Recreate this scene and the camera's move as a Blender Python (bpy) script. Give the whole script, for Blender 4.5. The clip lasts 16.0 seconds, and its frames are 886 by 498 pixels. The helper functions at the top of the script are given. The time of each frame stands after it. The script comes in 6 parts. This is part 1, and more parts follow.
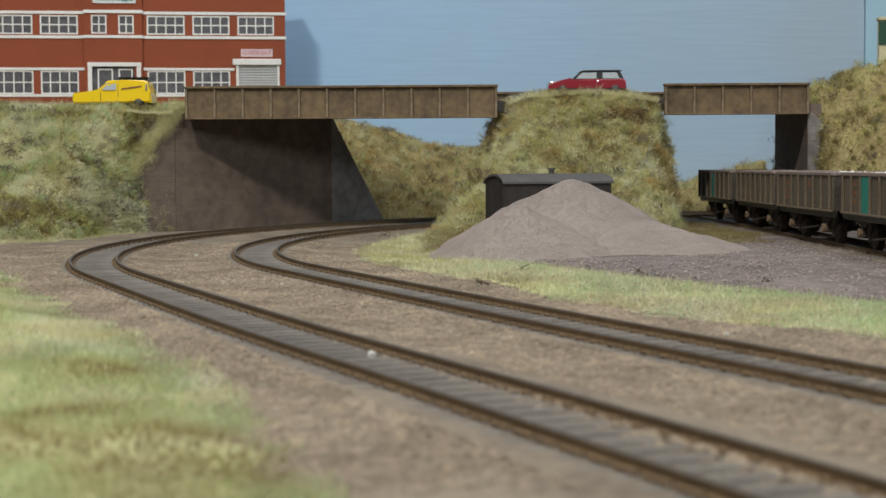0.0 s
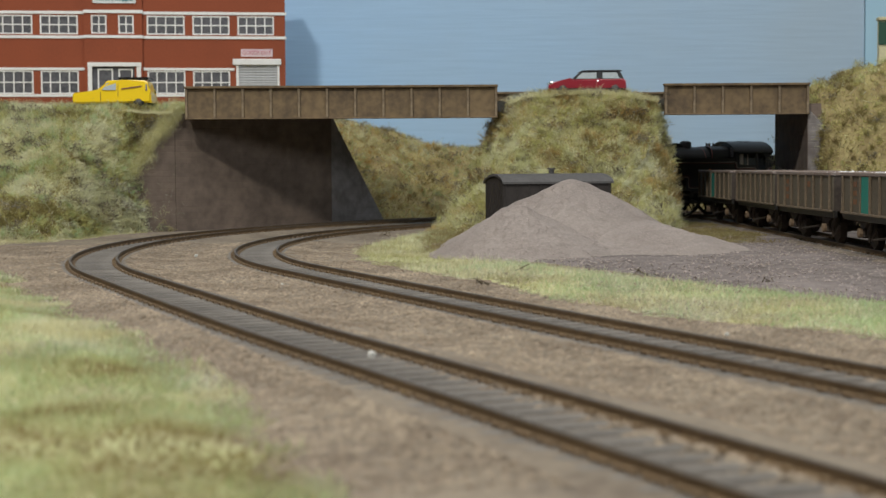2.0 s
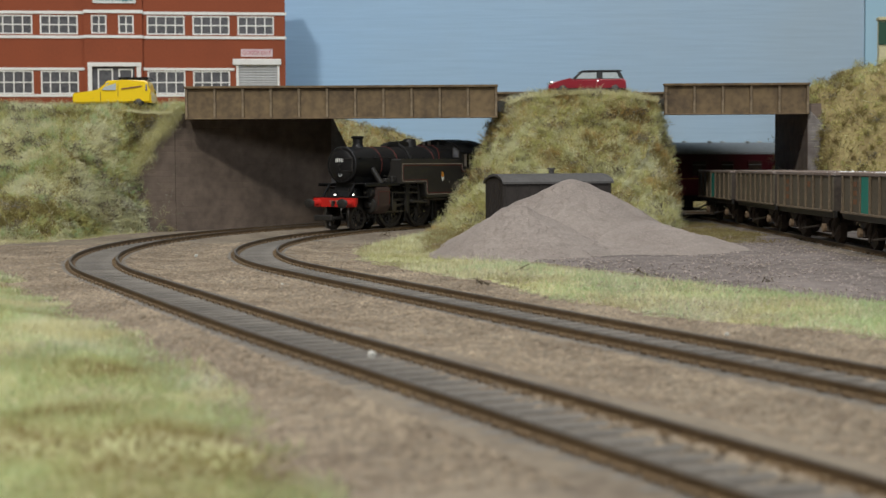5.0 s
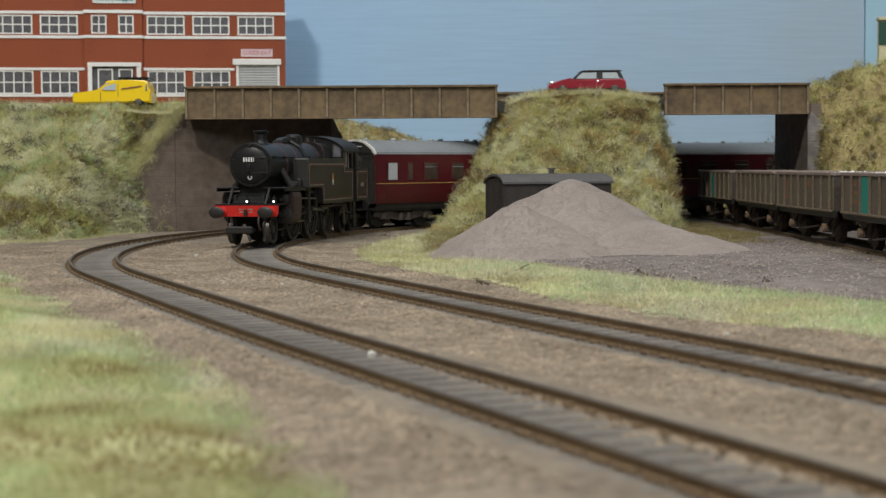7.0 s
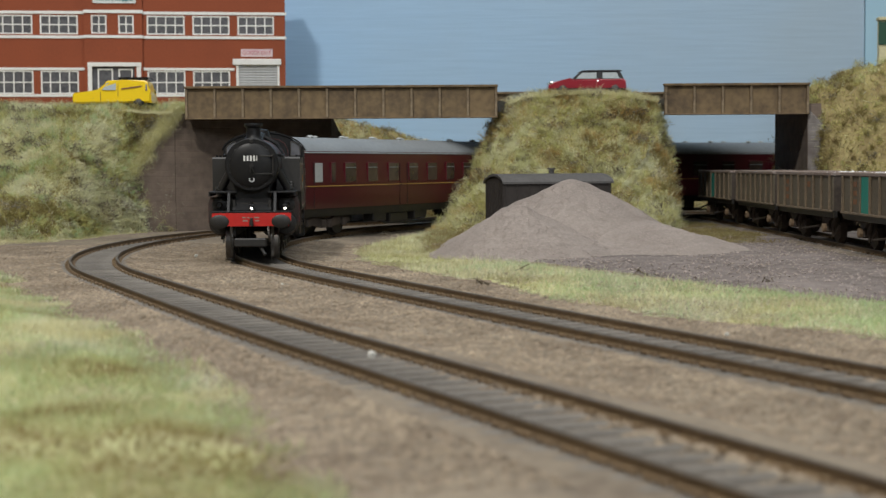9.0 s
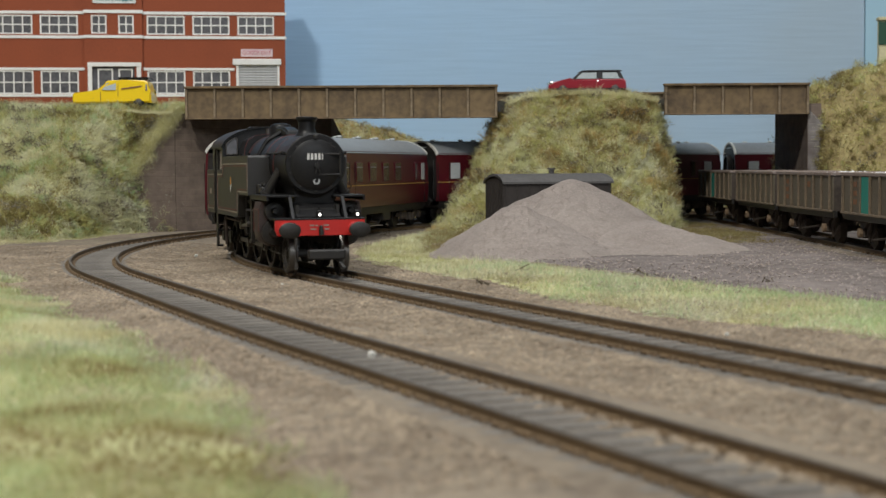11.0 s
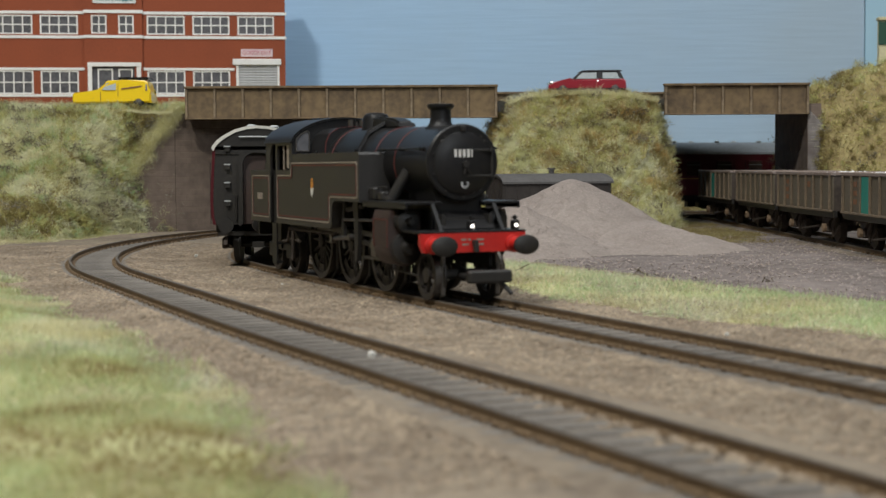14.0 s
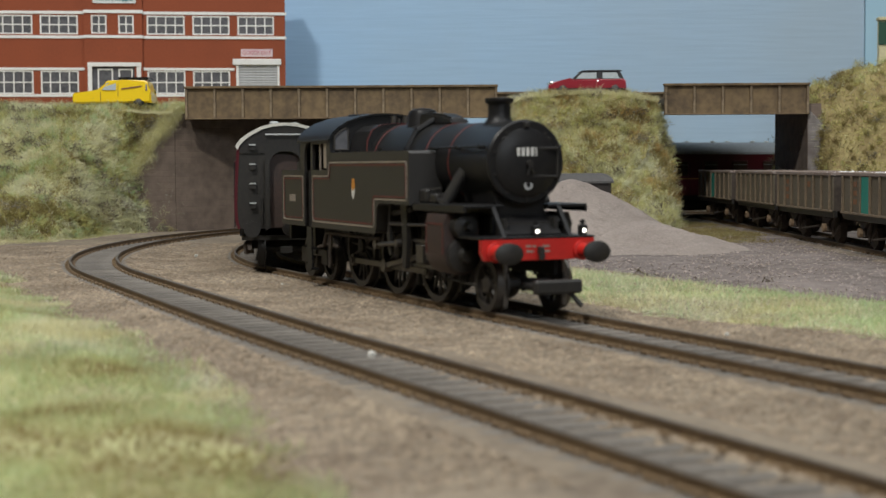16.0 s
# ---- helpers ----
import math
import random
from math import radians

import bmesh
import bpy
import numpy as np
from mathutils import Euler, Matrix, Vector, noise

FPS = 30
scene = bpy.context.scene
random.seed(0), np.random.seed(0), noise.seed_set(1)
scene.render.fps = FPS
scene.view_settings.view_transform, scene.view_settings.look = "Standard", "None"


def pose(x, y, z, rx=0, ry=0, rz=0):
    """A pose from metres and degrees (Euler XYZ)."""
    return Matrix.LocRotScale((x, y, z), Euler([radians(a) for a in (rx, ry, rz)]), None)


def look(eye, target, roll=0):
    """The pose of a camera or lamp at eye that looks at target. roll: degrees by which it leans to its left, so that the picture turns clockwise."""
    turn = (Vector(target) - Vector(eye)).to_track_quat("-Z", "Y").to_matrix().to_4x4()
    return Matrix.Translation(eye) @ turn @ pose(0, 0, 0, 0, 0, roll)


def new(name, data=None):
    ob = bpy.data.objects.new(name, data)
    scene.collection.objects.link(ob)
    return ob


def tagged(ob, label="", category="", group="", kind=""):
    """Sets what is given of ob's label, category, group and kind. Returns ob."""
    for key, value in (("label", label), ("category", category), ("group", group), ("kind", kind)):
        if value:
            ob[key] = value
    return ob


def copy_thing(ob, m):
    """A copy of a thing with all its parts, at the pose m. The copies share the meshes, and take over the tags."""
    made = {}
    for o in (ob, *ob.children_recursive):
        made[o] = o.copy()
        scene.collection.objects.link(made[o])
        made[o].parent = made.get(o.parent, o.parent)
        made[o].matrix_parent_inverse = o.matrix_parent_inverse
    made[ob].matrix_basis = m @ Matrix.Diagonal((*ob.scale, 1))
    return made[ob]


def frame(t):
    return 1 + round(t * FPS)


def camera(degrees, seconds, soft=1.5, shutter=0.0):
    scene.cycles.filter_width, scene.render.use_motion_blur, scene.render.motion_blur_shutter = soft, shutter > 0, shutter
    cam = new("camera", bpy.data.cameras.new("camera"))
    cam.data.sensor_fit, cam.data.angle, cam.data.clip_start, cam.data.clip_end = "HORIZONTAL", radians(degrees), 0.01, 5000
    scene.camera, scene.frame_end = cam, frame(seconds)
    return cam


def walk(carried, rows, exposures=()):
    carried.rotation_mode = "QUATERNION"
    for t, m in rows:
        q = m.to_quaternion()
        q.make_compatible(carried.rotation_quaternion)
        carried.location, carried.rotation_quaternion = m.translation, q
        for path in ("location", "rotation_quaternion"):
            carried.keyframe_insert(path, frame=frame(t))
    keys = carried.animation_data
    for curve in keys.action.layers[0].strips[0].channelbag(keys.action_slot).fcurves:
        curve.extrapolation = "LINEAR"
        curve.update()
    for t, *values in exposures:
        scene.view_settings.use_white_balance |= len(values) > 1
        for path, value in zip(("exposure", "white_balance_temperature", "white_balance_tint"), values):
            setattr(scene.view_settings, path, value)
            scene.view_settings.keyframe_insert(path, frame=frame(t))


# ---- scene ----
# A table-top railway at 4 mm to the foot. Plans are written in millimetres; MM turns them into metres.
MM = 0.001
cam = camera(32.58, 16.0, soft=1.35)
EYE = pose(0, 0, 34.5 * MM, 90 - 3.156, 0, 0) @ pose(0, 0, 0, 0, 0, -0.349)
walk(cam, [(0.0, EYE), (16.0, EYE)])
cam.data.dof.use_dof = True
cam.data.dof.focus_distance = 0.66
cam.data.dof.aperture_fstop = 43.0

# ---- light: a lamp over the front edge of the layout, the hall's ceiling panels, and an added fill ----
scene.view_settings.exposure = 0.0
world = bpy.data.worlds.new("hall_air")
world.use_nodes = True
world.node_tree.nodes["Background"].inputs[0].default_value = (0.9, 0.95, 1.0, 1)
world.node_tree.nodes["Background"].inputs[1].default_value = 0.12
scene.world = world


def area_lamp(name, eye, target, sx, sy, watts, colour):
    data = bpy.data.lights.new(name, "AREA")
    data.shape, data.size, data.size_y, data.energy, data.color = "RECTANGLE", sx, sy, watts, colour
    ob = new(name, data)
    ob.matrix_world = look([v * MM for v in eye], [v * MM for v in target])
    return ob


area_lamp("layout_lamp", (-365, -110, 950), (0, 800, 20), 0.09, 0.09, 9.2, (1.0, 0.968, 0.90))
area_lamp("ceiling_panel_light", (150, 250, 1480), (150, 420, 0), 1.6, 1.2, 18.0, (0.965, 0.99, 1.0))
# cool fill added to lift the shade under the bridges; stands for no known lamp
area_lamp("hall_light", (800, -1600, 950), (0, 850, 20), 0.9, 0.5, 12.5, (0.86, 0.93, 1.0))

# ---- materials ----


def material(name, colour, rough=0.8, metal=0.0, second=None, scale=60.0, fine=900.0, bump=0.0, island=0.0, amount=0.5, obj=0.0, coat=0.0, spread=(0.35, 0.65), spec=0.5):
    """A surface with variation at two scales (per metre), fine relief, and an optional tint per island or per object."""
    m = bpy.data.materials.new(name)
    m.use_nodes = True
    n, l = m.node_tree.nodes, m.node_tree.links
    b = n["Principled BSDF"]
    b.inputs["Roughness"].default_value, b.inputs["Metallic"].default_value = rough, metal
    b.inputs["Coat Weight"].default_value, b.inputs["Specular IOR Level"].default_value = coat, spec
    geo = n.new("ShaderNodeTexCoord")
    second = second or tuple(c * 0.7 for c in colour)
    big = n.new("ShaderNodeTexNoise")
    big.inputs["Scale"].default_value, big.inputs["Detail"].default_value = scale, 6
    small = n.new("ShaderNodeTexNoise")
    small.inputs["Scale"].default_value, small.inputs["Detail"].default_value = fine, 3
    l.new(geo.outputs["Object"], big.inputs["Vector"])
    l.new(geo.outputs["Object"], small.inputs["Vector"])
    mix = n.new("ShaderNodeMix")
    mix.data_type, mix.factor_mode = "RGBA", "UNIFORM"
    mix.inputs["A"].default_value, mix.inputs["B"].default_value = (*colour, 1), (*second, 1)
    add = n.new("ShaderNodeMath")
    add.operation = "MULTIPLY_ADD"
    l.new(small.outputs["Fac"], add.inputs[0])
    add.inputs[1].default_value = amount
    mul = n.new("ShaderNodeMath")
    mul.operation = "MULTIPLY"
    mul.inputs[1].default_value = 1.0 - amount
    l.new(big.outputs["Fac"], mul.inputs[0])
    l.new(mul.outputs[0], add.inputs[2])
    ramp = n.new("ShaderNodeMapRange")
    ramp.inputs["From Min"].default_value, ramp.inputs["From Max"].default_value = spread
    l.new(add.outputs[0], ramp.inputs["Value"])
    l.new(ramp.outputs["Result"], mix.inputs["Factor"])
    out = mix.outputs["Result"]
    if island or obj:
        hsv = n.new("ShaderNodeHueSaturation")
        src = n.new("ShaderNodeNewGeometry").outputs["Random Per Island"] if island else n.new("ShaderNodeObjectInfo").outputs["Random"]
        rng = n.new("ShaderNodeMapRange")
        k = island or obj
        rng.inputs["To Min"].default_value, rng.inputs["To Max"].default_value = 1 - k, 1 + k
        l.new(src, rng.inputs["Value"])
        l.new(rng.outputs["Result"], hsv.inputs["Value"])
        l.new(out, hsv.inputs["Color"])
        out = hsv.outputs["Color"]
    l.new(out, b.inputs["Base Color"])
    if bump:
        bp = n.new("ShaderNodeBump")
        bp.inputs["Strength"].default_value, bp.inputs["Distance"].default_value = 0.6, bump * MM
        l.new(add.outputs[0], bp.inputs["Height"])
        l.new(bp.outputs["Normal"], b.inputs["Normal"])
    return m


def fibre_material(name, colours, rough=0.75):
    """Static-grass fibres: each strand takes its own colour from a short ramp, drifting in patches."""
    m = bpy.data.materials.new(name)
    m.use_nodes = True
    n, l = m.node_tree.nodes, m.node_tree.links
    b = n["Principled BSDF"]
    b.inputs["Roughness"].default_value = rough
    rnd = n.new("ShaderNodeNewGeometry").outputs["Random Per Island"]
    co = n.new("ShaderNodeTexCoord").outputs["Object"]
    no = n.new("ShaderNodeTexNoise")
    no.inputs["Scale"].default_value, no.inputs["Detail"].default_value = 38.0, 4
    l.new(co, no.inputs["Vector"])
    mr = n.new("ShaderNodeMapRange")
    mr.inputs["From Min"].default_value, mr.inputs["From Max"].default_value = 0.3, 0.7
    l.new(no.outputs["Fac"], mr.inputs["Value"])
    av = n.new("ShaderNodeMix")
    av.inputs["Factor"].default_value = 0.55
    l.new(rnd, av.inputs["A"])
    l.new(mr.outputs["Result"], av.inputs["B"])
    cr = n.new("ShaderNodeValToRGB")
    els = cr.color_ramp.elements
    for i, c in enumerate(colours):
        p = i / (len(colours) - 1)
        e = els[i] if i < 2 else els.new(p)
        e.position, e.color = p, (*c, 1)
    els[0].position = 0.0
    l.new(av.outputs["Result"], cr.inputs["Fac"])
    l.new(cr.outputs["Color"], b.inputs["Base Color"])
    # thin fibres let light through
    tl = n.new("ShaderNodeBsdfTranslucent")
    l.new(cr.outputs["Color"], tl.inputs["Color"])
    ms = n.new("ShaderNodeMixShader")
    ms.inputs[0].default_value = 0.45
    l.new(b.outputs[0], ms.inputs[1])
    l.new(tl.outputs[0], ms.inputs[2])
    l.new(ms.outputs[0], n["Material Output"].inputs["Surface"])
    return m


def sky_paint():
    """Sky-blue emulsion on a board: bluer to one side, greyer to the other, with long level brush strokes."""
    m = material("backdrop_blue", (0.36, 0.54, 0.72), 0.6)
    n, l = m.node_tree.nodes, m.node_tree.links
    b = n["Principled BSDF"]
    co = n.new("ShaderNodeTexCoord").outputs["Object"]
    sep = n.new("ShaderNodeSeparateXYZ")
    l.new(co, sep.inputs[0])
    mr = n.new("ShaderNodeMapRange")
    mr.inputs["From Min"].default_value, mr.inputs["From Max"].default_value = -0.15, 0.30
    l.new(sep.outputs["X"], mr.inputs["Value"])
    mp = n.new("ShaderNodeMapping")
    mp.inputs["Scale"].default_value = (22, 1, 420)
    mp.inputs["Rotation"].default_value = (0, 0.05, 0)
    l.new(co, mp.inputs["Vector"])
    st = n.new("ShaderNodeTexNoise")
    st.inputs["Scale"].default_value, st.inputs["Detail"].default_value = 1.0, 5
    l.new(mp.outputs["Vector"], st.inputs["Vector"])
    cl = n.new("ShaderNodeTexNoise")
    cl.inputs["Scale"].default_value, cl.inputs["Detail"].default_value = 9.0, 4
    l.new(co, cl.inputs["Vector"])
    ad = n.new("ShaderNodeMath")
    ad.operation = "MULTIPLY_ADD"
    ad.inputs[1].default_value = 0.7
    l.new(cl.outputs["Fac"], ad.inputs[0])
    l.new(mr.outputs["Result"], ad.inputs[2])
    sb = n.new("ShaderNodeMath")
    sb.operation = "SUBTRACT"
    sb.inputs[1].default_value = 0.35
    l.new(ad.outputs[0], sb.inputs[0])
    mx = n.new("ShaderNodeMix")
    mx.data_type = "RGBA"
    mx.inputs["A"].default_value, mx.inputs["B"].default_value = (0.32, 0.52, 0.76, 1), (0.355, 0.462, 0.562, 1)
    l.new(sb.outputs[0], mx.inputs["Factor"])
    sv = n.new("ShaderNodeHueSaturation")
    vr = n.new("ShaderNodeMapRange")
    vr.inputs["From Min"].default_value, vr.inputs["From Max"].default_value = 0.3, 0.7
    vr.inputs["To Min"].default_value, vr.inputs["To Max"].default_value = 0.965, 1.03
    l.new(st.outputs["Fac"], vr.inputs["Value"])
    l.new(vr.outputs["Result"], sv.inputs["Value"])
    l.new(mx.outputs["Result"], sv.inputs["Color"])
    l.new(sv.outputs["Color"], b.inputs["Base Color"])
    bp = n.new("ShaderNodeBump")
    bp.inputs["Strength"].default_value, bp.inputs["Distance"].default_value = 0.5, 0.3 * MM
    l.new(st.outputs["Fac"], bp.inputs["Height"])
    l.new(bp.outputs["Normal"], b.inputs["Normal"])
    return m


BALLAST = material("ballast_glued", (0.235, 0.192, 0.14), 0.95, second=(0.135, 0.106, 0.078), scale=34, fine=420, bump=0.6, amount=0.5, spread=(0.40, 0.62))
STONES = material("ballast_chips", (0.315, 0.252, 0.18), 0.95, second=(0.165, 0.124, 0.086), scale=38, fine=420, island=0.36, amount=0.45, spread=(0.40, 0.60))
YARD = material("yard_dirt", (0.22, 0.185, 0.17), 0.95, second=(0.105, 0.085, 0.075), scale=32, fine=240, bump=0.7, spread=(0.38, 0.62))
HEAPM = material("heap_aggregate", (0.325, 0.28, 0.25), 0.95, second=(0.23, 0.193, 0.17), scale=40, fine=900, bump=0.25, amount=0.5)
HEAPCHIP = material("heap_chips", (0.36, 0.305, 0.275), 0.95, second=(0.28, 0.235, 0.21), scale=60, fine=420, island=0.2)
EARTH = material("embankment_scrub", (0.36, 0.31, 0.13), 0.95, second=(0.22, 0.16, 0.075), scale=70, fine=600, bump=1.5)
BED = material("track_bed_grey", (0.195, 0.172, 0.145), 0.9, second=(0.115, 0.096, 0.078), scale=60, fine=700, bump=0.5)
RAIL = material("rail_rust", (0.185, 0.122, 0.062), 0.7, 0.0, second=(0.115, 0.076, 0.042), scale=80, fine=700)
RAILTOP = material("rail_head_worn", (0.15, 0.125, 0.10), 0.5, 0.4, scale=100, fine=900)
SLEEPER = material("sleeper_plastic", (0.165, 0.148, 0.128), 0.75, second=(0.10, 0.088, 0.074), scale=120, fine=900, bump=0.15, obj=0.18)
GIRDER = material("girder_weathered", (0.19, 0.13, 0.065), 0.75, second=(0.085, 0.058, 0.033), scale=75, fine=260, bump=0.2, spread=(0.36, 0.64))
GRIB = material("girder_rubbed_rib", (0.25, 0.19, 0.12), 0.75, second=(0.12, 0.085, 0.05), scale=110, fine=300, spread=(0.4, 0.6))
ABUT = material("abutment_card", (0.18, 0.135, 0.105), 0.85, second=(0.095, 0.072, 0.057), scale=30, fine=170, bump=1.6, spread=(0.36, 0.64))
# Lighter copy of the abutment colour; the light on these wings is painted in
WING_LIT = material("abutment_wing", (0.27, 0.25, 0.24), 0.8, second=(0.13, 0.11, 0.10), scale=35, fine=170, bump=1.6, spread=(0.36, 0.64))


def coursed(m, ax, ay):
    """Squared stone courses as shallow relief on a wall that runs along (ax, ay)."""
    n, l = m.node_tree.nodes, m.node_tree.links
    co = n.new("ShaderNodeTexCoord").outputs["Object"]
    dot = n.new("ShaderNodeVectorMath")
    dot.operation = "DOT_PRODUCT"
    dot.inputs[1].default_value = (ax, ay, 0)
    l.new(co, dot.inputs[0])
    sep = n.new("ShaderNodeSeparateXYZ")
    l.new(co, sep.inputs[0])
    cmb = n.new("ShaderNodeCombineXYZ")
    l.new(dot.outputs["Value"], cmb.inputs["X"])
    l.new(sep.outputs["Z"], cmb.inputs["Y"])
    br = n.new("ShaderNodeTexBrick")
    br.inputs["Scale"].default_value = 1.0
    for key, value in (("Brick Width", 7.5 * MM), ("Row Height", 3.6 * MM), ("Mortar Size", 0.28 * MM), ("Mortar Smooth", 0.5)):
        br.inputs[key].default_value = value
    br.inputs["Color1"].default_value, br.inputs["Color2"].default_value, br.inputs["Mortar"].default_value = (1, 1, 1, 1), (0.72, 0.72, 0.72, 1), (0.1, 0.1, 0.1, 1)
    l.new(cmb.outputs[0], br.inputs["Vector"])
    old = [k for k in n if k.type == "BUMP"][0]
    bp = n.new("ShaderNodeBump")
    bp.inputs["Strength"].default_value, bp.inputs["Distance"].default_value = 0.45, 0.6 * MM
    l.new(br.outputs["Color"], bp.inputs["Height"])
    l.new(old.outputs["Normal"], bp.inputs["Normal"])
    l.new(bp.outputs["Normal"], n["Principled BSDF"].inputs["Normal"])


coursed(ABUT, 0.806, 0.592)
coursed(WING_LIT, 0.68, 0.73)
SKY = sky_paint()
BRICK = material("factory_brick_print", (0.28, 0.061, 0.0185), 0.75, second=(0.22, 0.047, 0.014), scale=30, fine=900)
WHITE = material("white_trim", (0.80, 0.80, 0.78), 0.6, second=(0.68, 0.68, 0.66), scale=40, fine=400)
PANE = material("printed_window", (0.075, 0.075, 0.085), 0.25, second=(0.14, 0.14, 0.15), scale=50, fine=400)
SHUTTER = material("shutter_grey", (0.45, 0.46, 0.47), 0.55, second=(0.38, 0.39, 0.40), scale=30, fine=400)
DECK = material("road_deck", (0.10, 0.095, 0.09), 0.9, scale=40, fine=600, bump=0.2)
BLACK = material("loco_black", (0.0095, 0.0095, 0.0105), 0.42, second=(0.015, 0.0143, 0.014), scale=60, fine=700, spec=0.24)
CHASSIS = material("chassis_black", (0.016, 0.0155, 0.015), 0.5, second=(0.028, 0.025, 0.022), scale=80, fine=800, spec=0.35)
TANKM = material("tank_black", (0.019, 0.0175, 0.016), 0.46, second=(0.026, 0.0235, 0.021), scale=50, fine=700)
RED = material("buffer_red", (0.50, 0.018, 0.012), 0.45, second=(0.42, 0.014, 0.01), scale=60, fine=600)
LINE = material("lining", (0.30, 0.255, 0.21), 0.5)
LINERED = material("lining_red", (0.12, 0.024, 0.02), 0.5)
STEEL = material("rod_steel", (0.14, 0.13, 0.12), 0.4, 0.8, second=(0.10, 0.09, 0.08))
RUSTY = material("cylinder_rust", (0.05, 0.028, 0.022), 0.6, second=(0.03, 0.02, 0.017), scale=90)
WHEELM = material("wheel_grimy", (0.032, 0.027, 0.022), 0.55, second=(0.018, 0.015, 0.013), scale=120, fine=800)
NUM = material("plate_white", (0.75, 0.75, 0.72), 0.5)
GOLD = material("crest_gold", (0.6, 0.25, 0.03), 0.5)
MAROON = material("coach_maroon", (0.078, 0.0055, 0.012), 0.33, second=(0.064, 0.0045, 0.0095), scale=20, fine=500)
ROOF = material("coach_roof_grey", (0.25, 0.27, 0.285), 0.5, second=(0.19, 0.205, 0.215), scale=30, fine=500)
FROST = material("frosted_pane", (0.46, 0.48, 0.48), 0.5, second=(0.38, 0.40, 0.40))
ROOFRIM = material("coach_roof_rim", (0.62, 0.61, 0.56), 0.6)
COACHWIN = material("coach_window", (0.10, 0.07, 0.055), 0.15, second=(0.035, 0.022, 0.02), scale=60, fine=150)
COACHLINE = material("coach_line", (0.55, 0.33, 0.08), 0.5)
WAGON = material("wagon_olive", (0.125, 0.105, 0.07), 0.75, second=(0.075, 0.06, 0.04), scale=60, fine=700, bump=0.1, obj=0.08)
WRIB = material("wagon_rib", (0.19, 0.145, 0.095), 0.75, second=(0.12, 0.09, 0.06), scale=90, fine=700)
WRIM = material("wagon_rim_dusty", (0.24, 0.20, 0.18), 0.85, second=(0.18, 0.13, 0.10), scale=60, fine=700)
WRUST = material("wagon_inside_rust", (0.26, 0.12, 0.055), 0.9, second=(0.17, 0.08, 0.04), scale=50, fine=600)
TEAL = material("wagon_teal", (0.01, 0.22, 0.17), 0.6, second=(0.012, 0.18, 0.14))
ORANGE = material("wagon_orange_mark", (0.22, 0.10, 0.045), 0.8)
WGEAR = material("wagon_gear_dusty_gap_shade", (0.075, 0.057, 0.044), 0.85, second=(0.034, 0.026, 0.021), scale=90, fine=500)
AXLEBOX = material("axle_box_dusty", (0.24, 0.165, 0.10), 0.85)
CHIPS = material("load_white_chips", (0.75, 0.74, 0.72), 0.8, island=0.2)
DARKWOOD = material("van_body_dark", (0.042, 0.035, 0.031), 0.8, second=(0.025, 0.02, 0.018), scale=60, fine=500, bump=0.2)
VANROOF = material("van_roof_grey", (0.105, 0.10, 0.098), 0.8, second=(0.07, 0.066, 0.063), scale=50, fine=500)
YELLOW = material("car_yellow", (0.80, 0.56, 0.008), 0.28, second=(0.78, 0.53, 0.008), coat=0.5)
CARRED = material("car_red", (0.26, 0.006, 0.018), 0.25, second=(0.24, 0.006, 0.016), coat=0.6)
CARBLACK = material("car_black", (0.01, 0.01, 0.011), 0.3, coat=0.3)
TYRE = material("tyre", (0.02, 0.02, 0.02), 0.8)
CHROME = material("chrome", (0.7, 0.7, 0.7), 0.2, 1.0)
# the glass's whitish reflection is put into its base colour
CARGLASS = material("car_window_sheen", (0.30, 0.34, 0.36), 0.08, second=(0.42, 0.46, 0.47), scale=60)
CREAM = material("cream_panel", (0.72, 0.66, 0.40), 0.6)
DKGREEN = material("green_panel", (0.015, 0.075, 0.04), 0.5)
PLASTER = material("hall_wall", (0.55, 0.53, 0.5), 0.9, scale=3, fine=40)
CEILM = material("hall_ceiling", (0.75, 0.75, 0.74), 0.9, scale=3, fine=40)
FLOORM = material("hall_floor", (0.25, 0.2, 0.16), 0.6, scale=4, fine=60)
FELTM = material("grass_mat", (0.44, 0.44, 0.225), 0.95, second=(0.30, 0.255, 0.145), scale=24, fine=300, bump=0.8, amount=0.35, spread=(0.42, 0.58))
TWIG = material("twig_brown", (0.10, 0.075, 0.045), 0.9)
LAMPLIT = bpy.data.materials.new("headlamp_lit")
LAMPLIT.use_nodes = True
LAMPLIT.node_tree.nodes["Principled BSDF"].inputs["Emission Color"].default_value = (1, 0.95, 0.85, 1)
LAMPLIT.node_tree.nodes["Principled BSDF"].inputs["Emission Strength"].default_value = 3.0
GRASS_DRY = fibre_material("fibres_straw", [(0.56, 0.50, 0.26), (0.70, 0.66, 0.38), (0.78, 0.75, 0.50), (0.86, 0.83, 0.65)])
GRASS_MIX = fibre_material("fibres_mixed", [(0.44, 0.41, 0.15), (0.60, 0.60, 0.25), (0.70, 0.70, 0.36), (0.80, 0.78, 0.52)])
GRASS_GREEN = fibre_material("fibres_green", [(0.36, 0.38, 0.17), (0.46, 0.51, 0.24), (0.56, 0.62, 0.34), (0.68, 0.73, 0.48)])
GRASS_BROWN = fibre_material("fibres_brown", [(0.15, 0.10, 0.04), (0.27, 0.205, 0.08), (0.37, 0.32, 0.13), (0.42, 0.42, 0.20)])
GRASS_OLIVE = fibre_material("fibres_olive", [(0.40, 0.33, 0.11), (0.56, 0.51, 0.19), (0.66, 0.63, 0.28), (0.72, 0.70, 0.37)])
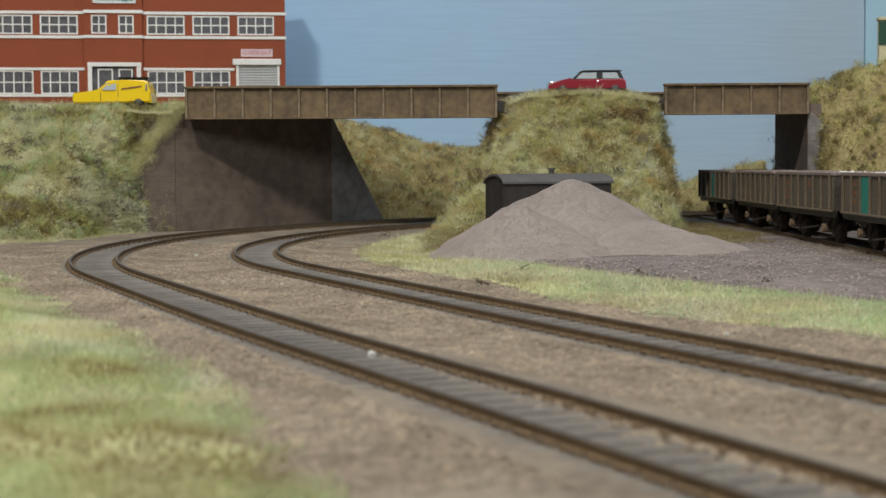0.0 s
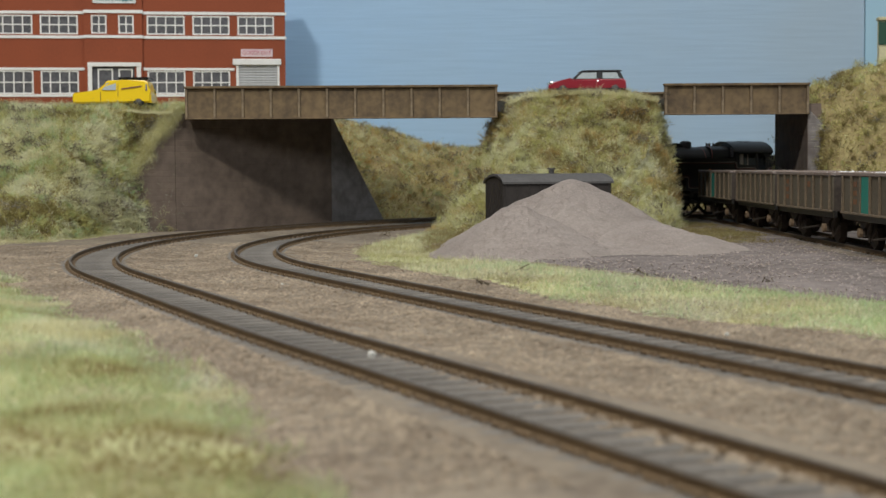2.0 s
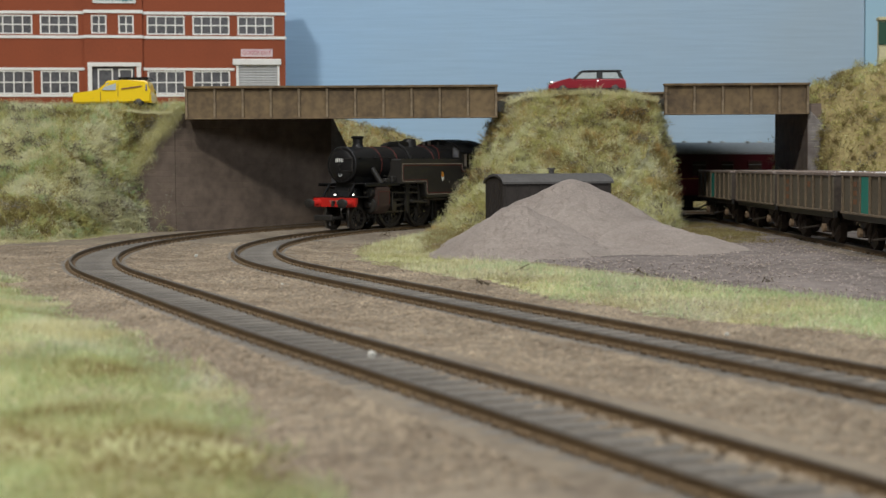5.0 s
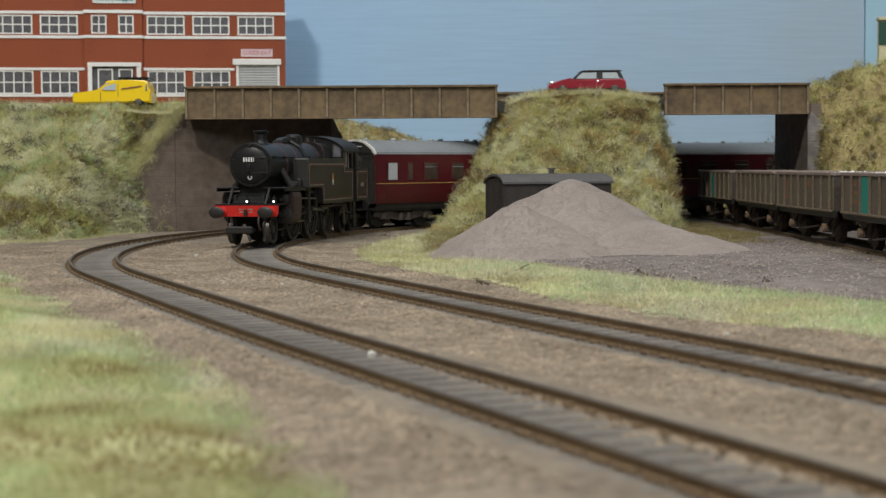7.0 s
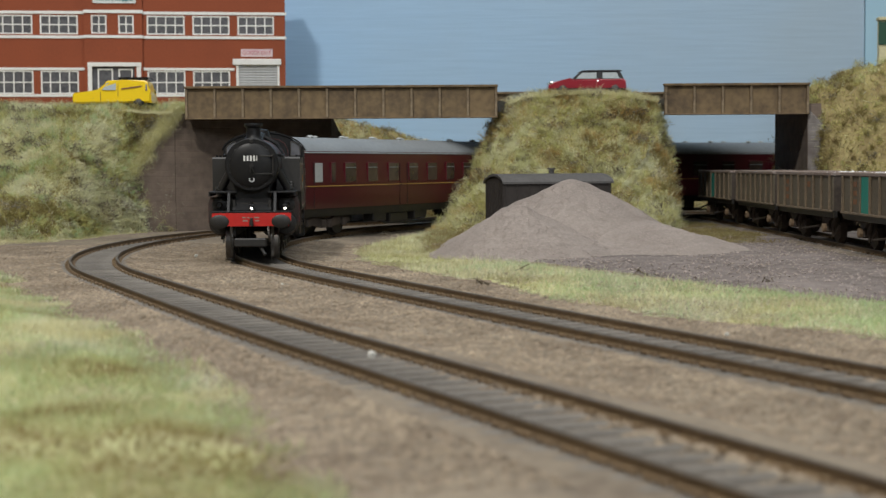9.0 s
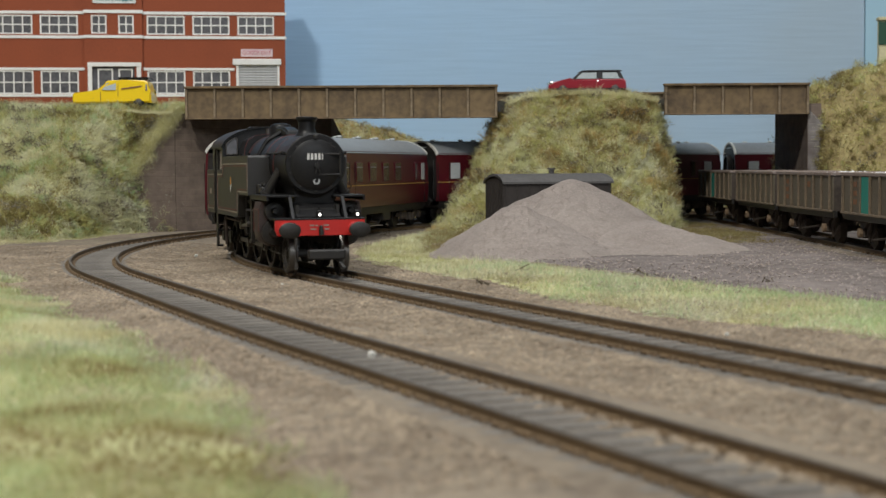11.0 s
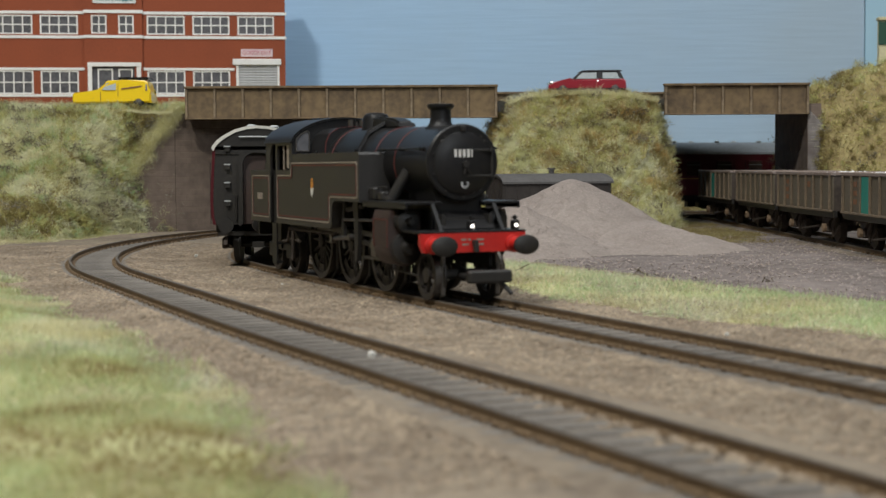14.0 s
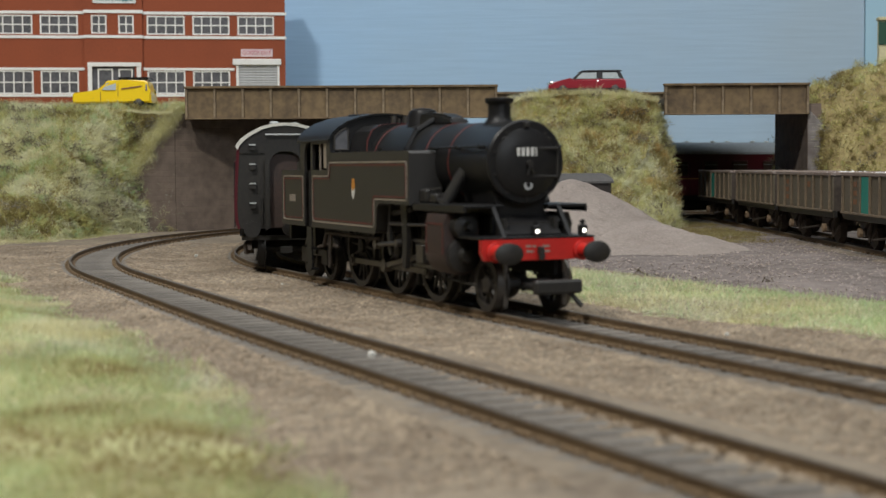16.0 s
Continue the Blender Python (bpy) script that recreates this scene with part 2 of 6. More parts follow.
GRASS_AUTUMN = fibre_material("fibres_autumn", [(0.34, 0.21, 0.08), (0.56, 0.37, 0.14), (0.64, 0.48, 0.20), (0.58, 0.58, 0.30)])
GRASS_PALE = fibre_material("fibres_pale", [(0.62, 0.60, 0.34), (0.74, 0.73, 0.47), (0.82, 0.82, 0.60), (0.90, 0.90, 0.76)])
FLECK = fibre_material("flecks", [(0.10, 0.07, 0.04), (0.16, 0.11, 0.06), (0.62, 0.60, 0.52), (0.80, 0.79, 0.74)])
GRASS_FELT = fibre_material("fibres_faded", [(0.42, 0.35, 0.19), (0.50, 0.48, 0.24), (0.57, 0.57, 0.30), (0.66, 0.63, 0.40)])
GRASS_MINT = fibre_material("fibres_mint", [(0.38, 0.47, 0.22), (0.48, 0.60, 0.30), (0.58, 0.70, 0.40), (0.70, 0.78, 0.54)])
SPRIG = fibre_material("dead_sprigs", [(0.11, 0.085, 0.06), (0.20, 0.17, 0.12), (0.32, 0.29, 0.22), (0.58, 0.56, 0.50)])
CLUMPS = fibre_material("foam_clumps", [(0.28, 0.20, 0.08), (0.46, 0.40, 0.15), (0.56, 0.51, 0.21), (0.66, 0.60, 0.32)], 0.95)

# ---- building blocks ----


def finish(bm, smooth=35.0):
    """A mesh from a bmesh in millimetres, smooth but for edges sharper than the angle."""
    bmesh.ops.scale(bm, vec=(MM, MM, MM), verts=bm.verts)
    bmesh.ops.recalc_face_normals(bm, faces=bm.faces)
    lim = radians(smooth)
    for e in bm.edges:
        e.smooth = len(e.link_faces) == 2 and e.calc_face_angle(0) < lim
    for f in bm.faces:
        f.smooth = True
    me = bpy.data.meshes.new("mesh")
    bm.to_mesh(me)
    bm.free()
    return me


def part(name, bm, material_, parent=None, label="", smooth=35.0):
    me = bm if isinstance(bm, bpy.types.Mesh) else finish(bm, smooth)
    if not me.materials:
        me.materials.append(material_)
    ob = new(name, me)
    if parent is not None:
        ob.parent = parent
    return tagged(ob, label)


def at(x, y, z=0.0, rz=0.0, rx=0.0, ry=0.0):
    return pose(x * MM, y * MM, z * MM, rx, ry, rz)


def thing(name, m, label, category, group=""):
    ob = new(name)
    ob.empty_display_size = 0.01
    ob.matrix_world = m
    return tagged(ob, label, category, group)


def box(bm, x0, x1, y0, y1, z0, z1, bevel=0.0):
    r = bmesh.ops.create_cube(bm, size=1.0)
    vs = r["verts"]
    bmesh.ops.scale(bm, vec=(x1 - x0, y1 - y0, z1 - z0), verts=vs)
    bmesh.ops.translate(bm, vec=((x0 + x1) / 2, (y0 + y1) / 2, (z0 + z1) / 2), verts=vs)
    if bevel:
        es = {e for v in vs for e in v.link_edges}
        bmesh.ops.bevel(bm, geom=list(es), offset=bevel, segments=1, affect="EDGES")
    return bm


def rod(bm, p, q, r0, r1=None, n=10):
    """A round bar or cone from p to q."""
    p, q = Vector(p), Vector(q)
    d = q - p
    m = Matrix.Translation((p + q) / 2) @ d.to_track_quat("Z", "Y").to_matrix().to_4x4()
    bmesh.ops.create_cone(bm, cap_ends=True, segments=n, radius1=r0, radius2=r0 if r1 is None else r1, depth=d.length, matrix=m)
    return bm


def prism(bm, pts, axis, a, b):
    """Extrude an outline between a and b along an axis; the outline's two coordinates are the other axes in order."""
    def put(p, v):
        return (v, p[0], p[1]) if axis == "x" else (p[0], v, p[1]) if axis == "y" else (p[0], p[1], v)
    lo = [bm.verts.new(put(p, a)) for p in pts]
    hi = [bm.verts.new(put(p, b)) for p in pts]
    n = len(pts)
    for i in range(n):
        bm.faces.new((lo[i], lo[(i + 1) % n], hi[(i + 1) % n], hi[i]))
    bm.faces.new(lo[::-1])
    bm.faces.new(hi)
    return bm


def lathe(bm, rings, axis_point, n=24, axis="x", caps=True):
    """Rings of (position along the axis, radius), closed at both ends unless caps is off."""
    ox, oy, oz = axis_point
    loops = []
    for s, r in rings:
        loop = []
        for k in range(n):
            a = 2 * math.pi * k / n
            u, v = r * math.cos(a), r * math.sin(a)
            loop.append(bm.verts.new((ox + s, oy + u, oz + v) if axis == "x" else (ox + u, oy + v, oz + s) if axis == "z" else (ox + u, oy + s, oz + v)))
        loops.append(loop)
    for a, b in zip(loops, loops[1:]):
        for k in range(n):
            bm.faces.new((a[k], a[(k + 1) % n], b[(k + 1) % n], b[k]))
    if caps:
        bm.faces.new(loops[0][::-1])
        bm.faces.new(loops[-1])
    return bm


def raw_mesh(verts, faces, mat, smooth=False):
    me = bpy.data.meshes.new("mesh")
    verts = np.asarray(verts, dtype=np.float32) * MM
    faces = np.asarray(faces, dtype=np.int32)
    k = faces.shape[1]
    me.vertices.add(len(verts))
    me.vertices.foreach_set("co", verts.ravel())
    me.loops.add(faces.size)
    me.loops.foreach_set("vertex_index", faces.ravel())
    me.polygons.add(len(faces))
    me.polygons.foreach_set("loop_start", np.arange(0, faces.size, k, dtype=np.int32))
    me.polygons.foreach_set("use_smooth", np.full(len(faces), smooth))
    me.update(calc_edges=True)
    me.materials.append(mat)
    return me


RNG = np.random.default_rng(7)


def value_noise(x, y, cell, seed):
    """Smooth noise in 0..1 on a plan with cells of that size."""
    g = np.random.default_rng(seed).random((64, 64))
    u, v = np.asarray(x) / cell + 17.3, np.asarray(y) / cell + 5.7
    i, j = np.floor(u).astype(int), np.floor(v).astype(int)
    a, b = u - i, v - j
    a, b = a * a * (3 - 2 * a), b * b * (3 - 2 * b)
    i, j, i2, j2 = i % 64, j % 64, (i + 1) % 64, (j + 1) % 64
    return g[i, j] * (1 - a) * (1 - b) + g[i2, j] * a * (1 - b) + g[i, j2] * (1 - a) * b + g[i2, j2] * a * b


def bumps(x, y, seed, cells=(22, 9, 4), gains=(1.0, 0.5, 0.3)):
    return sum(g * (value_noise(x, y, c, seed + i) - 0.5) for i, (c, g) in enumerate(zip(cells, gains)))


def fibres(points, normals, lo, hi, width, lean=0.6):
    """One thin blade per point, leaning at random about the normal."""
    n = len(points)
    d = normals + RNG.normal(0, lean, (n, 3))
    d /= np.linalg.norm(d, axis=1)[:, None] + 1e-9
    ln = RNG.uniform(lo, hi, n)[:, None]
    side = np.cross(d, RNG.normal(0, 1, (n, 3)))
    side /= np.linalg.norm(side, axis=1)[:, None] + 1e-9
    v = np.stack([points - side * width / 2, points + side * width / 2, points + d * ln], 1)
    return v.reshape(-1, 3), np.arange(n * 3).reshape(-1, 3)


OCT = np.array([(1, 0, 0), (-1, 0, 0), (0, 1, 0), (0, -1, 0), (0, 0, 1), (0, 0, -1)], float)
OCTF = np.array([(0, 2, 4), (2, 1, 4), (1, 3, 4), (3, 0, 4), (2, 0, 5), (1, 2, 5), (3, 1, 5), (0, 3, 5)])


def chips(points, lo, hi, flat=0.8):
    """Small broken stones, eight faces each."""
    n = len(points)
    r = RNG.uniform(lo, hi, n)[:, None, None]
    v = points[:, None, :] + (OCT[None] + RNG.normal(0, 0.25, (n, 6, 3))) * r * np.array([1, 1, flat])
    return v.reshape(-1, 3), (np.arange(n)[:, None, None] * 6 + OCTF[None]).reshape(-1, 3)


PYR = np.array([(1, 0.2, -0.3), (-0.2, 1, -0.3), (-1, -0.2, -0.3), (0.2, -1, -0.3), (0.1, 0, 0.75)])
PYRF = np.array([(0, 1, 4), (1, 2, 4), (2, 3, 4), (3, 0, 4)])


def grit(points, lo, hi, flat=0.8):
    """Stones bedded in glue: only their four upper faces, each stone turned its own way."""
    n = len(points)
    r = RNG.uniform(lo, hi, n)[:, None, None]
    a = RNG.uniform(0, 2 * np.pi, n)
    o = PYR[None] + RNG.normal(0, 0.3, (n, 5, 3))
    c, s = np.cos(a)[:, None], np.sin(a)[:, None]
    o = np.stack([o[..., 0] * c - o[..., 1] * s, o[..., 0] * s + o[..., 1] * c, o[..., 2]], -1)
    v = points[:, None, :] + o * r * np.array([1, 1, flat])
    return v.reshape(-1, 3), (np.arange(n)[:, None, None] * 5 + PYRF[None]).reshape(-1, 3)


def on_mesh(verts, tris, n):
    """n random points on triangles, with normals."""
    a, b, c = verts[tris[:, 0]], verts[tris[:, 1]], verts[tris[:, 2]]
    cr = np.cross(b - a, c - a)
    ar = np.linalg.norm(cr, axis=1)
    k = RNG.choice(len(tris), n, p=ar / ar.sum())
    u, w = RNG.random(n), RNG.random(n)
    f = u + w > 1
    u[f], w[f] = 1 - u[f], 1 - w[f]
    p = a[k] + (b[k] - a[k]) * u[:, None] + (c[k] - a[k]) * w[:, None]
    return p, cr[k] / (ar[k][:, None] + 1e-12)


def grid_mesh(xs, ys, height):
    """A height sheet over a plan grid: vertices and triangles."""
    gx, gy = np.meshgrid(xs, ys)
    v = np.stack([gx, gy, height(gx, gy)], -1).reshape(-1, 3)
    w = len(xs)
    i = (np.arange(len(ys) - 1)[:, None] * w + np.arange(w - 1)[None]).ravel()
    return v, np.concatenate([np.stack([i, i + 1, i + w + 1], 1), np.stack([i, i + w + 1, i + w], 1)])


def sstep(t):
    t = np.clip(t, 0, 1)
    return t * t * (3 - 2 * t)


# ---- the lie of the two running lines: an arc and a straight ----
CX, CY, RAD, TURN, GAP, BEND = 312.18, 673.9, 392.38, 0.39411, 63.47, 8.02e-5


def along(u, off=0.0):
    """The point u mm along the inner line, forward towards the front of the layout; off: outwards from it.
    The outer line closes in a little towards the front."""
    if off > 40:
        k = min(max((u - 160) / 140, 0.0), 1.0)
        off -= 2.1 * k * k * (3 - 2 * k)
    if u >= 0:
        r2, b = 1 / BEND, TURN + u * BEND
        return Vector((CX + (r2 - RAD) * math.cos(TURN) - (r2 + off) * math.cos(b), CY + (r2 - RAD) * math.sin(TURN) - (r2 + off) * math.sin(b)))
    a = TURN + u / RAD
    if a > -math.pi / 2:
        return Vector((CX - (RAD + off) * math.cos(a), CY - (RAD + off) * math.sin(a)))
    return Vector((CX + (-math.pi / 2 - a) * RAD, CY + RAD + off))


def heading(u):
    d = along(u + 0.5) - along(u - 0.5)
    return d.normalized()

# ---- the hall round the layout ----
for nm, b, mt in (("floor", (-3000, 3000, -2500, 3500, -1010, -1000), FLOORM), ("ceiling", (-3000, 3000, -2500, 3500, 1600, 1650), CEILM),
                  ("wall_north", (-3000, 3000, 3500, 3550, -1000, 1600), PLASTER), ("wall_south", (-3000, 3000, -2550, -2500, -1000, 1600), PLASTER),
                  ("wall_east", (3000, 3050, -2500, 3500, -1000, 1600), PLASTER), ("wall_west", (-3050, -3000, -2500, 3500, -1000, 1600), PLASTER)):
    tagged(part(nm, box(bmesh.new(), *b), mt), nm.replace("_", " ") + " of the exhibition hall, plain", "", "", "structure")

# ---- ground sheet ----
GZ = -3.0


def edge_front(x):
    """How far the front scrub reaches back, by x."""
    return np.interp(x, [-700, -240, -153, -98, -68, -43, -29, -18, -12, 5], [640, 575, 520, 385, 325, 262, 222, 193, 172, 40])


def ground_height(x, y):
    z = GZ + bumps(x, y, 3, (60, 16, 6), (1.0, 0.7, 0.5))
    front = sstep((edge_front(x) - y) / 60)
    return z + front * (2.5 + 2.0 * bumps(x, y, 9, (50, 20), (1, 0.6)))


def track_gap(x, y):
    """Distance from the nearer running line's centre."""
    best = np.full(np.shape(x), 1e9)
    th = TURN
    tx, ty = CX - RAD * math.cos(th), CY - RAD * math.sin(th)
    ax, ay = x - CX, y - CY
    rr = np.hypot(ax, ay)
    ang = np.arctan2(-ay, -ax)
    curve = (ang < th) & (ang > -math.pi / 2 - 0.001)
    radial = np.where(curve, rr, np.where(ang >= th, RAD - ((x - tx) * math.cos(th) + (y - ty) * math.sin(th)), np.where(ay > 0, ay, 1e4)))
    for r in (RAD, RAD + GAP):
        best = np.minimum(best, np.abs(radial - r))
    return best


xs = np.concatenate([np.arange(-1200, -300, 30), np.arange(-300, 300, 2.6), np.arange(300, 1231, 30)])
ys = np.concatenate([np.arange(60, 420, 2.6), np.arange(420, 1000, 4), np.arange(1000, 1300, 15)])


def flat_height(x, y):
    z = ground_height(x, y)
    g = track_gap(x, y)
    k = sstep((g - 16) / 12)
    near = np.where(g < 12.0, -3.9, -1.80 + 0.25 * bumps(x, y, 13, (9, 4), (1, 0.8)))
    return np.where(y < 1200, near * (1 - k) + z * k, GZ)


gv, gt = grid_mesh(xs, ys, flat_height)
tagged(part("ground", raw_mesh(gv, gt, BALLAST, True), BALLAST), "tan glued fine ballast covering the layout board", "ground", "", "structure")
tagged(part("baseboard", box(bmesh.new(), -1200, 1230, 50, 1300, -60, -9), DARKWOOD), "dark wooden baseboard under the layout", "baseboard", "", "structure")

for lx in (-1150, 0, 1180):
    for ly in (90, 1260):
        tagged(part("trestle_leg", box(bmesh.new(), lx - 25, lx + 25, ly - 25, ly + 25, -1000, -60, 3), DARKWOOD), "plain wooden trestle leg under the baseboard", "", "", "structure")

# loose chips over the cess and between the lines
n = 255000
p = np.stack([RNG.uniform(-1, 1, n), 170 + 560 * RNG.random(n) ** 0.8, np.zeros(n)], 1)
p[:, 0] *= 0.32 * p[:, 1]
keep = (track_gap(p[:, 0], p[:, 1]) > 9.5) & (p[:, 1] > edge_front(p[:, 0]) - 25)
p = p[keep]
p[:, 2] = np.maximum(flat_height(p[:, 0], p[:, 1]), np.interp(track_gap(p[:, 0], p[:, 1]), [9, 11, 13, 15, 18, 23, 28], [-2.4, -2.25, -2.05, -1.85, -2.1, -2.9, -4.6])) + 0.05
tagged(part("ballast", raw_mesh(*grit(p, 0.2, 0.58, 0.4), STONES), STONES), "loose tan and brown ballast chips beside the track", "ballast", "", "stuff")

# yard of dark dirt round the heap and the siding
yv, yt = grid_mesh(np.arange(-12, 330, 4), np.arange(395, 1010, 5), lambda x, y: GZ - 3.5 + 4.4 * np.minimum(sstep((x - np.interp(y, [395, 456, 505, 558, 620, 700, 800, 1010], [112, 88, 60, 40, 10, 2, 12, 60])) / 18 + 0.2), sstep((np.hypot(x - CX, y - CY) < 366) * 1.0)) + 0.6 * bumps(x, y, 21, (30, 10, 5), (1, 0.7, 0.5)))
tagged(part("yard_ground", raw_mesh(yv, yt, YARD, True), YARD), "dark brown dirt of the goods yard", "ground", "", "structure")

# ---- scrub banks ----


def bank_left(x, y):
    base = np.interp(x, [-900, -420, -223, -201, -188, -180, -172, -164, -158, -156.5, -150], [700, 738, 762, 790, 836, 868, 884, 891, 897, 908, 914])
    wide = np.interp(x, [-420, -230, -192, -178, -166, -150], [130, 120, 62, 24, 9, 6])
    k = np.clip((y - base) / wide, 0, 1)
    top = np.interp(y, [880, 940, 1100, 1300], [67.5, 68.5, 77.0, 77.0])
    side = sstep((-147 - x + np.clip(y - 960, 0, 400) * 0.12) / 7)
    nz = bumps(x, y, 31, (34, 15, 6), (26, 20, 7)) * np.clip(1.15 - k, 0.12, 1)
    return -6 + np.minimum(k ** 0.85, 1) * side * (top + 6) + nz * np.clip(k * 4, 0, 1) * side


def hill_back(x, y):
    r = np.hypot(x - CX, y - CY)
    r = np.where(x > CX, y - CY, r)
    h = np.interp(x, [-420, -150, -100, -70, -35, -14, 29, 80, 170, 195, 238, 252, 330, 600], [80, 79, 72, 64, 55, 47, 44, 38, 17, 17, 28, 36, 40, 46])
    k = np.clip((r - 474) / 95, 0, 1)
    # nothing in front of or inside the abutment and its wing
    k = k * sstep(((y - 960) - (-64 - x) * 0.72) / 14) * sstep(((y - 957) - (x + 70) * 1.1) / 10 + 8 * (x > -40))
    return -6 + (h + 6 + bumps(x, y, 41, (26, 11, 5), (15, 12, 6)) * np.clip(1.2 - k, 0.3, 1)) * np.clip(k * 1.25, 0, 1) ** 0.8


def bank_right(x, y):
    h = np.interp(x, [212, 216, 228, 257, 330, 600], [58, 64, 76, 88, 96, 100])
    k = np.clip((y - 848) / 42, 0, 1)
    k2 = np.clip((1010 - y) / 20, 0, 1)
    side = sstep((x - 213.5) / 9)
    return -6 + (h + 6 + bumps(x, y, 51, (26, 12, 5), (12, 14, 7))) * k ** 0.7 * side * k2


def lofted(levels, n=120):
    """Rounded-rectangle rings (z, x0, x1, y0, y1), roughened, kept inside the line's curve."""
    rows = []
    for z, x0, x1, y0, y1 in levels:
        a = np.linspace(0, 2 * np.pi, n, endpoint=False)
        cx, cy = np.cos(a), np.sin(a)
        e = 0.45
        x = (x0 + x1) / 2 + (x1 - x0) / 2 * np.sign(cx) * np.abs(cx) ** e
        y = (y0 + y1) / 2 + (y1 - y0) / 2 * np.sign(cy) * np.abs(cy) ** e
        r = np.hypot(x - CX, y - CY)
        s = np.minimum(1, 366 / r)
        x, y = CX + (x - CX) * s, CY + (y - CY) * s
        w = (value_noise(a * 60 + 40, z + 0 * a, 9, 61) - 0.5) * 13 + (value_noise(a * 60 + 40, z + 0 * a, 4, 62) - 0.5) * 4
        w = w * np.clip((80 - z) / 40, 0, 1)
        x, y = x + np.cos(a) * w, y + np.sin(a) * w
        rows.append(np.stack([x, y, np.full(n, z)], -1))
    v = np.concatenate(rows + [rows[-1].mean(0)[None] + np.array([[0, 0, 1.0]])])
    t = []
    for k in range(len(rows) - 1):
        i = np.arange(n) + k * n
        j = (np.arange(n) + 1) % n + k * n
        t += [np.stack([i, j, j + n], 1), np.stack([i, j + n, i + n], 1)]
    i = np.arange(n) + (len(rows) - 1) * n
    j = (np.arange(n) + 1) % n + (len(rows) - 1) * n
    t.append(np.stack([i, j, np.full(n, len(v) - 1)], 1))
    return v, np.concatenate(t)


def level_rows():
    zs = np.array([-5, 8, 33, 45, 66, 73, 75.5])
    cols = [np.array(c, float) for c in ([-14, 4, 20, 27, 33, 36, 44], [133, 132, 130.5, 130, 129, 127.5, 121], [828, 838, 862, 872, 886, 890, 898], [985, 983, 980, 978, 976, 974, 966])]
    fine = np.concatenate([np.arange(-5, 66, 3.0), [66, 69, 71.5, 73, 74.6, 75.5]])
    return [(z, *(np.interp(z, zs, c) for c in cols)) for z in fine]


def scrub(name, v, t, label, mats, counts, seen, cell=16):
    """A bank: its rough earth as the thing, with clumps and fibres on the part that shows."""
    base = part(name, raw_mesh(v, t, EARTH, True), EARTH)
    tagged(base, label, "embankment", "", "structure")
    m = seen(v[t].mean(1))
    vis = t[m]
    nc, nf, lo, hi = counts
    p, nr = on_mesh(v, vis, nc)
    tagged(part("scrub_clumps", raw_mesh(*grit(p, 0.4, 1.1, 0.9), CLUMPS), CLUMPS), "olive and brown foam scrub clumps on the bank", "scrub", "", "stuff")
    # half the fibres stand in tufts that share a tint, a lean and a length; the rest fill between
    nt = nf // 95
    tp, tn = on_mesh(v, vis, nt)
    flip = np.where(tn[:, 2:] < 0, -1, 1)
    tn = tn * flip
    own = RNG.integers(0, nt, int(nf * 0.62))
    size = RNG.uniform(0.5, 1.7, nt)[own][:, None]
    p1 = tp[own] + RNG.normal(0, 1, (len(own), 3)) * size + tn[own] * RNG.uniform(-0.4, 1.6, nt)[own][:, None]
    lean_t = RNG.normal(0, 0.55, (nt, 3)) + np.array([0, -0.2, 0.25])
    n1 = tn[own] + lean_t[own]
    p2, n2 = on_mesh(v, vis, nf - len(own))
    n2 = n2 * np.where(n2[:, 2:] < 0, -1, 1) + np.array([0, -0.25, 0.35])
    p, nr = np.concatenate([p1, p2]), np.concatenate([n1, n2])
    tall = np.concatenate([RNG.uniform(0.55, 1.25, nt)[own], np.full(len(p2), 0.7)])

    def drift(q):
        w = q[:, 2] * 1.3 + q[:, 1] * 0.5
        return value_noise(q[:, 0], w, cell, 70 + len(name)) * 0.8 + 0.2 * value_noise(q[:, 0], w, cell / 3, 90 + len(name))
    # fill fibres lean to darker tints, so shade in the hollows is in their colour
    d = np.concatenate([(drift(tp) + RNG.normal(0, 0.095, nt))[own], drift(p2) - 0.17]) + RNG.normal(0, 0.02, len(p))
    for i, mt in enumerate(mats):
        # each tint grows in drifts
        lo_, hi_ = np.quantile(d, [i / len(mats), (i + 1) / len(mats)])
        for a_, b_ in ((0, 0.8), (0.8, 9)):
            s = (d >= lo_) & (d <= hi_) & (tall >= a_) & (tall < b_)
            tagged(part("static_grass", raw_mesh(*fibres(p[s], nr[s], lo * (a_ + 0.6), hi * (a_ * 0.55 + 0.72), 0.24, 0.6), mt), mt), "dry straw and green static grass fibres on the bank", "grass", "", "stuff")
    # dead sprigs in patches
    ns = max(60, nf // 700)
    cp_, cn_ = on_mesh(v, vis, ns)
    keep = value_noise(cp_[:, 0], cp_[:, 2] * 1.4, 12, 55 + len(name)) > 0.45
    cp_, cn_ = cp_[keep], cn_[keep]
    own = RNG.integers(0, len(cp_), len(cp_) * 34)
    p = cp_[own] + RNG.normal(0, 1, (len(own), 3)) * np.array([2.4, 1.0, 1.1]) + cn_[own] * np.where(cn_[own][:, 2:] < 0, -2.4, 2.4)
    tagged(part("dead_sprigs", raw_mesh(*fibres(p, cn_[own] + np.array([0, -0.4, 0.3]), 0.9, 3.2, 0.62, 1.2), SPRIG), SPRIG), "grey-brown dead sprigs caught in the scrub", "grass", "", "stuff")
    p, nr = on_mesh(v, vis, nf // 50)
    tagged(part("loose_fibres", raw_mesh(*fibres(p + nr * 1.2, nr + np.array([0, -0.3, 0.2]), lo, hi * 0.6, 0.4, 1.3), FLECK), FLECK), "stray dark and white fibres caught in the scrub", "grass", "", "stuff")
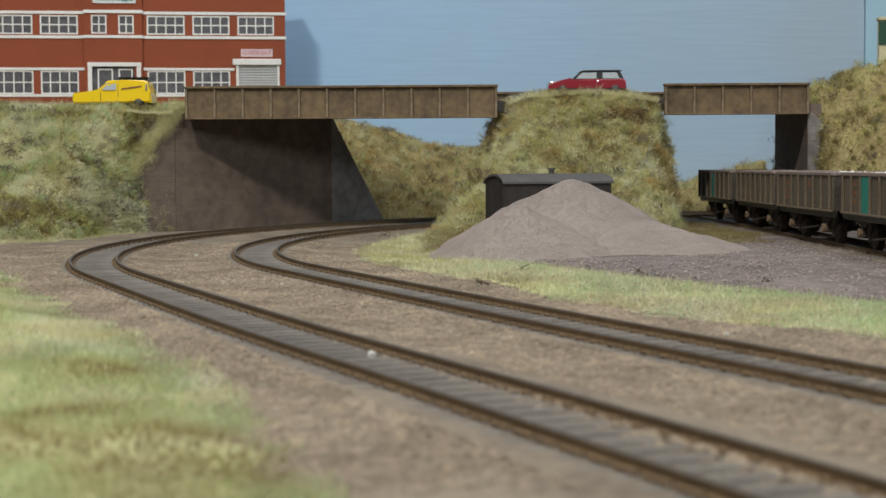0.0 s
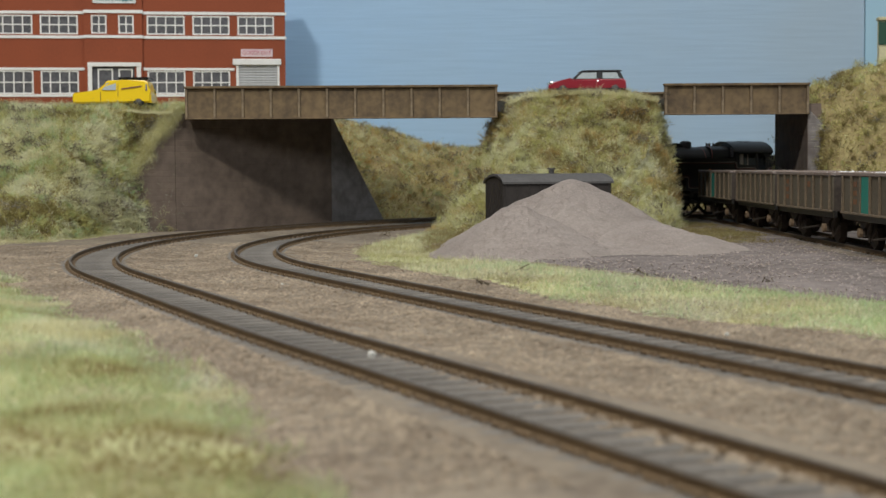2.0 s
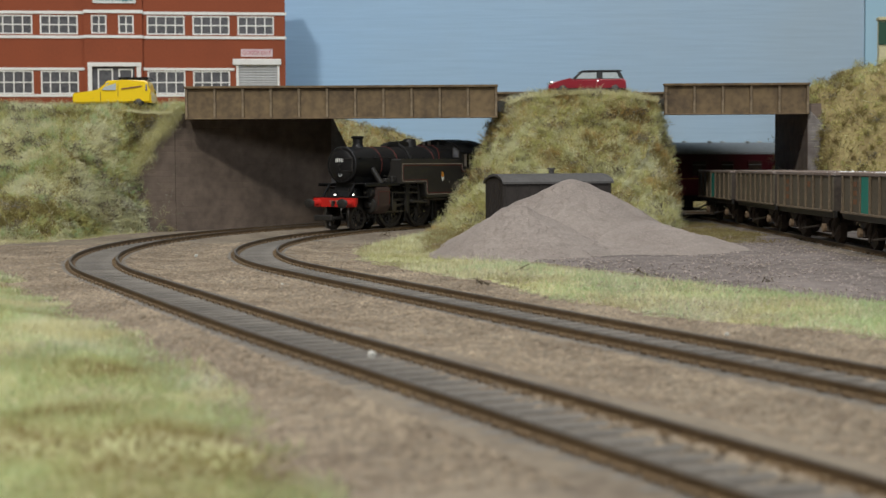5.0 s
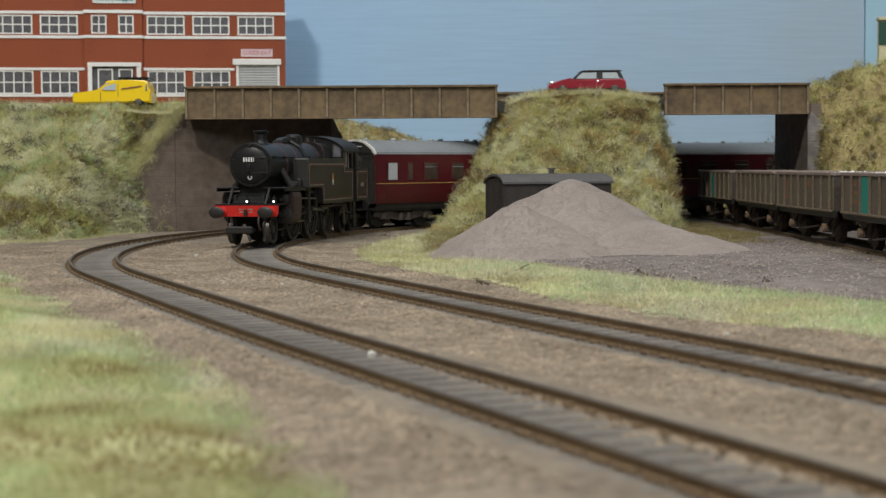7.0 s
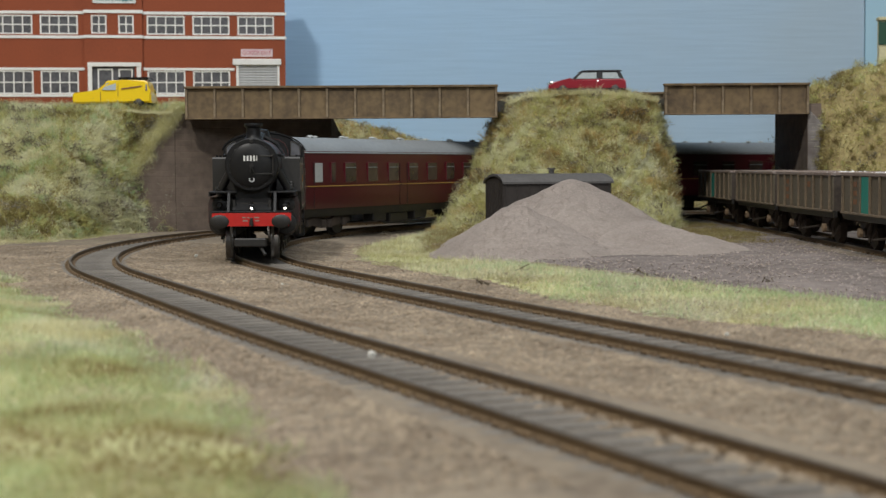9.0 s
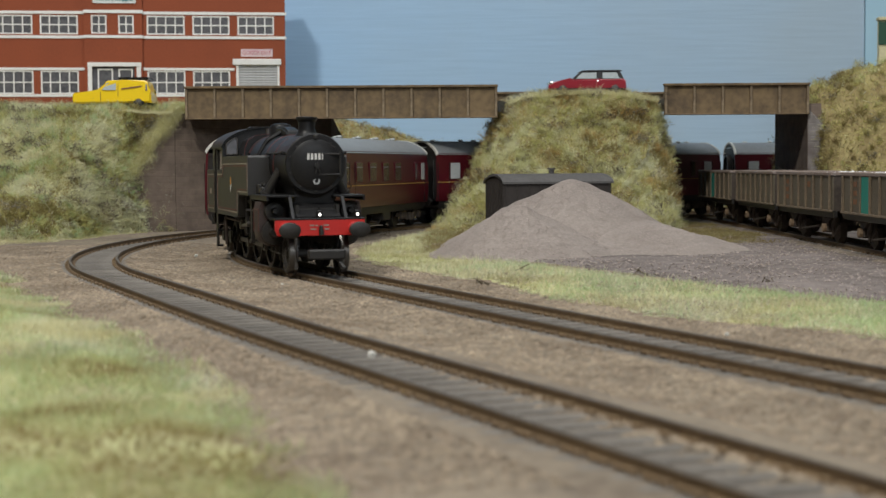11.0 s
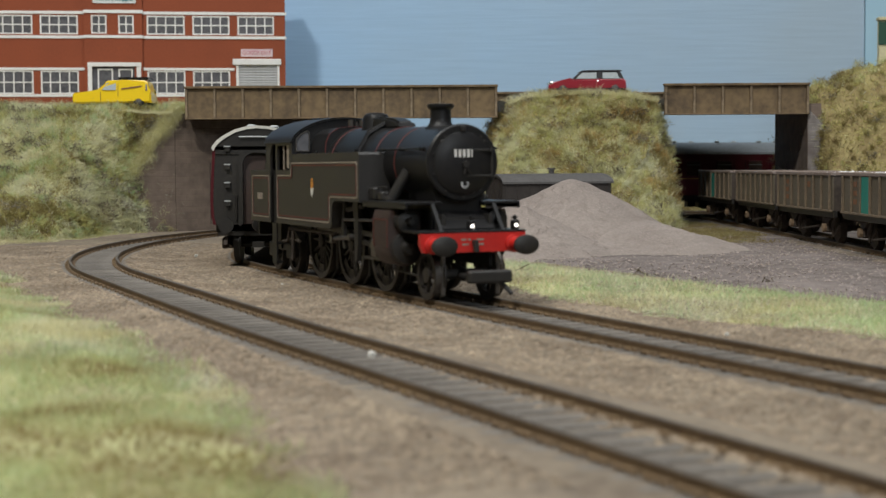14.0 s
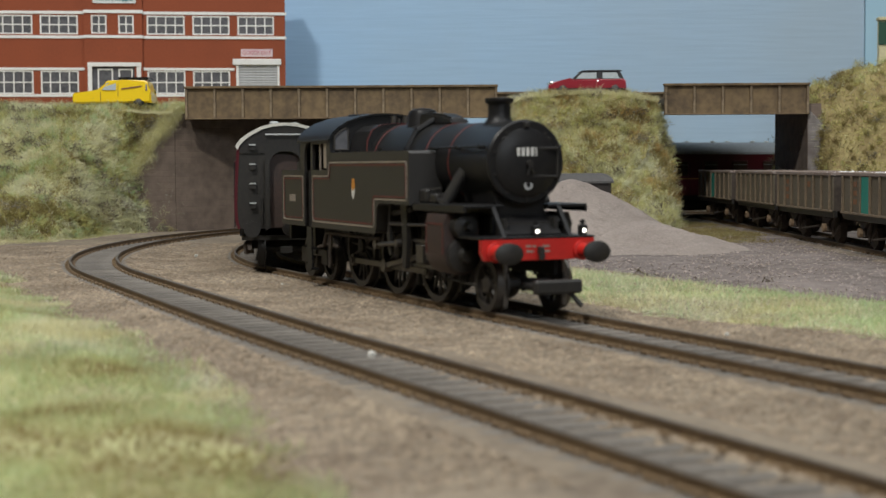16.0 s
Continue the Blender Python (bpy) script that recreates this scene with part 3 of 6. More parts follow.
    p, nr = on_mesh(v, vis, nf // 110)
    tagged(part("long_strands", raw_mesh(*fibres(p, nr + np.array([0, -0.3, 0.3]), 4.0, 7.5, 0.42, 0.9), GRASS_PALE), GRASS_PALE), "long pale straw strands in the scrub", "grass", "", "stuff")


v, t = lofted(level_rows())
v[:, 2] -= np.where(v[:, 2] > 60, 4.5 * np.clip(np.abs(v[:, 0] - 84) / 46, 0, 1) ** 2 * np.clip((v[:, 2] - 60) / 12, 0, 1), 0)
scrub("road_mound", v, t, "steep scrub-covered earth mound carrying the road between two bridges", (GRASS_BROWN, GRASS_AUTUMN, GRASS_DRY, GRASS_MIX, GRASS_DRY, GRASS_MIX, GRASS_PALE), (9000, 300000, 1.3, 4.4), lambda c: c[:, 1] < 940, 13)
n = 5200
p = np.stack([RNG.uniform(40, 127, n), RNG.normal(894, 3.5, n), np.zeros(n)], 1)
p[:, 2] = 74.2 + 2.4 * value_noise(p[:, 0], p[:, 1], 11, 301) - 4.5 * np.clip(np.abs(p[:, 0] - 84) / 46, 0, 1) ** 2
tagged(part("crest_grass", raw_mesh(*fibres(p, np.tile(np.array([[0, -0.3, 1.0]]), (n, 1)), 1.5, 4.6, 0.2, 0.6), GRASS_DRY), GRASS_DRY), "straw-coloured tufts along the mound's brow", "grass", "", "stuff")
n = 9000
p = np.stack([RNG.uniform(-300, -158, n), RNG.normal(892, 5, n), np.zeros(n)], 1)
p[:, 2] = 65.6 + 3.4 * value_noise(p[:, 0], p[:, 1], 13, 302)
tagged(part("crest_grass", raw_mesh(*fibres(p, np.tile(np.array([[0, -0.3, 1.0]]), (n, 1)), 0.8, 2.4, 0.2, 0.6), GRASS_DRY), GRASS_DRY), "straw-coloured tufts along the bank's brow", "grass", "", "stuff")
v, t = grid_mesh(np.concatenate([np.arange(-600, -330, 15), np.arange(-330, -140, 2.5)]), np.concatenate([np.arange(730, 960, 3), np.arange(960, 1256, 8)]), bank_left)
scrub("left_embankment", v, t, "grassy road embankment with pale straw patches beside the bridge", (GRASS_BROWN, GRASS_OLIVE, GRASS_MIX, GRASS_MINT, GRASS_PALE, GRASS_DRY, GRASS_PALE), (10000, 380000, 1.3, 4.4), lambda c: (c[:, 1] < 960) & (c[:, 0] > -310) & (c[:, 2] > -5), 17)
v, t = grid_mesh(np.concatenate([np.arange(-330, 330, 4), np.arange(330, 620, 20)]), np.arange(940, 1256, 5), hill_back)
scrub("back_hill", v, t, "low autumn-coloured scrub hillside behind the running lines", (GRASS_BROWN, GRASS_BROWN, GRASS_AUTUMN, GRASS_GREEN, GRASS_AUTUMN, GRASS_DRY), (14000, 170000, 1.3, 4.2), lambda c: (c[:, 2] > -4) & (c[:, 0] > -125) & (c[:, 0] < 280))
v, t = grid_mesh(np.concatenate([np.arange(213.5, 330, 2.5), np.arange(330, 600, 20)]), np.arange(842, 1012, 3), bank_right)
scrub("right_embankment", v, t, "tall olive scrub bank rising beside the small bridge", (GRASS_BROWN, GRASS_BROWN, GRASS_OLIVE, GRASS_BROWN, GRASS_MIX), (6000, 150000, 1.2, 3.8), lambda c: (c[:, 2] > -4) & (c[:, 0] < 340))

n = 15000
f_ = RNG.random(n)
p = np.stack([-153 - 41 * f_, 896 - 32 * f_, 70 - 72 * f_], 1) + RNG.normal(0, 1, (n, 3)) * np.array([2.4, 2.0, 2.4]) + np.array([-1.5, -1.0, 0.6]) * (4 * value_noise(f_ * 100, f_ * 0, 9, 303))[:, None]
for i, mt in enumerate((GRASS_DRY, GRASS_OLIVE, GRASS_PALE)):
    tagged(part("brow_grass", raw_mesh(*fibres(p[i::3], np.tile(np.array([[0.25, -0.5, 0.7]]), (len(p[i::3]), 1)), 1.4, 4.4, 0.15, 0.8), mt), mt), "shaggy dry grass hanging over the wing wall's top", "grass", "", "stuff")

# ---- bridges ----


def girder(x0, x1, y, z0, z1, panels):
    g = thing("plate_girder", at(0, 0, 0), "weathered brown plate girder parapet with upright stiffeners", "bridge girder", "bridge girders")
    part("web", box(bmesh.new(), x0, x1, y, y + 1.6, z0 + 0.6, z1 - 1.4), GIRDER, g)
    part("top_flange", box(bmesh.new(), x0 - 0.3, x1 + 0.3, y - 2.2, y + 3.6, z1 - 1.4, z1, 0.2), GIRDER, g)
    part("bottom_flange", box(bmesh.new(), x0, x1, y - 1.8, y + 3.4, z0, z0 + 0.8, 0.15), GIRDER, g)
    me = finish(box(bmesh.new(), -0.7, 0.7, -1.5, 0.0, z0 + 0.8, z1 - 1.4, 0.15))
    for i in range(panels + 1):
        x = x0 + 0.9 + (x1 - x0 - 1.8) * i / panels
        s = part("stiffener", me, GRIB, g)
        s.location = (x * MM, y * MM, 0)
    return g


girder(-149.5, 32.2, 885, 62.0, 81.2, 11)
girder(129.2, 213.4, 885, 63.0, 81.2, 5)
# hidden rear girder, added to throw shade on the line behind the deck
girder(-120, 62, 974.5, 66.4, 81.2, 11)
# likewise unseen; keeps the lamp off coaches beyond the small bridge
girder(129.2, 213.0, 1006, 69.6, 82.0, 5)


def slab(name, pts, z0, z1, mat, label, category):
    return tagged(part(name, prism(bmesh.new(), pts, "z", z0, z1), mat), label, category, "", "structure")


slab("bridge_deck", [(-150, 888), (33, 888), (60, 972), (-74, 974), (-150, 974)], 66, 72, DECK, "dark road deck of the wide bridge", "bridge deck")
# carried back out of view so that its shadow covers the coaches
slab("bridge_deck", [(129.5, 888), (213, 888), (213, 1005.6), (129.5, 1005.6)], 69.4, 73, DECK, "dark road deck of the small bridge", "bridge deck")


def wall(name, p, q, thick, z0, za, zb, mat, label):
    """An upright wall from p to q whose top falls from za to zb; thick: behind it."""
    p, q = Vector(p), Vector(q)
    d = (q - p).normalized()
    nrm = Vector((-d.y, d.x)) * thick
    bm = bmesh.new()
    lo = [bm.verts.new((*w, z0)) for w in (p, q, q + nrm, p + nrm)]
    hi = [bm.verts.new((*w, z)) for w, z in zip((p, q, q + nrm, p + nrm), (za, zb, zb, za))]
    for i in range(4):
        bm.faces.new((lo[i], lo[(i + 1) % 4], hi[(i + 1) % 4], hi[i]))
    bm.faces.new(lo[::-1])
    bm.faces.new(hi)
    es = [e for e in bm.edges]
    bmesh.ops.subdivide_edges(bm, edges=es, cuts=6, use_grid_fill=True)
    return tagged(part(name, bm, mat, smooth=20), label, "abutment", "", "structure")


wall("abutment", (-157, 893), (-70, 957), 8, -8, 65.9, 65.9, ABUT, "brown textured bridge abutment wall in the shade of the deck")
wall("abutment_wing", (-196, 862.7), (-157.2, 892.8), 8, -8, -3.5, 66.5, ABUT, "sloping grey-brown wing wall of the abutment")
wall("abutment_wing", (-69.8, 957.2), (-38, 992), 8, -8, 66.5, -2, WING_LIT, "sloping wing wall of the abutment, lit tone in its colour")
wall("abutment", (213.2, 974), (213.2, 887), 8, -8, 69.3, 69.3, ABUT, "dark abutment wall of the small bridge")
wall("abutment_wing", (213.4, 886.8), (224, 880), 5, -8, 66, 52, WING_LIT, "wing wall of the small bridge, lit tone in its colour")

# ---- backdrop ----
tagged(part("backdrop", box(bmesh.new(), -700, 349, 1260, 1266, -60, 460), SKY), "painted pale blue sky board with brushed strokes", "backdrop", "", "structure")
SKY2 = material("backdrop_side", (0.36, 0.56, 0.68), 0.7, second=(0.34, 0.53, 0.66), scale=5, fine=80)
tagged(part("backdrop", box(bmesh.new(), 349.5, 800, 1258, 1264, -60, 460), SKY2), "brighter blue end board of the painted sky", "backdrop", "", "structure")

# ---- track ----


def rail_strip(path_fn, us, side, head):
    """A flat-bottomed rail along a line; side: -1 or 1; head: the worn top only."""
    if head:
        prof = [(-0.46, -0.3), (-0.46, -0.1), (-0.34, 0.0), (0.34, 0.0), (0.46, -0.1), (0.46, -0.3)]
    else:
        prof = [(-0.9, -2.0), (-0.9, -1.75), (-0.25, -1.5), (-0.25, -0.8), (-0.44, -0.62), (-0.44, -0.31), (0.44, -0.31), (0.44, -0.62), (0.25, -0.8), (0.25, -1.5), (0.9, -1.75), (0.9, -2.0)]
    bm = bmesh.new()
    last = None
    for u in us:
        c, d = path_fn(u)
        nx, ny = -d.y, d.x
        ring = [bm.verts.new((c.x + nx * (side * 8.6 + w), c.y + ny * (side * 8.6 + w), z)) for w, z in prof]
        if last:
            for k in range(len(prof)):
                bm.faces.new((last[k], last[(k + 1) % len(prof)], ring[(k + 1) % len(prof)], ring[k]))
        last = ring
    return bm


def lay_track(name, path_fn, u0, u1, step, label, pitch=6.7):
    t = tagged(new(name), label, "railway track", "railway tracks", "structure")
    us = list(np.arange(u0, u1 + 0.1, step))
    for s in (-1, 1):
        r = part("rail", rail_strip(path_fn, us, s, False), RAIL, t, "rust-brown rail")
        part("rail_head", rail_strip(path_fn, us, s, True), RAILTOP, r, "worn bare rail head")
    bed = bmesh.new()
    last = None
    for u in us:
        c, d = path_fn(u)
        row = [bed.verts.new((c.x - d.y * w, c.y + d.x * w, z)) for w, z in ((-9.6, -4.5), (-9.6, -2.4), (-4, -2.4), (4, -2.4), (9.6, -2.4), (9.6, -4.5))]
        if last:
            for k in range(5):
                bed.faces.new((last[k], last[k + 1], row[k + 1], row[k]))
        last = row
    part("track_bed", bed, BED, t, "grey painted filling between the sleepers")
    # ballast packed against the outside of each rail, over most of the sleeper ends
    for sd in (-1, 1):
        sh = bmesh.new()
        last = None
        for u in np.arange(u0, u1 + 0.1, 4.0):
            c, d = path_fn(u)
            row = []
            for w, z, e in ((9.0, -2.4, 0.06), (11.0, -2.25, 0.14), (13.0, -2.05, 0.22), (15.0, -1.85, 0.25), (18.0, -2.1, 0.3), (23.0, -2.9, 0.3), (28.0, -4.6, 0.0)):
                x, y = c.x - d.y * w * sd, c.y + d.x * w * sd
                row.append(sh.verts.new((x, y, z + e * 2 * (float(value_noise(x, y, 5, 211)) - 0.5) + e * (float(value_noise(x, y, 19, 212)) - 0.5))))
            if last:
                for k in range(6):
                    sh.faces.new((last[k], last[k + 1], row[k + 1], row[k]))
            last = row
        part("ballast_shoulder", sh, BALLAST, t, "tan ballast packed along the rail", 80)
    bm = box(bmesh.new(), -1.45, 1.45, -14.2, 14.2, -4.4, -1.95, 0.25)
    wood = set(bm.faces)
    for sd in (-1, 1):
        for off in (-1, 1):
            box(bm, -1.0, 1.0, sd * 8.6 + off * 1.3 - 0.5, sd * 8.6 + off * 1.3 + 0.5, -1.95, -1.3)
    for f in bm.faces:
        f.material_index = 0 if f in wood else 1
    me = finish(bm)
    me.materials.append(SLEEPER)
    me.materials.append(RAIL)
    for i, u in enumerate(np.arange(u0, u1, pitch)):
        c, d = path_fn(u)
        s = part("sleeper", me, SLEEPER, t)
        s.matrix_basis = at(c.x, c.y, 0.02 * math.sin(i * 7.1), math.degrees(math.atan2(d.y, d.x)) + 1.2 * math.sin(i * 3.7))
    return t


def line_a(u):
    return along(u), heading(u)


def line_b(u):
    return along(u, GAP), heading(u)


def line_siding(u):
    return Vector((180.5, 1010 - u)), Vector((0, -1))


lay_track("inner_track", line_a, -900, 460, 6.0, "rusty inner running line on dark sleepers")
lay_track("outer_track", line_b, -900, 460, 6.0, "rusty outer running line on dark sleepers")
lay_track("siding_track", line_siding, 0, 560, 20.0, "siding track under the wagons")

# ---- heap of aggregate ----


def heap_z(x, y):
    def cone(cx, cy, h, r, e):
        d = np.hypot(x - cx, (y - cy))
        return h - np.sqrt((d * h / r) ** 2 + e * e) + e * 0.4
    z = np.maximum(cone(57, 680, 34, 60, 3), cone(33, 628, 23.5, 40, 4))
    z = np.maximum(z, cone(84, 655, 17, 50, 5))
    return -5.5 + np.maximum(z + 1.5 + bumps(x, y, 81, (18, 7, 3), (2.5, 1.4, 0.7)) * np.clip((z + 4) / 10, 0, 1), 0)


v, t = grid_mesh(np.arange(-25, 150, 1.6), np.arange(560, 760, 1.8), heap_z)
k = v[t][:, :, 2].max(1) > -5.0
heap = part("aggregate_heap", raw_mesh(v, t[k], HEAPM, True), HEAPM)
tagged(heap, "conical heap of pinkish-grey crushed aggregate in the yard", "gravel heap", "", "stuff")
p, _ = on_mesh(v, t[k & (v[t][:, :, 2].min(1) > -3.6)], 46000)
tagged(part("heap_chips", raw_mesh(*grit(p, 0.18, 0.44, 0.28), HEAPCHIP), HEAPCHIP), "loose crushed chips on the heap", "gravel", "", "stuff")
n = 9000
p = np.stack([RNG.uniform(0, 175, n), RNG.uniform(400, 860, n), np.full(n, GZ + 1.0)], 1)
p = p[p[:, 0] > np.interp(p[:, 1], [395, 456, 505, 558, 620, 860], [118, 94, 66, 46, 18, 25])]
tagged(part("yard_stones", raw_mesh(*chips(p, 0.2, 0.6, 0.6), HEAPCHIP), HEAPCHIP), "scattered small stones in the yard dirt", "gravel", "", "stuff")

# ---- flat grass: front scrub, verge by the yard, foot of the bank ----


def meadow(name, n, x0, x1, y0, y1, inside, zfun, mats, lo, hi, width, label, seed, lean=0.8, slant=0.0):
    """Fibres over a stretch of plan in drifts of tint; slant: how the tints shift from one end to the other."""
    x, y = RNG.uniform(x0, x1, n), RNG.uniform(y0, y1, n)
    x, y = x[np.abs(x) < 0.34 * y + 15], y[np.abs(x) < 0.34 * y + 15]
    n = len(x)
    d = value_noise(x, y, 26, seed) * 0.65 + value_noise(x, y, 9, seed + 1) * 0.35 + slant * (x - x0) / (x1 - x0)
    ins = inside(x, y)
    k = (ins > 0.02) & ((ins + (d - slant / 2 - 0.5) * 1.3) > RNG.uniform(0.2, 0.8, n))
    x, y, d = x[k], y[k], d[k]
    p = np.stack([x, y, zfun(x, y)], 1)
    q = d + RNG.normal(0, 0.07, len(d))
    for i, mt in enumerate(mats):
        a, b = np.quantile(q, [i / len(mats), (i + 1) / len(mats)])
        s = (q >= a) & (q <= b)
        up = np.tile(np.array([[0.1, -0.1, 0.8]]), (s.sum(), 1))
        tagged(part(name, raw_mesh(*fibres(p[s], up, lo, hi, width, lean), mt), mt), label, "grass", "", "stuff")


def inside_front(x, y):
    return np.clip((edge_front(x) - y) / 50 + 0.35, 0, 1) * (track_gap(x, y) > 22)


def verge_lo(y):
    return np.interp(y, [300, 360, 405, 486, 572, 640, 690, 770, 860], [104, 56, 33, 4, -34, -44, -46, -32, -6])


def verge_hi(y):
    return np.interp(y, [300, 399, 456, 505, 558, 620, 680, 770, 860], [190, 117, 90, 62, 42, 12, -2, 8, 24])


def inside_verge(x, y):
    k = np.minimum((x - verge_lo(y)) / 10, (verge_hi(y) - x) / 10)
    return np.clip(k, 0, 1) * (track_gap(x, y) > 17)


meadow("front_grass", 900000, -260, 10, 120, 640, inside_front, flat_height, (GRASS_BROWN, GRASS_FELT, GRASS_GREEN, GRASS_FELT, GRASS_MINT, GRASS_GREEN, GRASS_PALE, GRASS_DRY), 0.7, 2.6, 0.2, "mixed pale green and straw static grass along the front edge", 101)
meadow("verge_grass", 240000, -60, 190, 300, 870, inside_verge, lambda x, y: flat_height(x, y) + 0.2, (GRASS_FELT, GRASS_DRY, GRASS_PALE, GRASS_DRY, GRASS_MINT, GRASS_PALE, GRASS_MINT), 0.9, 3.6, 0.22, "pale yellow-green grass verge between track and yard", 111, 0.95, 0.7)


def mat_sheet(name, xs_, ys_, inside, lift, label, thr=0.62):
    def z(x, y):
        return np.where(inside(x, y) + 0.9 * (value_noise(x, y, 14, 141) - 0.5) > thr, flat_height(x, y) + lift, -7.5)
    v_, t_ = grid_mesh(xs_, ys_, z)
    tagged(part(name, raw_mesh(v_, t_[v_[t_][:, :, 2].max(1) > -7], FELTM, True), FELTM), label, "grass", "", "stuff")


mat_sheet("grass_mat", np.arange(-260, 12, 2.6), np.arange(80, 640, 2.8), inside_front, 0.25, "faded yellow-green grass mat at the layout's front")
mat_sheet("verge_mat", np.arange(-60, 190, 2.6), np.arange(300, 870, 3.2), inside_verge, 0.2, "faded yellow-green grass mat beside the yard", 0.95)


def inside_foot(x, y):
    base = np.interp(x, [-420, -223, -201, -186, -176, -164, -150], [738, 762, 790, 845, 880, 915, 960])
    return np.clip(1 - np.abs(y - base + 12) / 26, 0, 1) * (track_gap(x, y) > 20)


meadow("bank_foot_grass", 110000, -330, -120, 690, 960, inside_foot, lambda x, y: flat_height(x, y), (GRASS_MIX, GRASS_DRY, GRASS_DRY), 0.9, 2.8, 0.24, "pale dry grass at the foot of the bank", 121)


def inside_muck(x, y):
    a = np.minimum((x + 14) / 10, (34 - x) / 12) * ((y > 640) & (y < 850))
    b = np.minimum((x - 118) / 10, (163 - x) / 10) * ((y > 690) & (y < 930))
    return np.clip(np.maximum(a, b * 0.6), 0, 0.8) * (track_gap(x, y) > 18)


meadow("yard_scrub", 90000, -20, 170, 640, 930, inside_muck, lambda x, y: flat_height(x, y) + 1.2, (GRASS_BROWN, GRASS_BROWN, GRASS_BROWN), 0.6, 2.2, 0.24, "brown and olive scrub round the yard edge", 131)

# ---- siding wagons ----


def wagon(y_front, teal, mark, load, skew=0.0):
    w = thing("open_wagon", at(180.5, y_front - 4, 0, -90 + skew), "weathered olive-brown steel open wagon on the siding", "wagon", "siding wagons")
    L, H = 99.0, 17.2   # length and half width; x runs to the front
    # body: floor and four walls
    for nm, b in (("side_panel", (-L, 0, -H, -H + 0.8, 14.4, 29.2)), ("side_panel", (-L, 0, H - 0.8, H, 14.4, 29.2)), ("end_panel", (-0.8, 0, -H + 0.8, H - 0.8, 14.4, 29.2)), ("end_panel", (-L, -L + 0.8, -H + 0.8, H - 0.8, 14.4, 29.2))):
        # ends take the darker gear colour: shade of the gap between wagons, painted
        part(nm, box(bmesh.new(), *b), WAGON if nm == "side_panel" else WGEAR, w)
    part("floor_plate", box(bmesh.new(), -L + 0.8, -0.8, -H + 0.8, H - 0.8, 14.4, 15.6), WRUST, w, "rust-stained wagon floor")
    lin = bmesh.new()
    for b in ((-L + 0.8, -0.8, -H + 0.8, -H + 1.1, 15.6, 29.0), (-L + 0.8, -0.8, H - 1.1, H - 0.8, 15.6, 29.0), (-L + 0.8, -L + 1.1, -H + 1.1, H - 1.1, 15.6, 29.0), (-1.1, -0.8, -H + 1.1, H - 1.1, 15.6, 29.0)):
        box(lin, *b)
    part("lining", lin, WRUST, w, "rusty inner faces")
    rim = bmesh.new()
    for b in ((-L - 0.6, 0.6, -H - 0.7, -H + 1.3, 29.2, 30.7), (-L - 0.6, 0.6, H - 1.3, H + 0.7, 29.2, 30.7), (-0.9, 0.6, -H + 1.3, H - 1.3, 29.2, 30.7), (-L - 0.6, -L + 0.9, -H + 1.3, H - 1.3, 29.2, 30.7)):
        box(rim, *b, 0.25)
    part("top_rim", rim, WRIM, w, "dusty worn top rim")
    me = finish(box(bmesh.new(), -0.55, 0.55, -1.0, 0, 14.6, 29.2, 0.15))
    nrib = 8
    for i in range(nrib):
        x = -2.5 - (L - 5) * i / (nrib - 1)
        for sd in (-1, 1):
            r = part("rib", me, WRIB, w)
            r.matrix_basis = at(x, sd * H, 0, 0 if sd < 0 else 180)
    for sd in (-1, 1):
        part("sole_bar", box(bmesh.new(), -L, 0, sd * (H - 1.6) - 0.8, sd * (H - 1.6) + 0.8, 11.5, 14.4, 0.2), CHASSIS, w)
        part("sill", box(bmesh.new(), -L - 0.2, 0.2, sd * (H + 0.35) - 0.5, sd * (H + 0.35) + 0.5, 13.9, 14.8, 0.1), WRIB, w, "pale worn bottom edge")
    step = (L - 5) / (nrib - 1)
    for i in teal:
        x = -2.5 - step * i
        part("panel_patch", box(bmesh.new(), x - step + 0.6, x - 0.6, -H - 0.35, -H, 14.8, 29.0), TEAL, w, "teal painted panel")
    for i, zz, hh in mark:
        x = -2.5 - step * (i + 0.5)
        part("stencil_mark", box(bmesh.new(), x - 2.2, x + 2.2, -H - 0.2, -H, zz, zz + hh), ORANGE, w, "faded orange stencil bar")
    # running gear
    for ax in (-20.0, -L + 20.0):
        for sd in (-1, 1):
            bm = bmesh.new()
            prism(bm, [(ax - 8, 11.5), (ax - 3, 5), (ax + 3, 5), (ax + 8, 11.5), (ax + 6.5, 11.5), (ax + 2, 7), (ax - 2, 7), (ax - 6.5, 11.5)], "y", sd * 12.6 - 0.5, sd * 12.6 + 0.5)
            box(bm, ax - 2.2, ax + 2.2, sd * 13.2 - 1.2, sd * 13.2 + 1.2, 4.6, 8.6, 0.5)
            for k in range(4):
                box(bm, ax - 7 + k * 1.2, ax + 7 - k * 1.2, sd * 13.4 - 0.8, sd * 13.4 + 0.8, 10.4 - k * 0.55, 10.9 - k * 0.55)
            rod(bm, (ax + 9, sd * 12.8, 11.5), (ax + 5, sd * 12.8, 3.2), 0.6)
            rod(bm, (ax + 9, sd * 12.8, 4.0), (ax + 16, sd * 12.8, 8.5), 0.5)
            box(bm, ax + 7.2, ax + 9.2, sd * 9.5 - 1, sd * 9.5 + 1, 2.5, 9)
            part("axle_guard", bm, WGEAR, w, "rust-dusted springs and axle guard")
            part("axle_box", lathe(bmesh.new(), [(-0.4, 1.6), (0.0, 2.0), (1.2, 1.9), (1.7, 1.1)], (ax, sd * 14.0 - (0 if sd > 0 else 1.7), 6.6), 10, "y"), AXLEBOX, w, "dusty tan axle box")
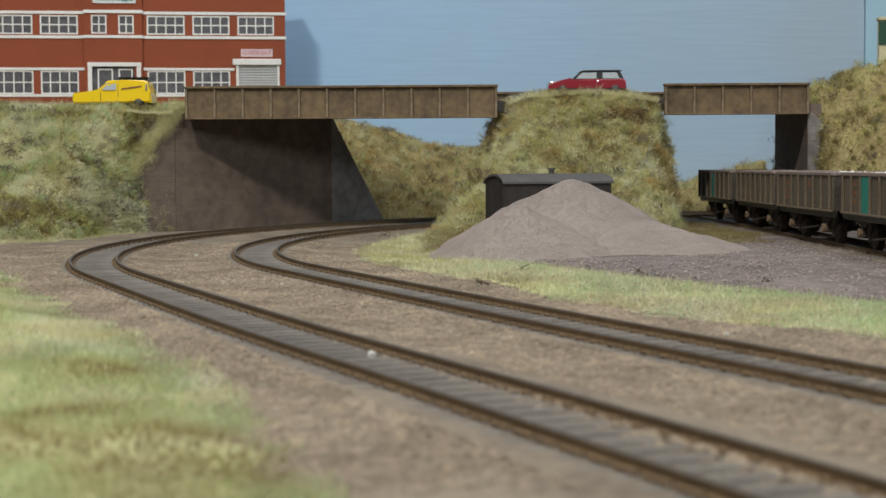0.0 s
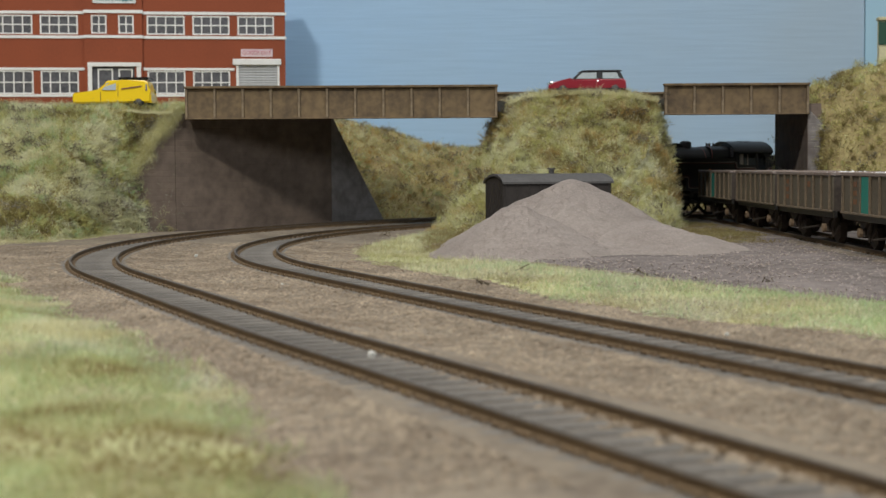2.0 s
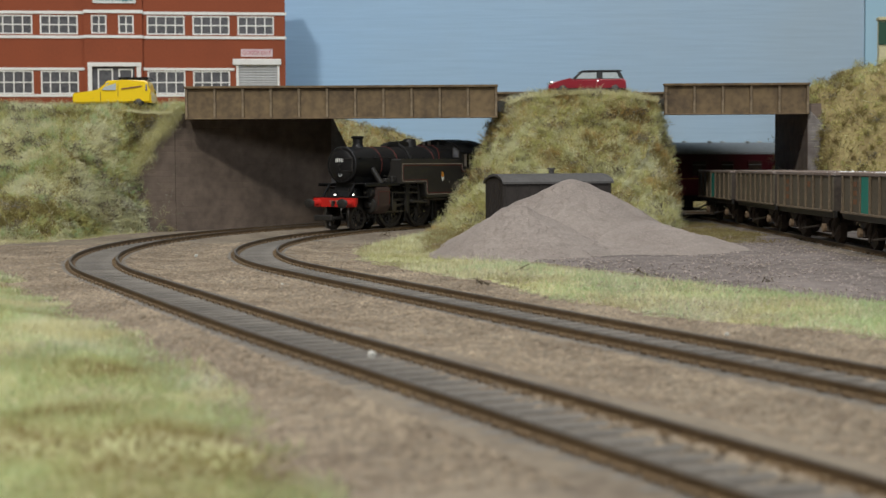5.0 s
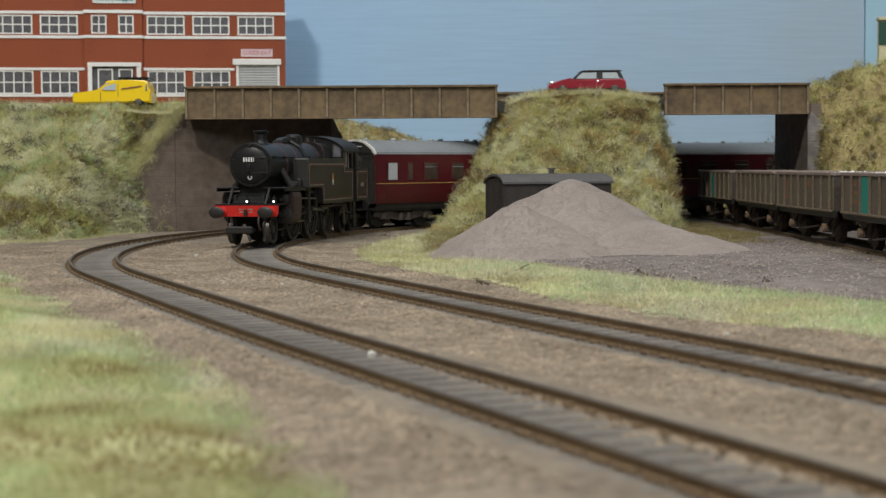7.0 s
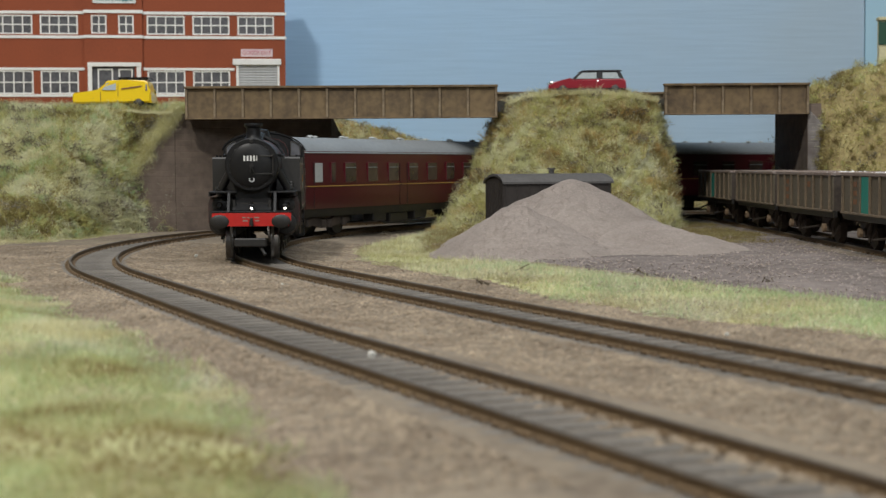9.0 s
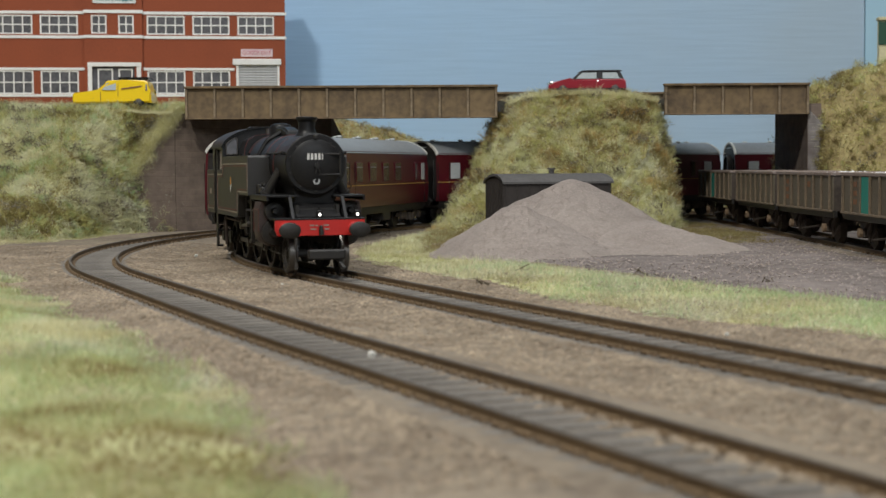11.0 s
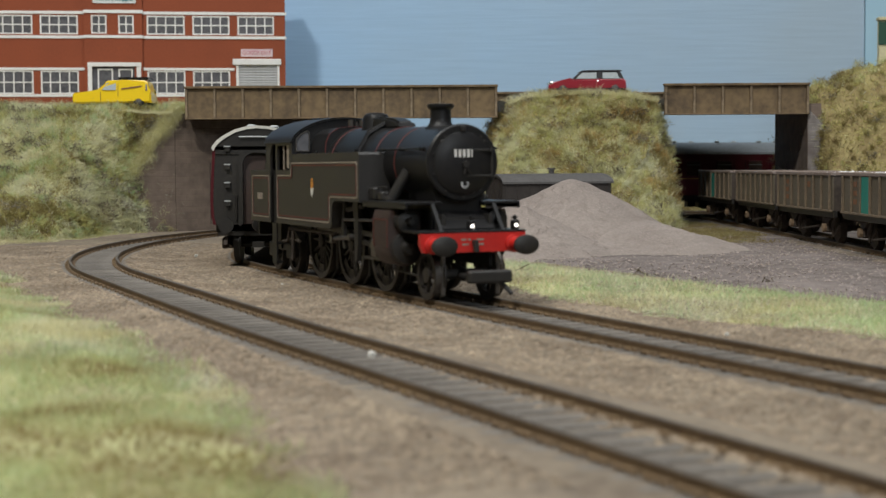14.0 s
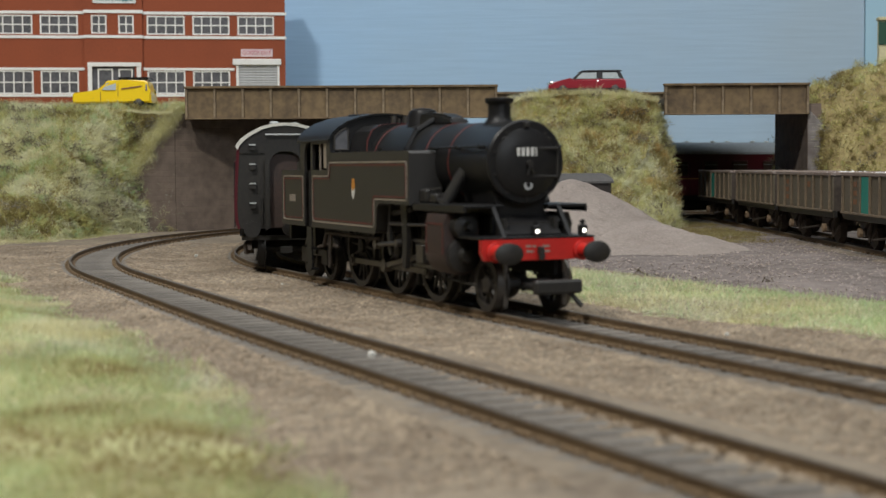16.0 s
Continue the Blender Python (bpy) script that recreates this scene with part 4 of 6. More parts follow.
        wl = lathe(bmesh.new(), [(-9.6, 6.0), (-8.8, 6.3), (-7.4, 7.2), (-7.0, 7.2), (-6.9, 1.2), (6.9, 1.2), (7.0, 7.2), (7.4, 7.2), (8.8, 6.3), (9.6, 6.0)], (ax, 0, 6.3), 18, "y")
        part("wheel_set", wl, WGEAR, w)
    gear = bmesh.new()
    rod(gear, (-L + 34, -13.5, 4.5), (-34, -13.5, 7.0), 0.5)
    box(gear, -60, -48, -6, 6, 6, 11.5, 0.5)
    box(gear, -L + 2, -2, -5, 5, 9.5, 13.5)
    part("brake_gear", gear, WGEAR, w)
    for e in (0, -L):
        s = 1 if e == 0 else -1
        for sd in (-1, 1):
            bm = bmesh.new()
            rod(bm, (e, sd * 11.4, 13.2), (e + s * 2.4, sd * 11.4, 13.2), 1.0)
            rod(bm, (e + s * 2.4, sd * 11.4, 13.2), (e + s * 2.9, sd * 11.4, 13.2), 2.2, n=14)
            part("buffer", bm, WGEAR, w)
    if load:
        n = 700
        pl = np.stack([RNG.uniform(*load, n), RNG.uniform(-H + 2, H - 2, n), RNG.uniform(27.2, 28.8, n)], 1)
        pl[:, 2] += 1.6 * (1 - (pl[:, 1] / H) ** 2) * np.sin((pl[:, 0] - load[0]) / (load[1] - load[0]) * math.pi)
        part("load", raw_mesh(*chips(pl, 0.6, 1.2), CHIPS), CHIPS, w, "white stone chippings load")
        part("load_bed", box(bmesh.new(), load[0] + 2, load[1] - 2, -H + 1.4, H - 1.4, 15.6, 27.6), CHIPS, w)
    return w


wagon(972 - 107, [3], [], False, 0.5)
wagon(860 - 107, [], [], False, -0.7)
wagon(747 - 107, [], [(5.2, 18, 2.0), (5.2, 21.5, 2.0), (5.2, 25, 2.0), (2.2, 24, 2.4)], (-60, -4), 0.5)
wagon(634 - 107, [4], [(5.2, 18, 2.0), (5.2, 21.5, 2.0), (5.2, 25, 2.0)], (-99, -68), -0.4)
wagon(521 - 107, [], [], False)

# ---- grounded van body behind the heap ----
van = thing("grounded_van", at(58, 808, GZ + 1, 17), "dark weathered wooden van body standing on the ground", "van body")
vb = bmesh.new()
prof = [(-15, 0), (15, 0), (15, 27), (13, 28.2), (7, 29.8), (0, 30.3), (-7, 29.8), (-13, 28.2), (-15, 27)]
prism(vb, prof, "x", -32, 28)
part("body", vb, DARKWOOD, van)
vr = bmesh.new()
arc = [(-16, 26.6), (-13.5, 28.4), (-7, 30.2), (0, 30.8), (7, 30.2), (13.5, 28.4), (16, 26.6)]
prism(vr, arc + [(y, z + 1.1) for y, z in arc[::-1]], "x", -33, 29)
part("roof", vr, VANROOF, van, "grey felted arched roof")
me = finish(box(bmesh.new(), -0.25, 0.25, -0.45, 0, 0, 27))
for i in range(10):
    b_ = part("plank_batten", me, DARKWOOD, van)
    b_.matrix_basis = at(-31 + i * 6.4, -15, 0)
for i in range(7):
    b_ = part("plank_batten", me, DARKWOOD, van)
    b_.matrix_basis = at(-32, -14 + i * 4.6, 0, -90)
part("roof_vent", rod(rod(bmesh.new(), (0, 0, 31), (0, 0, 34.2), 1.5), (0, 0, 34.0), (0, 0, 34.9), 2.1), VANROOF, van, "round roof ventilator")

# ---- tank engine: x runs forward from the front beam, y to its left, z from the rail head ----
loco = thing("tank_engine", at(22, 350, 0, -67), "black lined steam tank engine with red front buffer beam", "locomotive")
DRIVERS, PONY, BOGIE = (-38.0, -66.0, -94.2), -8.2, (-121.5, -140.8)
REAR = -147.0


def mirrored(build):
    for sd in (-1, 1):
        build(sd)


frames_ = bmesh.new()
for sd in (-1, 1):
    box(frames_, -142, -4, sd * 6.6 - 0.5, sd * 6.6 + 0.5, 8.5, 22)
box(frames_, -140, -6, -6.1, 6.1, 12, 21)
box(frames_, -56, -12, -4.5, 4.5, 20, 27)
part("main_frame", frames_, CHASSIS, loco)
bb = bmesh.new()
prism(bb, [(-14.6, 14.2), (-13.8, 12.4), (13.8, 12.4), (14.6, 14.2), (14.6, 17.3), (-14.6, 17.3)], "x", -1.6, 0)
part("buffer_beam", bb, RED, loco, "bright red front buffer beam")
for y0, z0, w_ in ((-3.4, 15.4, 1.4), (-1.6, 15.4, 0.8), (1.0, 15.4, 1.8), (-3.2, 14.2, 1.9), (1.3, 14.2, 1.6)):
    part("beam_mark", box(bmesh.new(), 0.0, 0.06, y0, y0 + w_, z0, z0 + 0.45), LINE, loco, "faint painted bar on the beam")
part("rear_buffer_beam", box(bmesh.new(), REAR, REAR + 1.6, -14.6, 14.6, 11.6, 17.3, 0.2), BLACK, loco)
part("coupling_hook", rod(box(bmesh.new(), 0, 2.2, -0.5, 0.5, 13.8, 15.6, 0.2), (1.6, 0, 14.2), (1.6, 0, 12.6), 0.8), CHASSIS, loco)


def buffers(sd):
    for e, s in ((0, 1), (REAR, -1)):
        bm = bmesh.new()
        lathe(bm, [(0, 2.3), (s * 0.8, 2.3), (s * 0.9, 1.8), (s * 4.2, 1.5), (s * 4.3, 1.0), (s * 7.2, 1.0)], (e, sd * 11.2, 14.4), 16)
        b_ = part("buffer", bm, RED if s > 0 else BLACK, loco, "red buffer stock with dark head" if s > 0 else "")
        hd_ = lathe(bmesh.new(), [(s * 7.0, 1.6), (s * 7.3, 3.5), (s * 7.8, 3.5), (s * 8.2, 2.8), (s * 8.3, 0.6)], (e, sd * 11.2, 0), 24)
        for vert in hd_.verts:
            vert.co.z = 14.4 + vert.co.z * 0.72
        part("buffer_head", hd_, CHASSIS, b_, "dark oval buffer head")


mirrored(buffers)
# front platform, sloping plates and high running plate
plat = bmesh.new()
box(plat, -13, -0.2, -14.8, 14.8, 17.3, 17.9, 0.1)
box(plat, -38, -6.5, -16.2, -5.8, 24.5, 25.2, 0.15)
box(plat, -38, -6.5, 5.8, 16.2, 24.5, 25.2, 0.15)
part("running_plate", plat, BLACK, loco)
sl = bmesh.new()
prism(sl, [(-2.6, 17.9), (-2.6, 18.4), (-9.0, 22.4), (-9.0, 21.6)], "y", -7.2, 7.2)
box(sl, -12, -8.8, -8.2, 8.2, 17.9, 22.6, 0.3)
part("sloping_plate", sl, BLACK, loco)
for sd in (-1, 1):
    ps = bmesh.new()
    prism(ps, [(-0.6, 17.9), (-1.4, 17.9), (-7.6, 24.6), (-6.6, 24.9)], "y", sd * 8.6 - 0.5, sd * 8.6 + 0.5)
    part("plate_stay", ps, BLACK, loco, "slender slanting stay")
    part("valance", box(bmesh.new(), -38, -6.5, sd * 15.9 - 0.3, sd * 15.9 + 0.3, 23.4, 24.6), BLACK, loco)
    sp_ = bmesh.new()
    rod(sp_, (-22.2, sd * 9.0, 33.2), (-24.8, sd * 13.2, 25.0), 1.55, n=14)
    rod(sp_, (-24.6, sd * 12.9, 25.9), (-24.8, sd * 13.2, 25.1), 2.2, n=14)
    part("steam_pipe", sp_, TANKM, loco, "slanting steam pipe")
    part("guard_iron", box(bmesh.new(), -2.6, -1.8, sd * 7.6 - 0.6, sd * 7.6 + 0.6, 1.2, 12.4, 0.2), STEEL, loco)
    # cylinder: rounded casing with its valve chest above
    cy = bmesh.new()
    lathe(cy, [(-27.8, 4.5), (-27.2, 4.8), (-16.8, 4.8), (-16.2, 4.5)], (0, sd * 12.2, 13.0), 24)
    prism(cy, [(sd * 8, 13), (sd * 16.95, 13.0), (sd * 17.1, 16), (sd * 17.1, 20.5), (sd * 16.4, 22.9), (sd * 8, 22.9)], "x", -27.8, -16.2)
    c_ = part("cylinder", cy, RUSTY, loco, "brown-black lined cylinder casing")
    cv = bmesh.new()
    lathe(cv, [(-16.2, 4.3), (-15.0, 4.0), (-14.6, 2.0), (-12.8, 1.4)], (0, sd * 12.2, 13.0), 20)
    lathe(cv, [(-16.2, 3.1), (-13.0, 3.0), (-12.4, 1.2), (-10.8, 0.8)], (0, sd * 12.6, 20.0), 18)
    part("cylinder_cover", cv, CHASSIS, c_)
    lc = bmesh.new()
    for xx in (-27.2, -17.2):
        box(lc, xx, xx + 0.3, sd * 17.12 - 0.1, sd * 17.12 + 0.1, 13.2, 20.6)
    box(lc, -26.9, -17.2, sd * 17.12 - 0.1, sd * 17.12 + 0.1, 20.3, 20.6)
    part("cylinder_lining", lc, LINERED, c_, "fine red lining")
    dc = bmesh.new()
    for xx in (-26.6, -17.6):
        rod(dc, (xx, sd * 12.2, 8.4), (xx, sd * 12.2, 6.8), 0.5, n=6)
    rod(dc, (-26, sd * 12.2, 6.9), (-10, sd * 11.0, 6.0), 0.3, n=6)
    part("drain_cock", dc, CHASSIS, c_)
    # slide bars, valve gear, steps
    br = bmesh.new()
    box(br, -46, -27.8, sd * 12.6 - 0.5, sd * 12.6 + 0.5, 14.9, 15.7)
    box(br, -46, -27.8, sd * 12.6 - 0.5, sd * 12.6 + 0.5, 8.7, 9.4)
    part("slide_bar", br, STEEL, loco)
    mb = bmesh.new()
    prism(mb, [(-46, 25), (-46, 14), (-47, 8), (-49, 8), (-49, 16), (-50.5, 25)], "y", sd * 14.2 - 0.6, sd * 14.2 + 0.6)
    prism(mb, [(-58.5, 24.5), (-60.0, 16.0), (-58.5, 11.0), (-57.0, 11.0), (-58.0, 16.0), (-56.8, 24.5)], "y", sd * 14.4 - 0.5, sd * 14.4 + 0.5)
    rod(mb, (-58, sd * 13.8, 22), (-44, sd * 13.8, 23.4), 0.8)
    part("valve_bracket", mb, CHASSIS, loco)
    vg = bmesh.new()
    rod(vg, (-67.0, sd * 15.0, 13.4), (-51.5, sd * 15.0, 14.4), 0.62, n=8)
    lathe(vg, [(-0.8, 1.25), (0.8, 1.25)], (-67.0, sd * 15.0, 13.4), 12, "y")
    lathe(vg, [(-0.8, 1.0), (0.8, 1.0)], (-51.5, sd * 15.0, 14.4), 12, "y")
    part("eccentric_rod", vg, STEEL, loco, "dull steel valve gear rod")
    rr = bmesh.new()
    rod(rr, (-57.6, sd * 14.8, 19.2), (-30, sd * 13.6, 19.8), 0.45, n=8)
    rod(rr, (-33.5, sd * 14.2, 19.8), (-34.2, sd * 13.8, 11.0), 0.5, n=8)
    part("radius_rod", rr, STEEL, loco)
    st = bmesh.new()
    box(st, -122.6, -118.0, sd * 16.6 - 0.25, sd * 16.6 + 0.25, 3.4, 16.3)
    box(st, -122.6, -118.0, sd * 15.8 - 1.2, sd * 15.8 + 1.2, 3.4, 4.0)
    box(st, -122.6, -118.0, sd * 15.8 - 1.2, sd * 15.8 + 1.2, 9.5, 10.1)
    part("cab_step", st, BLACK, loco)

# smokebox, boiler, firebox
sb = bmesh.new()
lathe(sb, [(-29.0, 9.95), (-8.6, 9.75), (-8.0, 10.0), (-7.0, 10.0), (-6.6, 9.6), (-6.6, 8.4)], (0, 0, 35.2), 56)
prism(sb, [(-6.4, 21), (-6.4, 25.4), (-7.4, 29.5), (7.4, 29.5), (6.4, 25.4), (6.4, 21)], "x", -27.5, -9.6)
smokebox = part("smokebox", sb, BLACK, loco, "matt black smokebox")
dr = bmesh.new()
lathe(dr, [(-6.9, 8.35), (-6.3, 8.2), (-5.8, 7.3), (-5.3, 4.8), (-5.1, 1.2)], (0, 0, 35.0), 44)
door = part("smokebox_door", dr, BLACK, smokebox, "round black smokebox door")
hg = bmesh.new()
for zz in (31.8, 38.4):
    box(hg, -6.3, -5.2, 0.6, 7.9, zz - 0.3, zz + 0.3, 0.1)
rod(hg, (-5.9, 7.9, 31.0), (-5.9, 7.9, 39.2), 0.35)
rod(hg, (-5.2, 0, 34.8), (-4.0, 0, 34.8), 0.8)
rod(hg, (-4.2, 0, 34.8), (-4.2, 0.9, 32.4), 0.22)
rod(hg, (-4.2, 0, 34.8), (-4.2, -0.6, 32.2), 0.22)
rod(hg, (-6.4, -6.4, 40.6), (-6.4, -2.6, 41.8), 0.25)
rod(hg, (-6.4, 2.6, 41.8), (-6.4, 6.4, 40.6), 0.25)
box(hg, -6.7, -5.7, -0.7, 0.7, 43.3, 44.7, 0.2)
for k in range(10):
    a_ = 2 * math.pi * (k + 0.5) / 10
    box(hg, -6.8, -6.2, 8.6 * math.cos(a_) - 0.3, 8.6 * math.cos(a_) + 0.3, 35.0 + 8.6 * math.sin(a_) - 0.3, 35.0 + 8.6 * math.sin(a_) + 0.3)
part("door_strap", hg, CHASSIS, smokebox)
pl = bmesh.new()
box(pl, -5.7, -5.25, -3.6, 3.4, 36.2, 39.0, 0.1)
plate = part("cast_plate", pl, BLACK, smokebox, "cast black plate with white raised bars")
for i in range(5):
    y0 = -3.0 + i * 1.2
    part("white_bar", box(bmesh.new(), -5.25, -5.1, y0, y0 + (0.72 if i < 4 else 0.3), 36.6, 38.6), NUM, smokebox)
part("shed_plate", lathe(bmesh.new(), [(-5.9, 1.1), (-5.3, 1.1)], (0, 0, 29.7), 18), SHUTTER, smokebox, "small grey oval plate")
part("shed_plate_face", lathe(bmesh.new(), [(-5.35, 0.62), (-5.15, 0.55)], (0, 0, 29.75), 18), BLACK, smokebox)
boiler = part("boiler", lathe(bmesh.new(), [(-86, 10.9), (-62, 10.6), (-46, 10.2), (-29, 9.75)], (0, 0, 35.2), 56), BLACK, loco, "gloss black boiler barrel")
for s, r in ((-30.5, 9.85), (-45.0, 10.22), (-80.5, 10.88)):
    part("boiler_band", lathe(bmesh.new(), [(s - 0.3, r - 0.1), (s - 0.22, r + 0.1), (s + 0.22, r + 0.1), (s + 0.3, r - 0.1)], (0, 0, 35.2), 56), LINERED, boiler, "thin red-lined boiler band")
fb = bmesh.new()
fpro = [(-11.0, 28), (-11.2, 37), (-10.9, 41.5), (-9.6, 44.3), (-7.0, 45.9), (-3.5, 46.4), (3.5, 46.4), (7.0, 45.9), (9.6, 44.3), (10.9, 41.5), (11.2, 37), (11.0, 28)]
prism(fb, fpro, "x", -99.4, -84.5)
firebox = part("firebox", fb, BLACK, loco, "square-shouldered black firebox", 30)
part("boiler_band", prism(bmesh.new(), [(y * 1.012, z + 0.12) for y, z in fpro] + [(y * 0.95, z - 0.2) for y, z in fpro[::-1]], "x", -85.2, -84.6), LINERED, firebox, "thin red-lined firebox edge")
part("chimney", lathe(bmesh.new(), [(44.4, 4.1), (45.2, 3.4), (45.9, 2.95), (47.0, 2.75), (49.3, 2.8), (49.7, 3.35), (50.3, 3.6), (50.8, 3.5), (50.9, 2.7), (49.5, 2.5)], (-21.3, 0, 0), 28, "z"), BLACK, loco)
dm = bmesh.new()
lathe(dm, [(44.6, 4.7), (45.8, 4.2), (48.4, 4.05), (49.5, 3.5), (50.0, 2.4), (50.2, 0.6)], (-70.5, 0, 0), 28, "z")
part("dome", dm, BLACK, loco)
tf = bmesh.new()
prism(tf, [(-66.5, 44.8), (-66.5, 48.0), (-64.5, 48.7), (-52, 48.1), (-46.5, 46.9), (-44.6, 45.0)], "y", -2.5, 2.5)
for sd in (-1, 1):
    rod(tf, (-57, sd * 2.2, 46.6), (-57, sd * 7.4, 43.6), 0.9, n=8)
    rod(tf, (-57, sd * 7.4, 43.6), (-57, sd * 10.3, 38.6), 0.8, n=8)
bmesh.ops.bevel(tf, geom=[e for e in tf.edges if e.calc_length() > 4.5], offset=0.7, segments=2, affect="EDGES")
part("top_feed", tf, BLACK, loco)
sv = bmesh.new()
rod(sv, (-88, -1.8, 46.2), (-88, -1.8, 48.6), 0.85)
rod(sv, (-88, 1.8, 46.2), (-88, 1.8, 48.6), 0.85)
rod(sv, (-92, 0, 46.2), (-92, 0, 48.8), 0.5)
rod(sv, (-96, 3.0, 46.2), (-96, 3.0, 48.2), 0.4)
part("safety_valve", sv, STEEL, loco)
for sd in (-1, 1):
    hr = bmesh.new()
    rod(hr, (-8.0, sd * 10.2, 38.9), (-41, sd * 10.7, 38.9), 0.28, n=6)
    for s in (-10, -24, -38):
        rod(hr, (s, sd * 9.2, 38.7), (s, sd * 10.8, 38.9), 0.5, n=6)
    part("boiler_handrail", hr, BLACK, loco)

# side tanks, cab and bunker
CABX, DOORX, BUNKX, BUNKR = -99.6, -117.0, -123.0, -146.6
for sd in (-1, 1):
    a, b = sorted((sd * 8.0, sd * 17.2))
    bm = prism(bmesh.new(), [(-38.2, 24.6), (-38.2, 37.6), (-38.8, 38.3), (CABX, 38.3), (CABX, 16.4), (-64.2, 16.4), (-62.6, 16.9), (-61.8, 18.2), (-61.4, 22.6), (-60.6, 24.0), (-59, 24.6)], "y", a, b)
    tank = part("side_tank", bm, TANKM, loco, "black side tank with red and cream lining")
    a, b = sorted((sd * 16.4, sd * 17.2))
    cs = bmesh.new()
    prism(cs, [(CABX, 16.4), (CABX, 42.0), (-102.4, 42.0), (-102.4, 33.4), (-115.2, 33.4), (-115.2, 42.0), (DOORX, 42.0), (DOORX, 16.4)], "y", a, b)
    box(cs, -115.2, -102.4, a, b, 41.0, 42.0)
    part("cab_side", cs, TANKM, loco)
    part("window_frame", box(box(bmesh.new(), -105.6, -103.0, a + 0.2, b - 0.2, 33.9, 41.0), -109.4, -108.8, a + 0.2, b - 0.2, 33.4, 41.0), LINE, loco, "pale wooden sliding window frame")
    hd = bmesh.new()
    rod(hd, (DOORX - 0.4, sd * 17.2, 17), (DOORX - 0.4, sd * 17.2, 33), 0.35, n=6)
    rod(hd, (BUNKX + 0.4, sd * 17.2, 17), (BUNKX + 0.4, sd * 17.2, 33), 0.35, n=6)
    part("handrail", hd, CHASSIS, loco)
    part("cab_door", box(bmesh.new(), BUNKX + 0.1, DOORX - 0.1, sd * 15.6 - 0.3, sd * 15.6 + 0.3, 16.4, 27.5), BLACK, loco)
    # the cab's rear post, cut to a curve above the doorway
    cr_ = bmesh.new()
    prism(cr_, [(-127.5, 33.0), (-127.5, 42.0), (-119, 42.0), (-121.4, 41.0), (-122.8, 39.0), (-123.2, 36.0), (-123.0, 33.0)], "y", a, b)
    part("cab_rear_post", cr_, TANKM, loco)
    # lining, cream outside red, as thin raised strips
    for mt, ins, nm in ((LINE, 0.0, "cream_lining"), (LINERED, 0.75, "red_lining")):
        ln = bmesh.new()
        w0, w1 = (sd * 17.2 - 0.12, sd * 17.2 + 0.12)
        t_ = 0.4

        def trace(bm_, pts):
            """A thin raised line round an outline whose corners are cut."""
            outer = []
            n_ = len(pts)
            for i_ in range(n_):
                p0, p1, p2 = Vector(pts[i_ - 1]), Vector(pts[i_]), Vector(pts[(i_ + 1) % n_])
                e0, e1 = (p0 - p1).normalized(), (p2 - p1).normalized()
                outer += [p1 + e0 * 1.1, p1 + (e0 + e1) * 0.32, p1 + e1 * 1.1]
            for q0, q1 in zip(outer, outer[1:] + outer[:1]):
                e = (q1 - q0).normalized()
                nrm_ = Vector((-e.y, e.x)) * t_ / 2
                c0, c1 = q0 - e * 0.1, q1 + e * 0.1
                prism(bm_, [c0 + nrm_, c1 + nrm_, c1 - nrm_, c0 - nrm_], "y", w0, w1)
        i_ = ins
        trace(ln, [(-39.6 - i_, 35.5 - i_), (-100.4 + i_, 35.5 - i_), (-100.4 + i_, 31.6 - i_), (-115.5 + i_, 31.6 - i_), (-115.5 + i_, 18.2 + i_), (-63.4 - i_, 18.2 + i_), (-63.4 - i_, 25.7 + i_), (-39.6 - i_, 25.7 + i_)])
        part(nm, ln, mt, tank)
        lb = bmesh.new()
        trace(lb, [(-124.6 - i_, 31.5 - i_), (-144.6 + i_, 31.5 - i_), (-144.6 + i_, 18.1 + i_), (-124.6 - i_, 18.1 + i_)])
        part(nm, lb, mt, tank)
    part("crest", lathe(bmesh.new(), [(-0.15, 1.25), (0.15, 1.25)], (-79.5, sd * 17.2, 29.0), 12, "y"), GOLD, tank, "small orange and white crest transfer")
    part("crest_crown", box(bmesh.new(), -80.3, -78.7, w0, w1, 30.1, 30.9, 0.1), GOLD, tank)
    part("crest_foot", prism(bmesh.new(), [(-80.9, 28.2), (-78.1, 28.2), (-78.5, 26.6), (-79.5, 25.2), (-80.5, 26.6)], "y", w0, w1), NUM, tank)
    bn = bmesh.new()
    for i in range(5):
        box(bn, -138.2 + i * 1.3, -137.4 + i * 1.3, w0, w1, 23.8, 25.9)
    part("bunker_mark", bn, LINE, tank, "small cream marking bars")
bk = bmesh.new()
prism(bk, [(BUNKX, 16.4), (BUNKX, 33.4), (BUNKR, 33.4), (BUNKR, 16.4)], "y", -17.2, 17.2)
prism(bk, [(-124, 33.4), (-124, 38.5), (-137, 38.5), (-145.5, 35.5), (-145.5, 33.4)], "y", -12.5, 12.5)
part("bunker", bk, TANKM, loco, "black coal bunker")
cl = np.stack([RNG.uniform(-136, -126, 120), RNG.uniform(-11, 11, 120), RNG.uniform(38.0, 39.4, 120)], 1)
part("coal", raw_mesh(*chips(cl, 0.8, 1.7), CHASSIS), CHASSIS, loco)
cf = bmesh.new()
arcw = [(-17.2, 41.8), (-16.4, 43.4), (-14.6, 45.1), (-11.6, 46.8), (-7.4, 48.2), (-3.6, 48.9), (0, 49.1), (3.6, 48.9), (7.4, 48.2), (11.6, 46.8), (14.6, 45.1), (16.4, 43.4), (17.2, 41.8)]
prism(cf, [(17.2, 30), (-17.2, 30)] + arcw, "x", CABX, CABX + 0.8)
part("cab_front", cf, BLACK, loco)
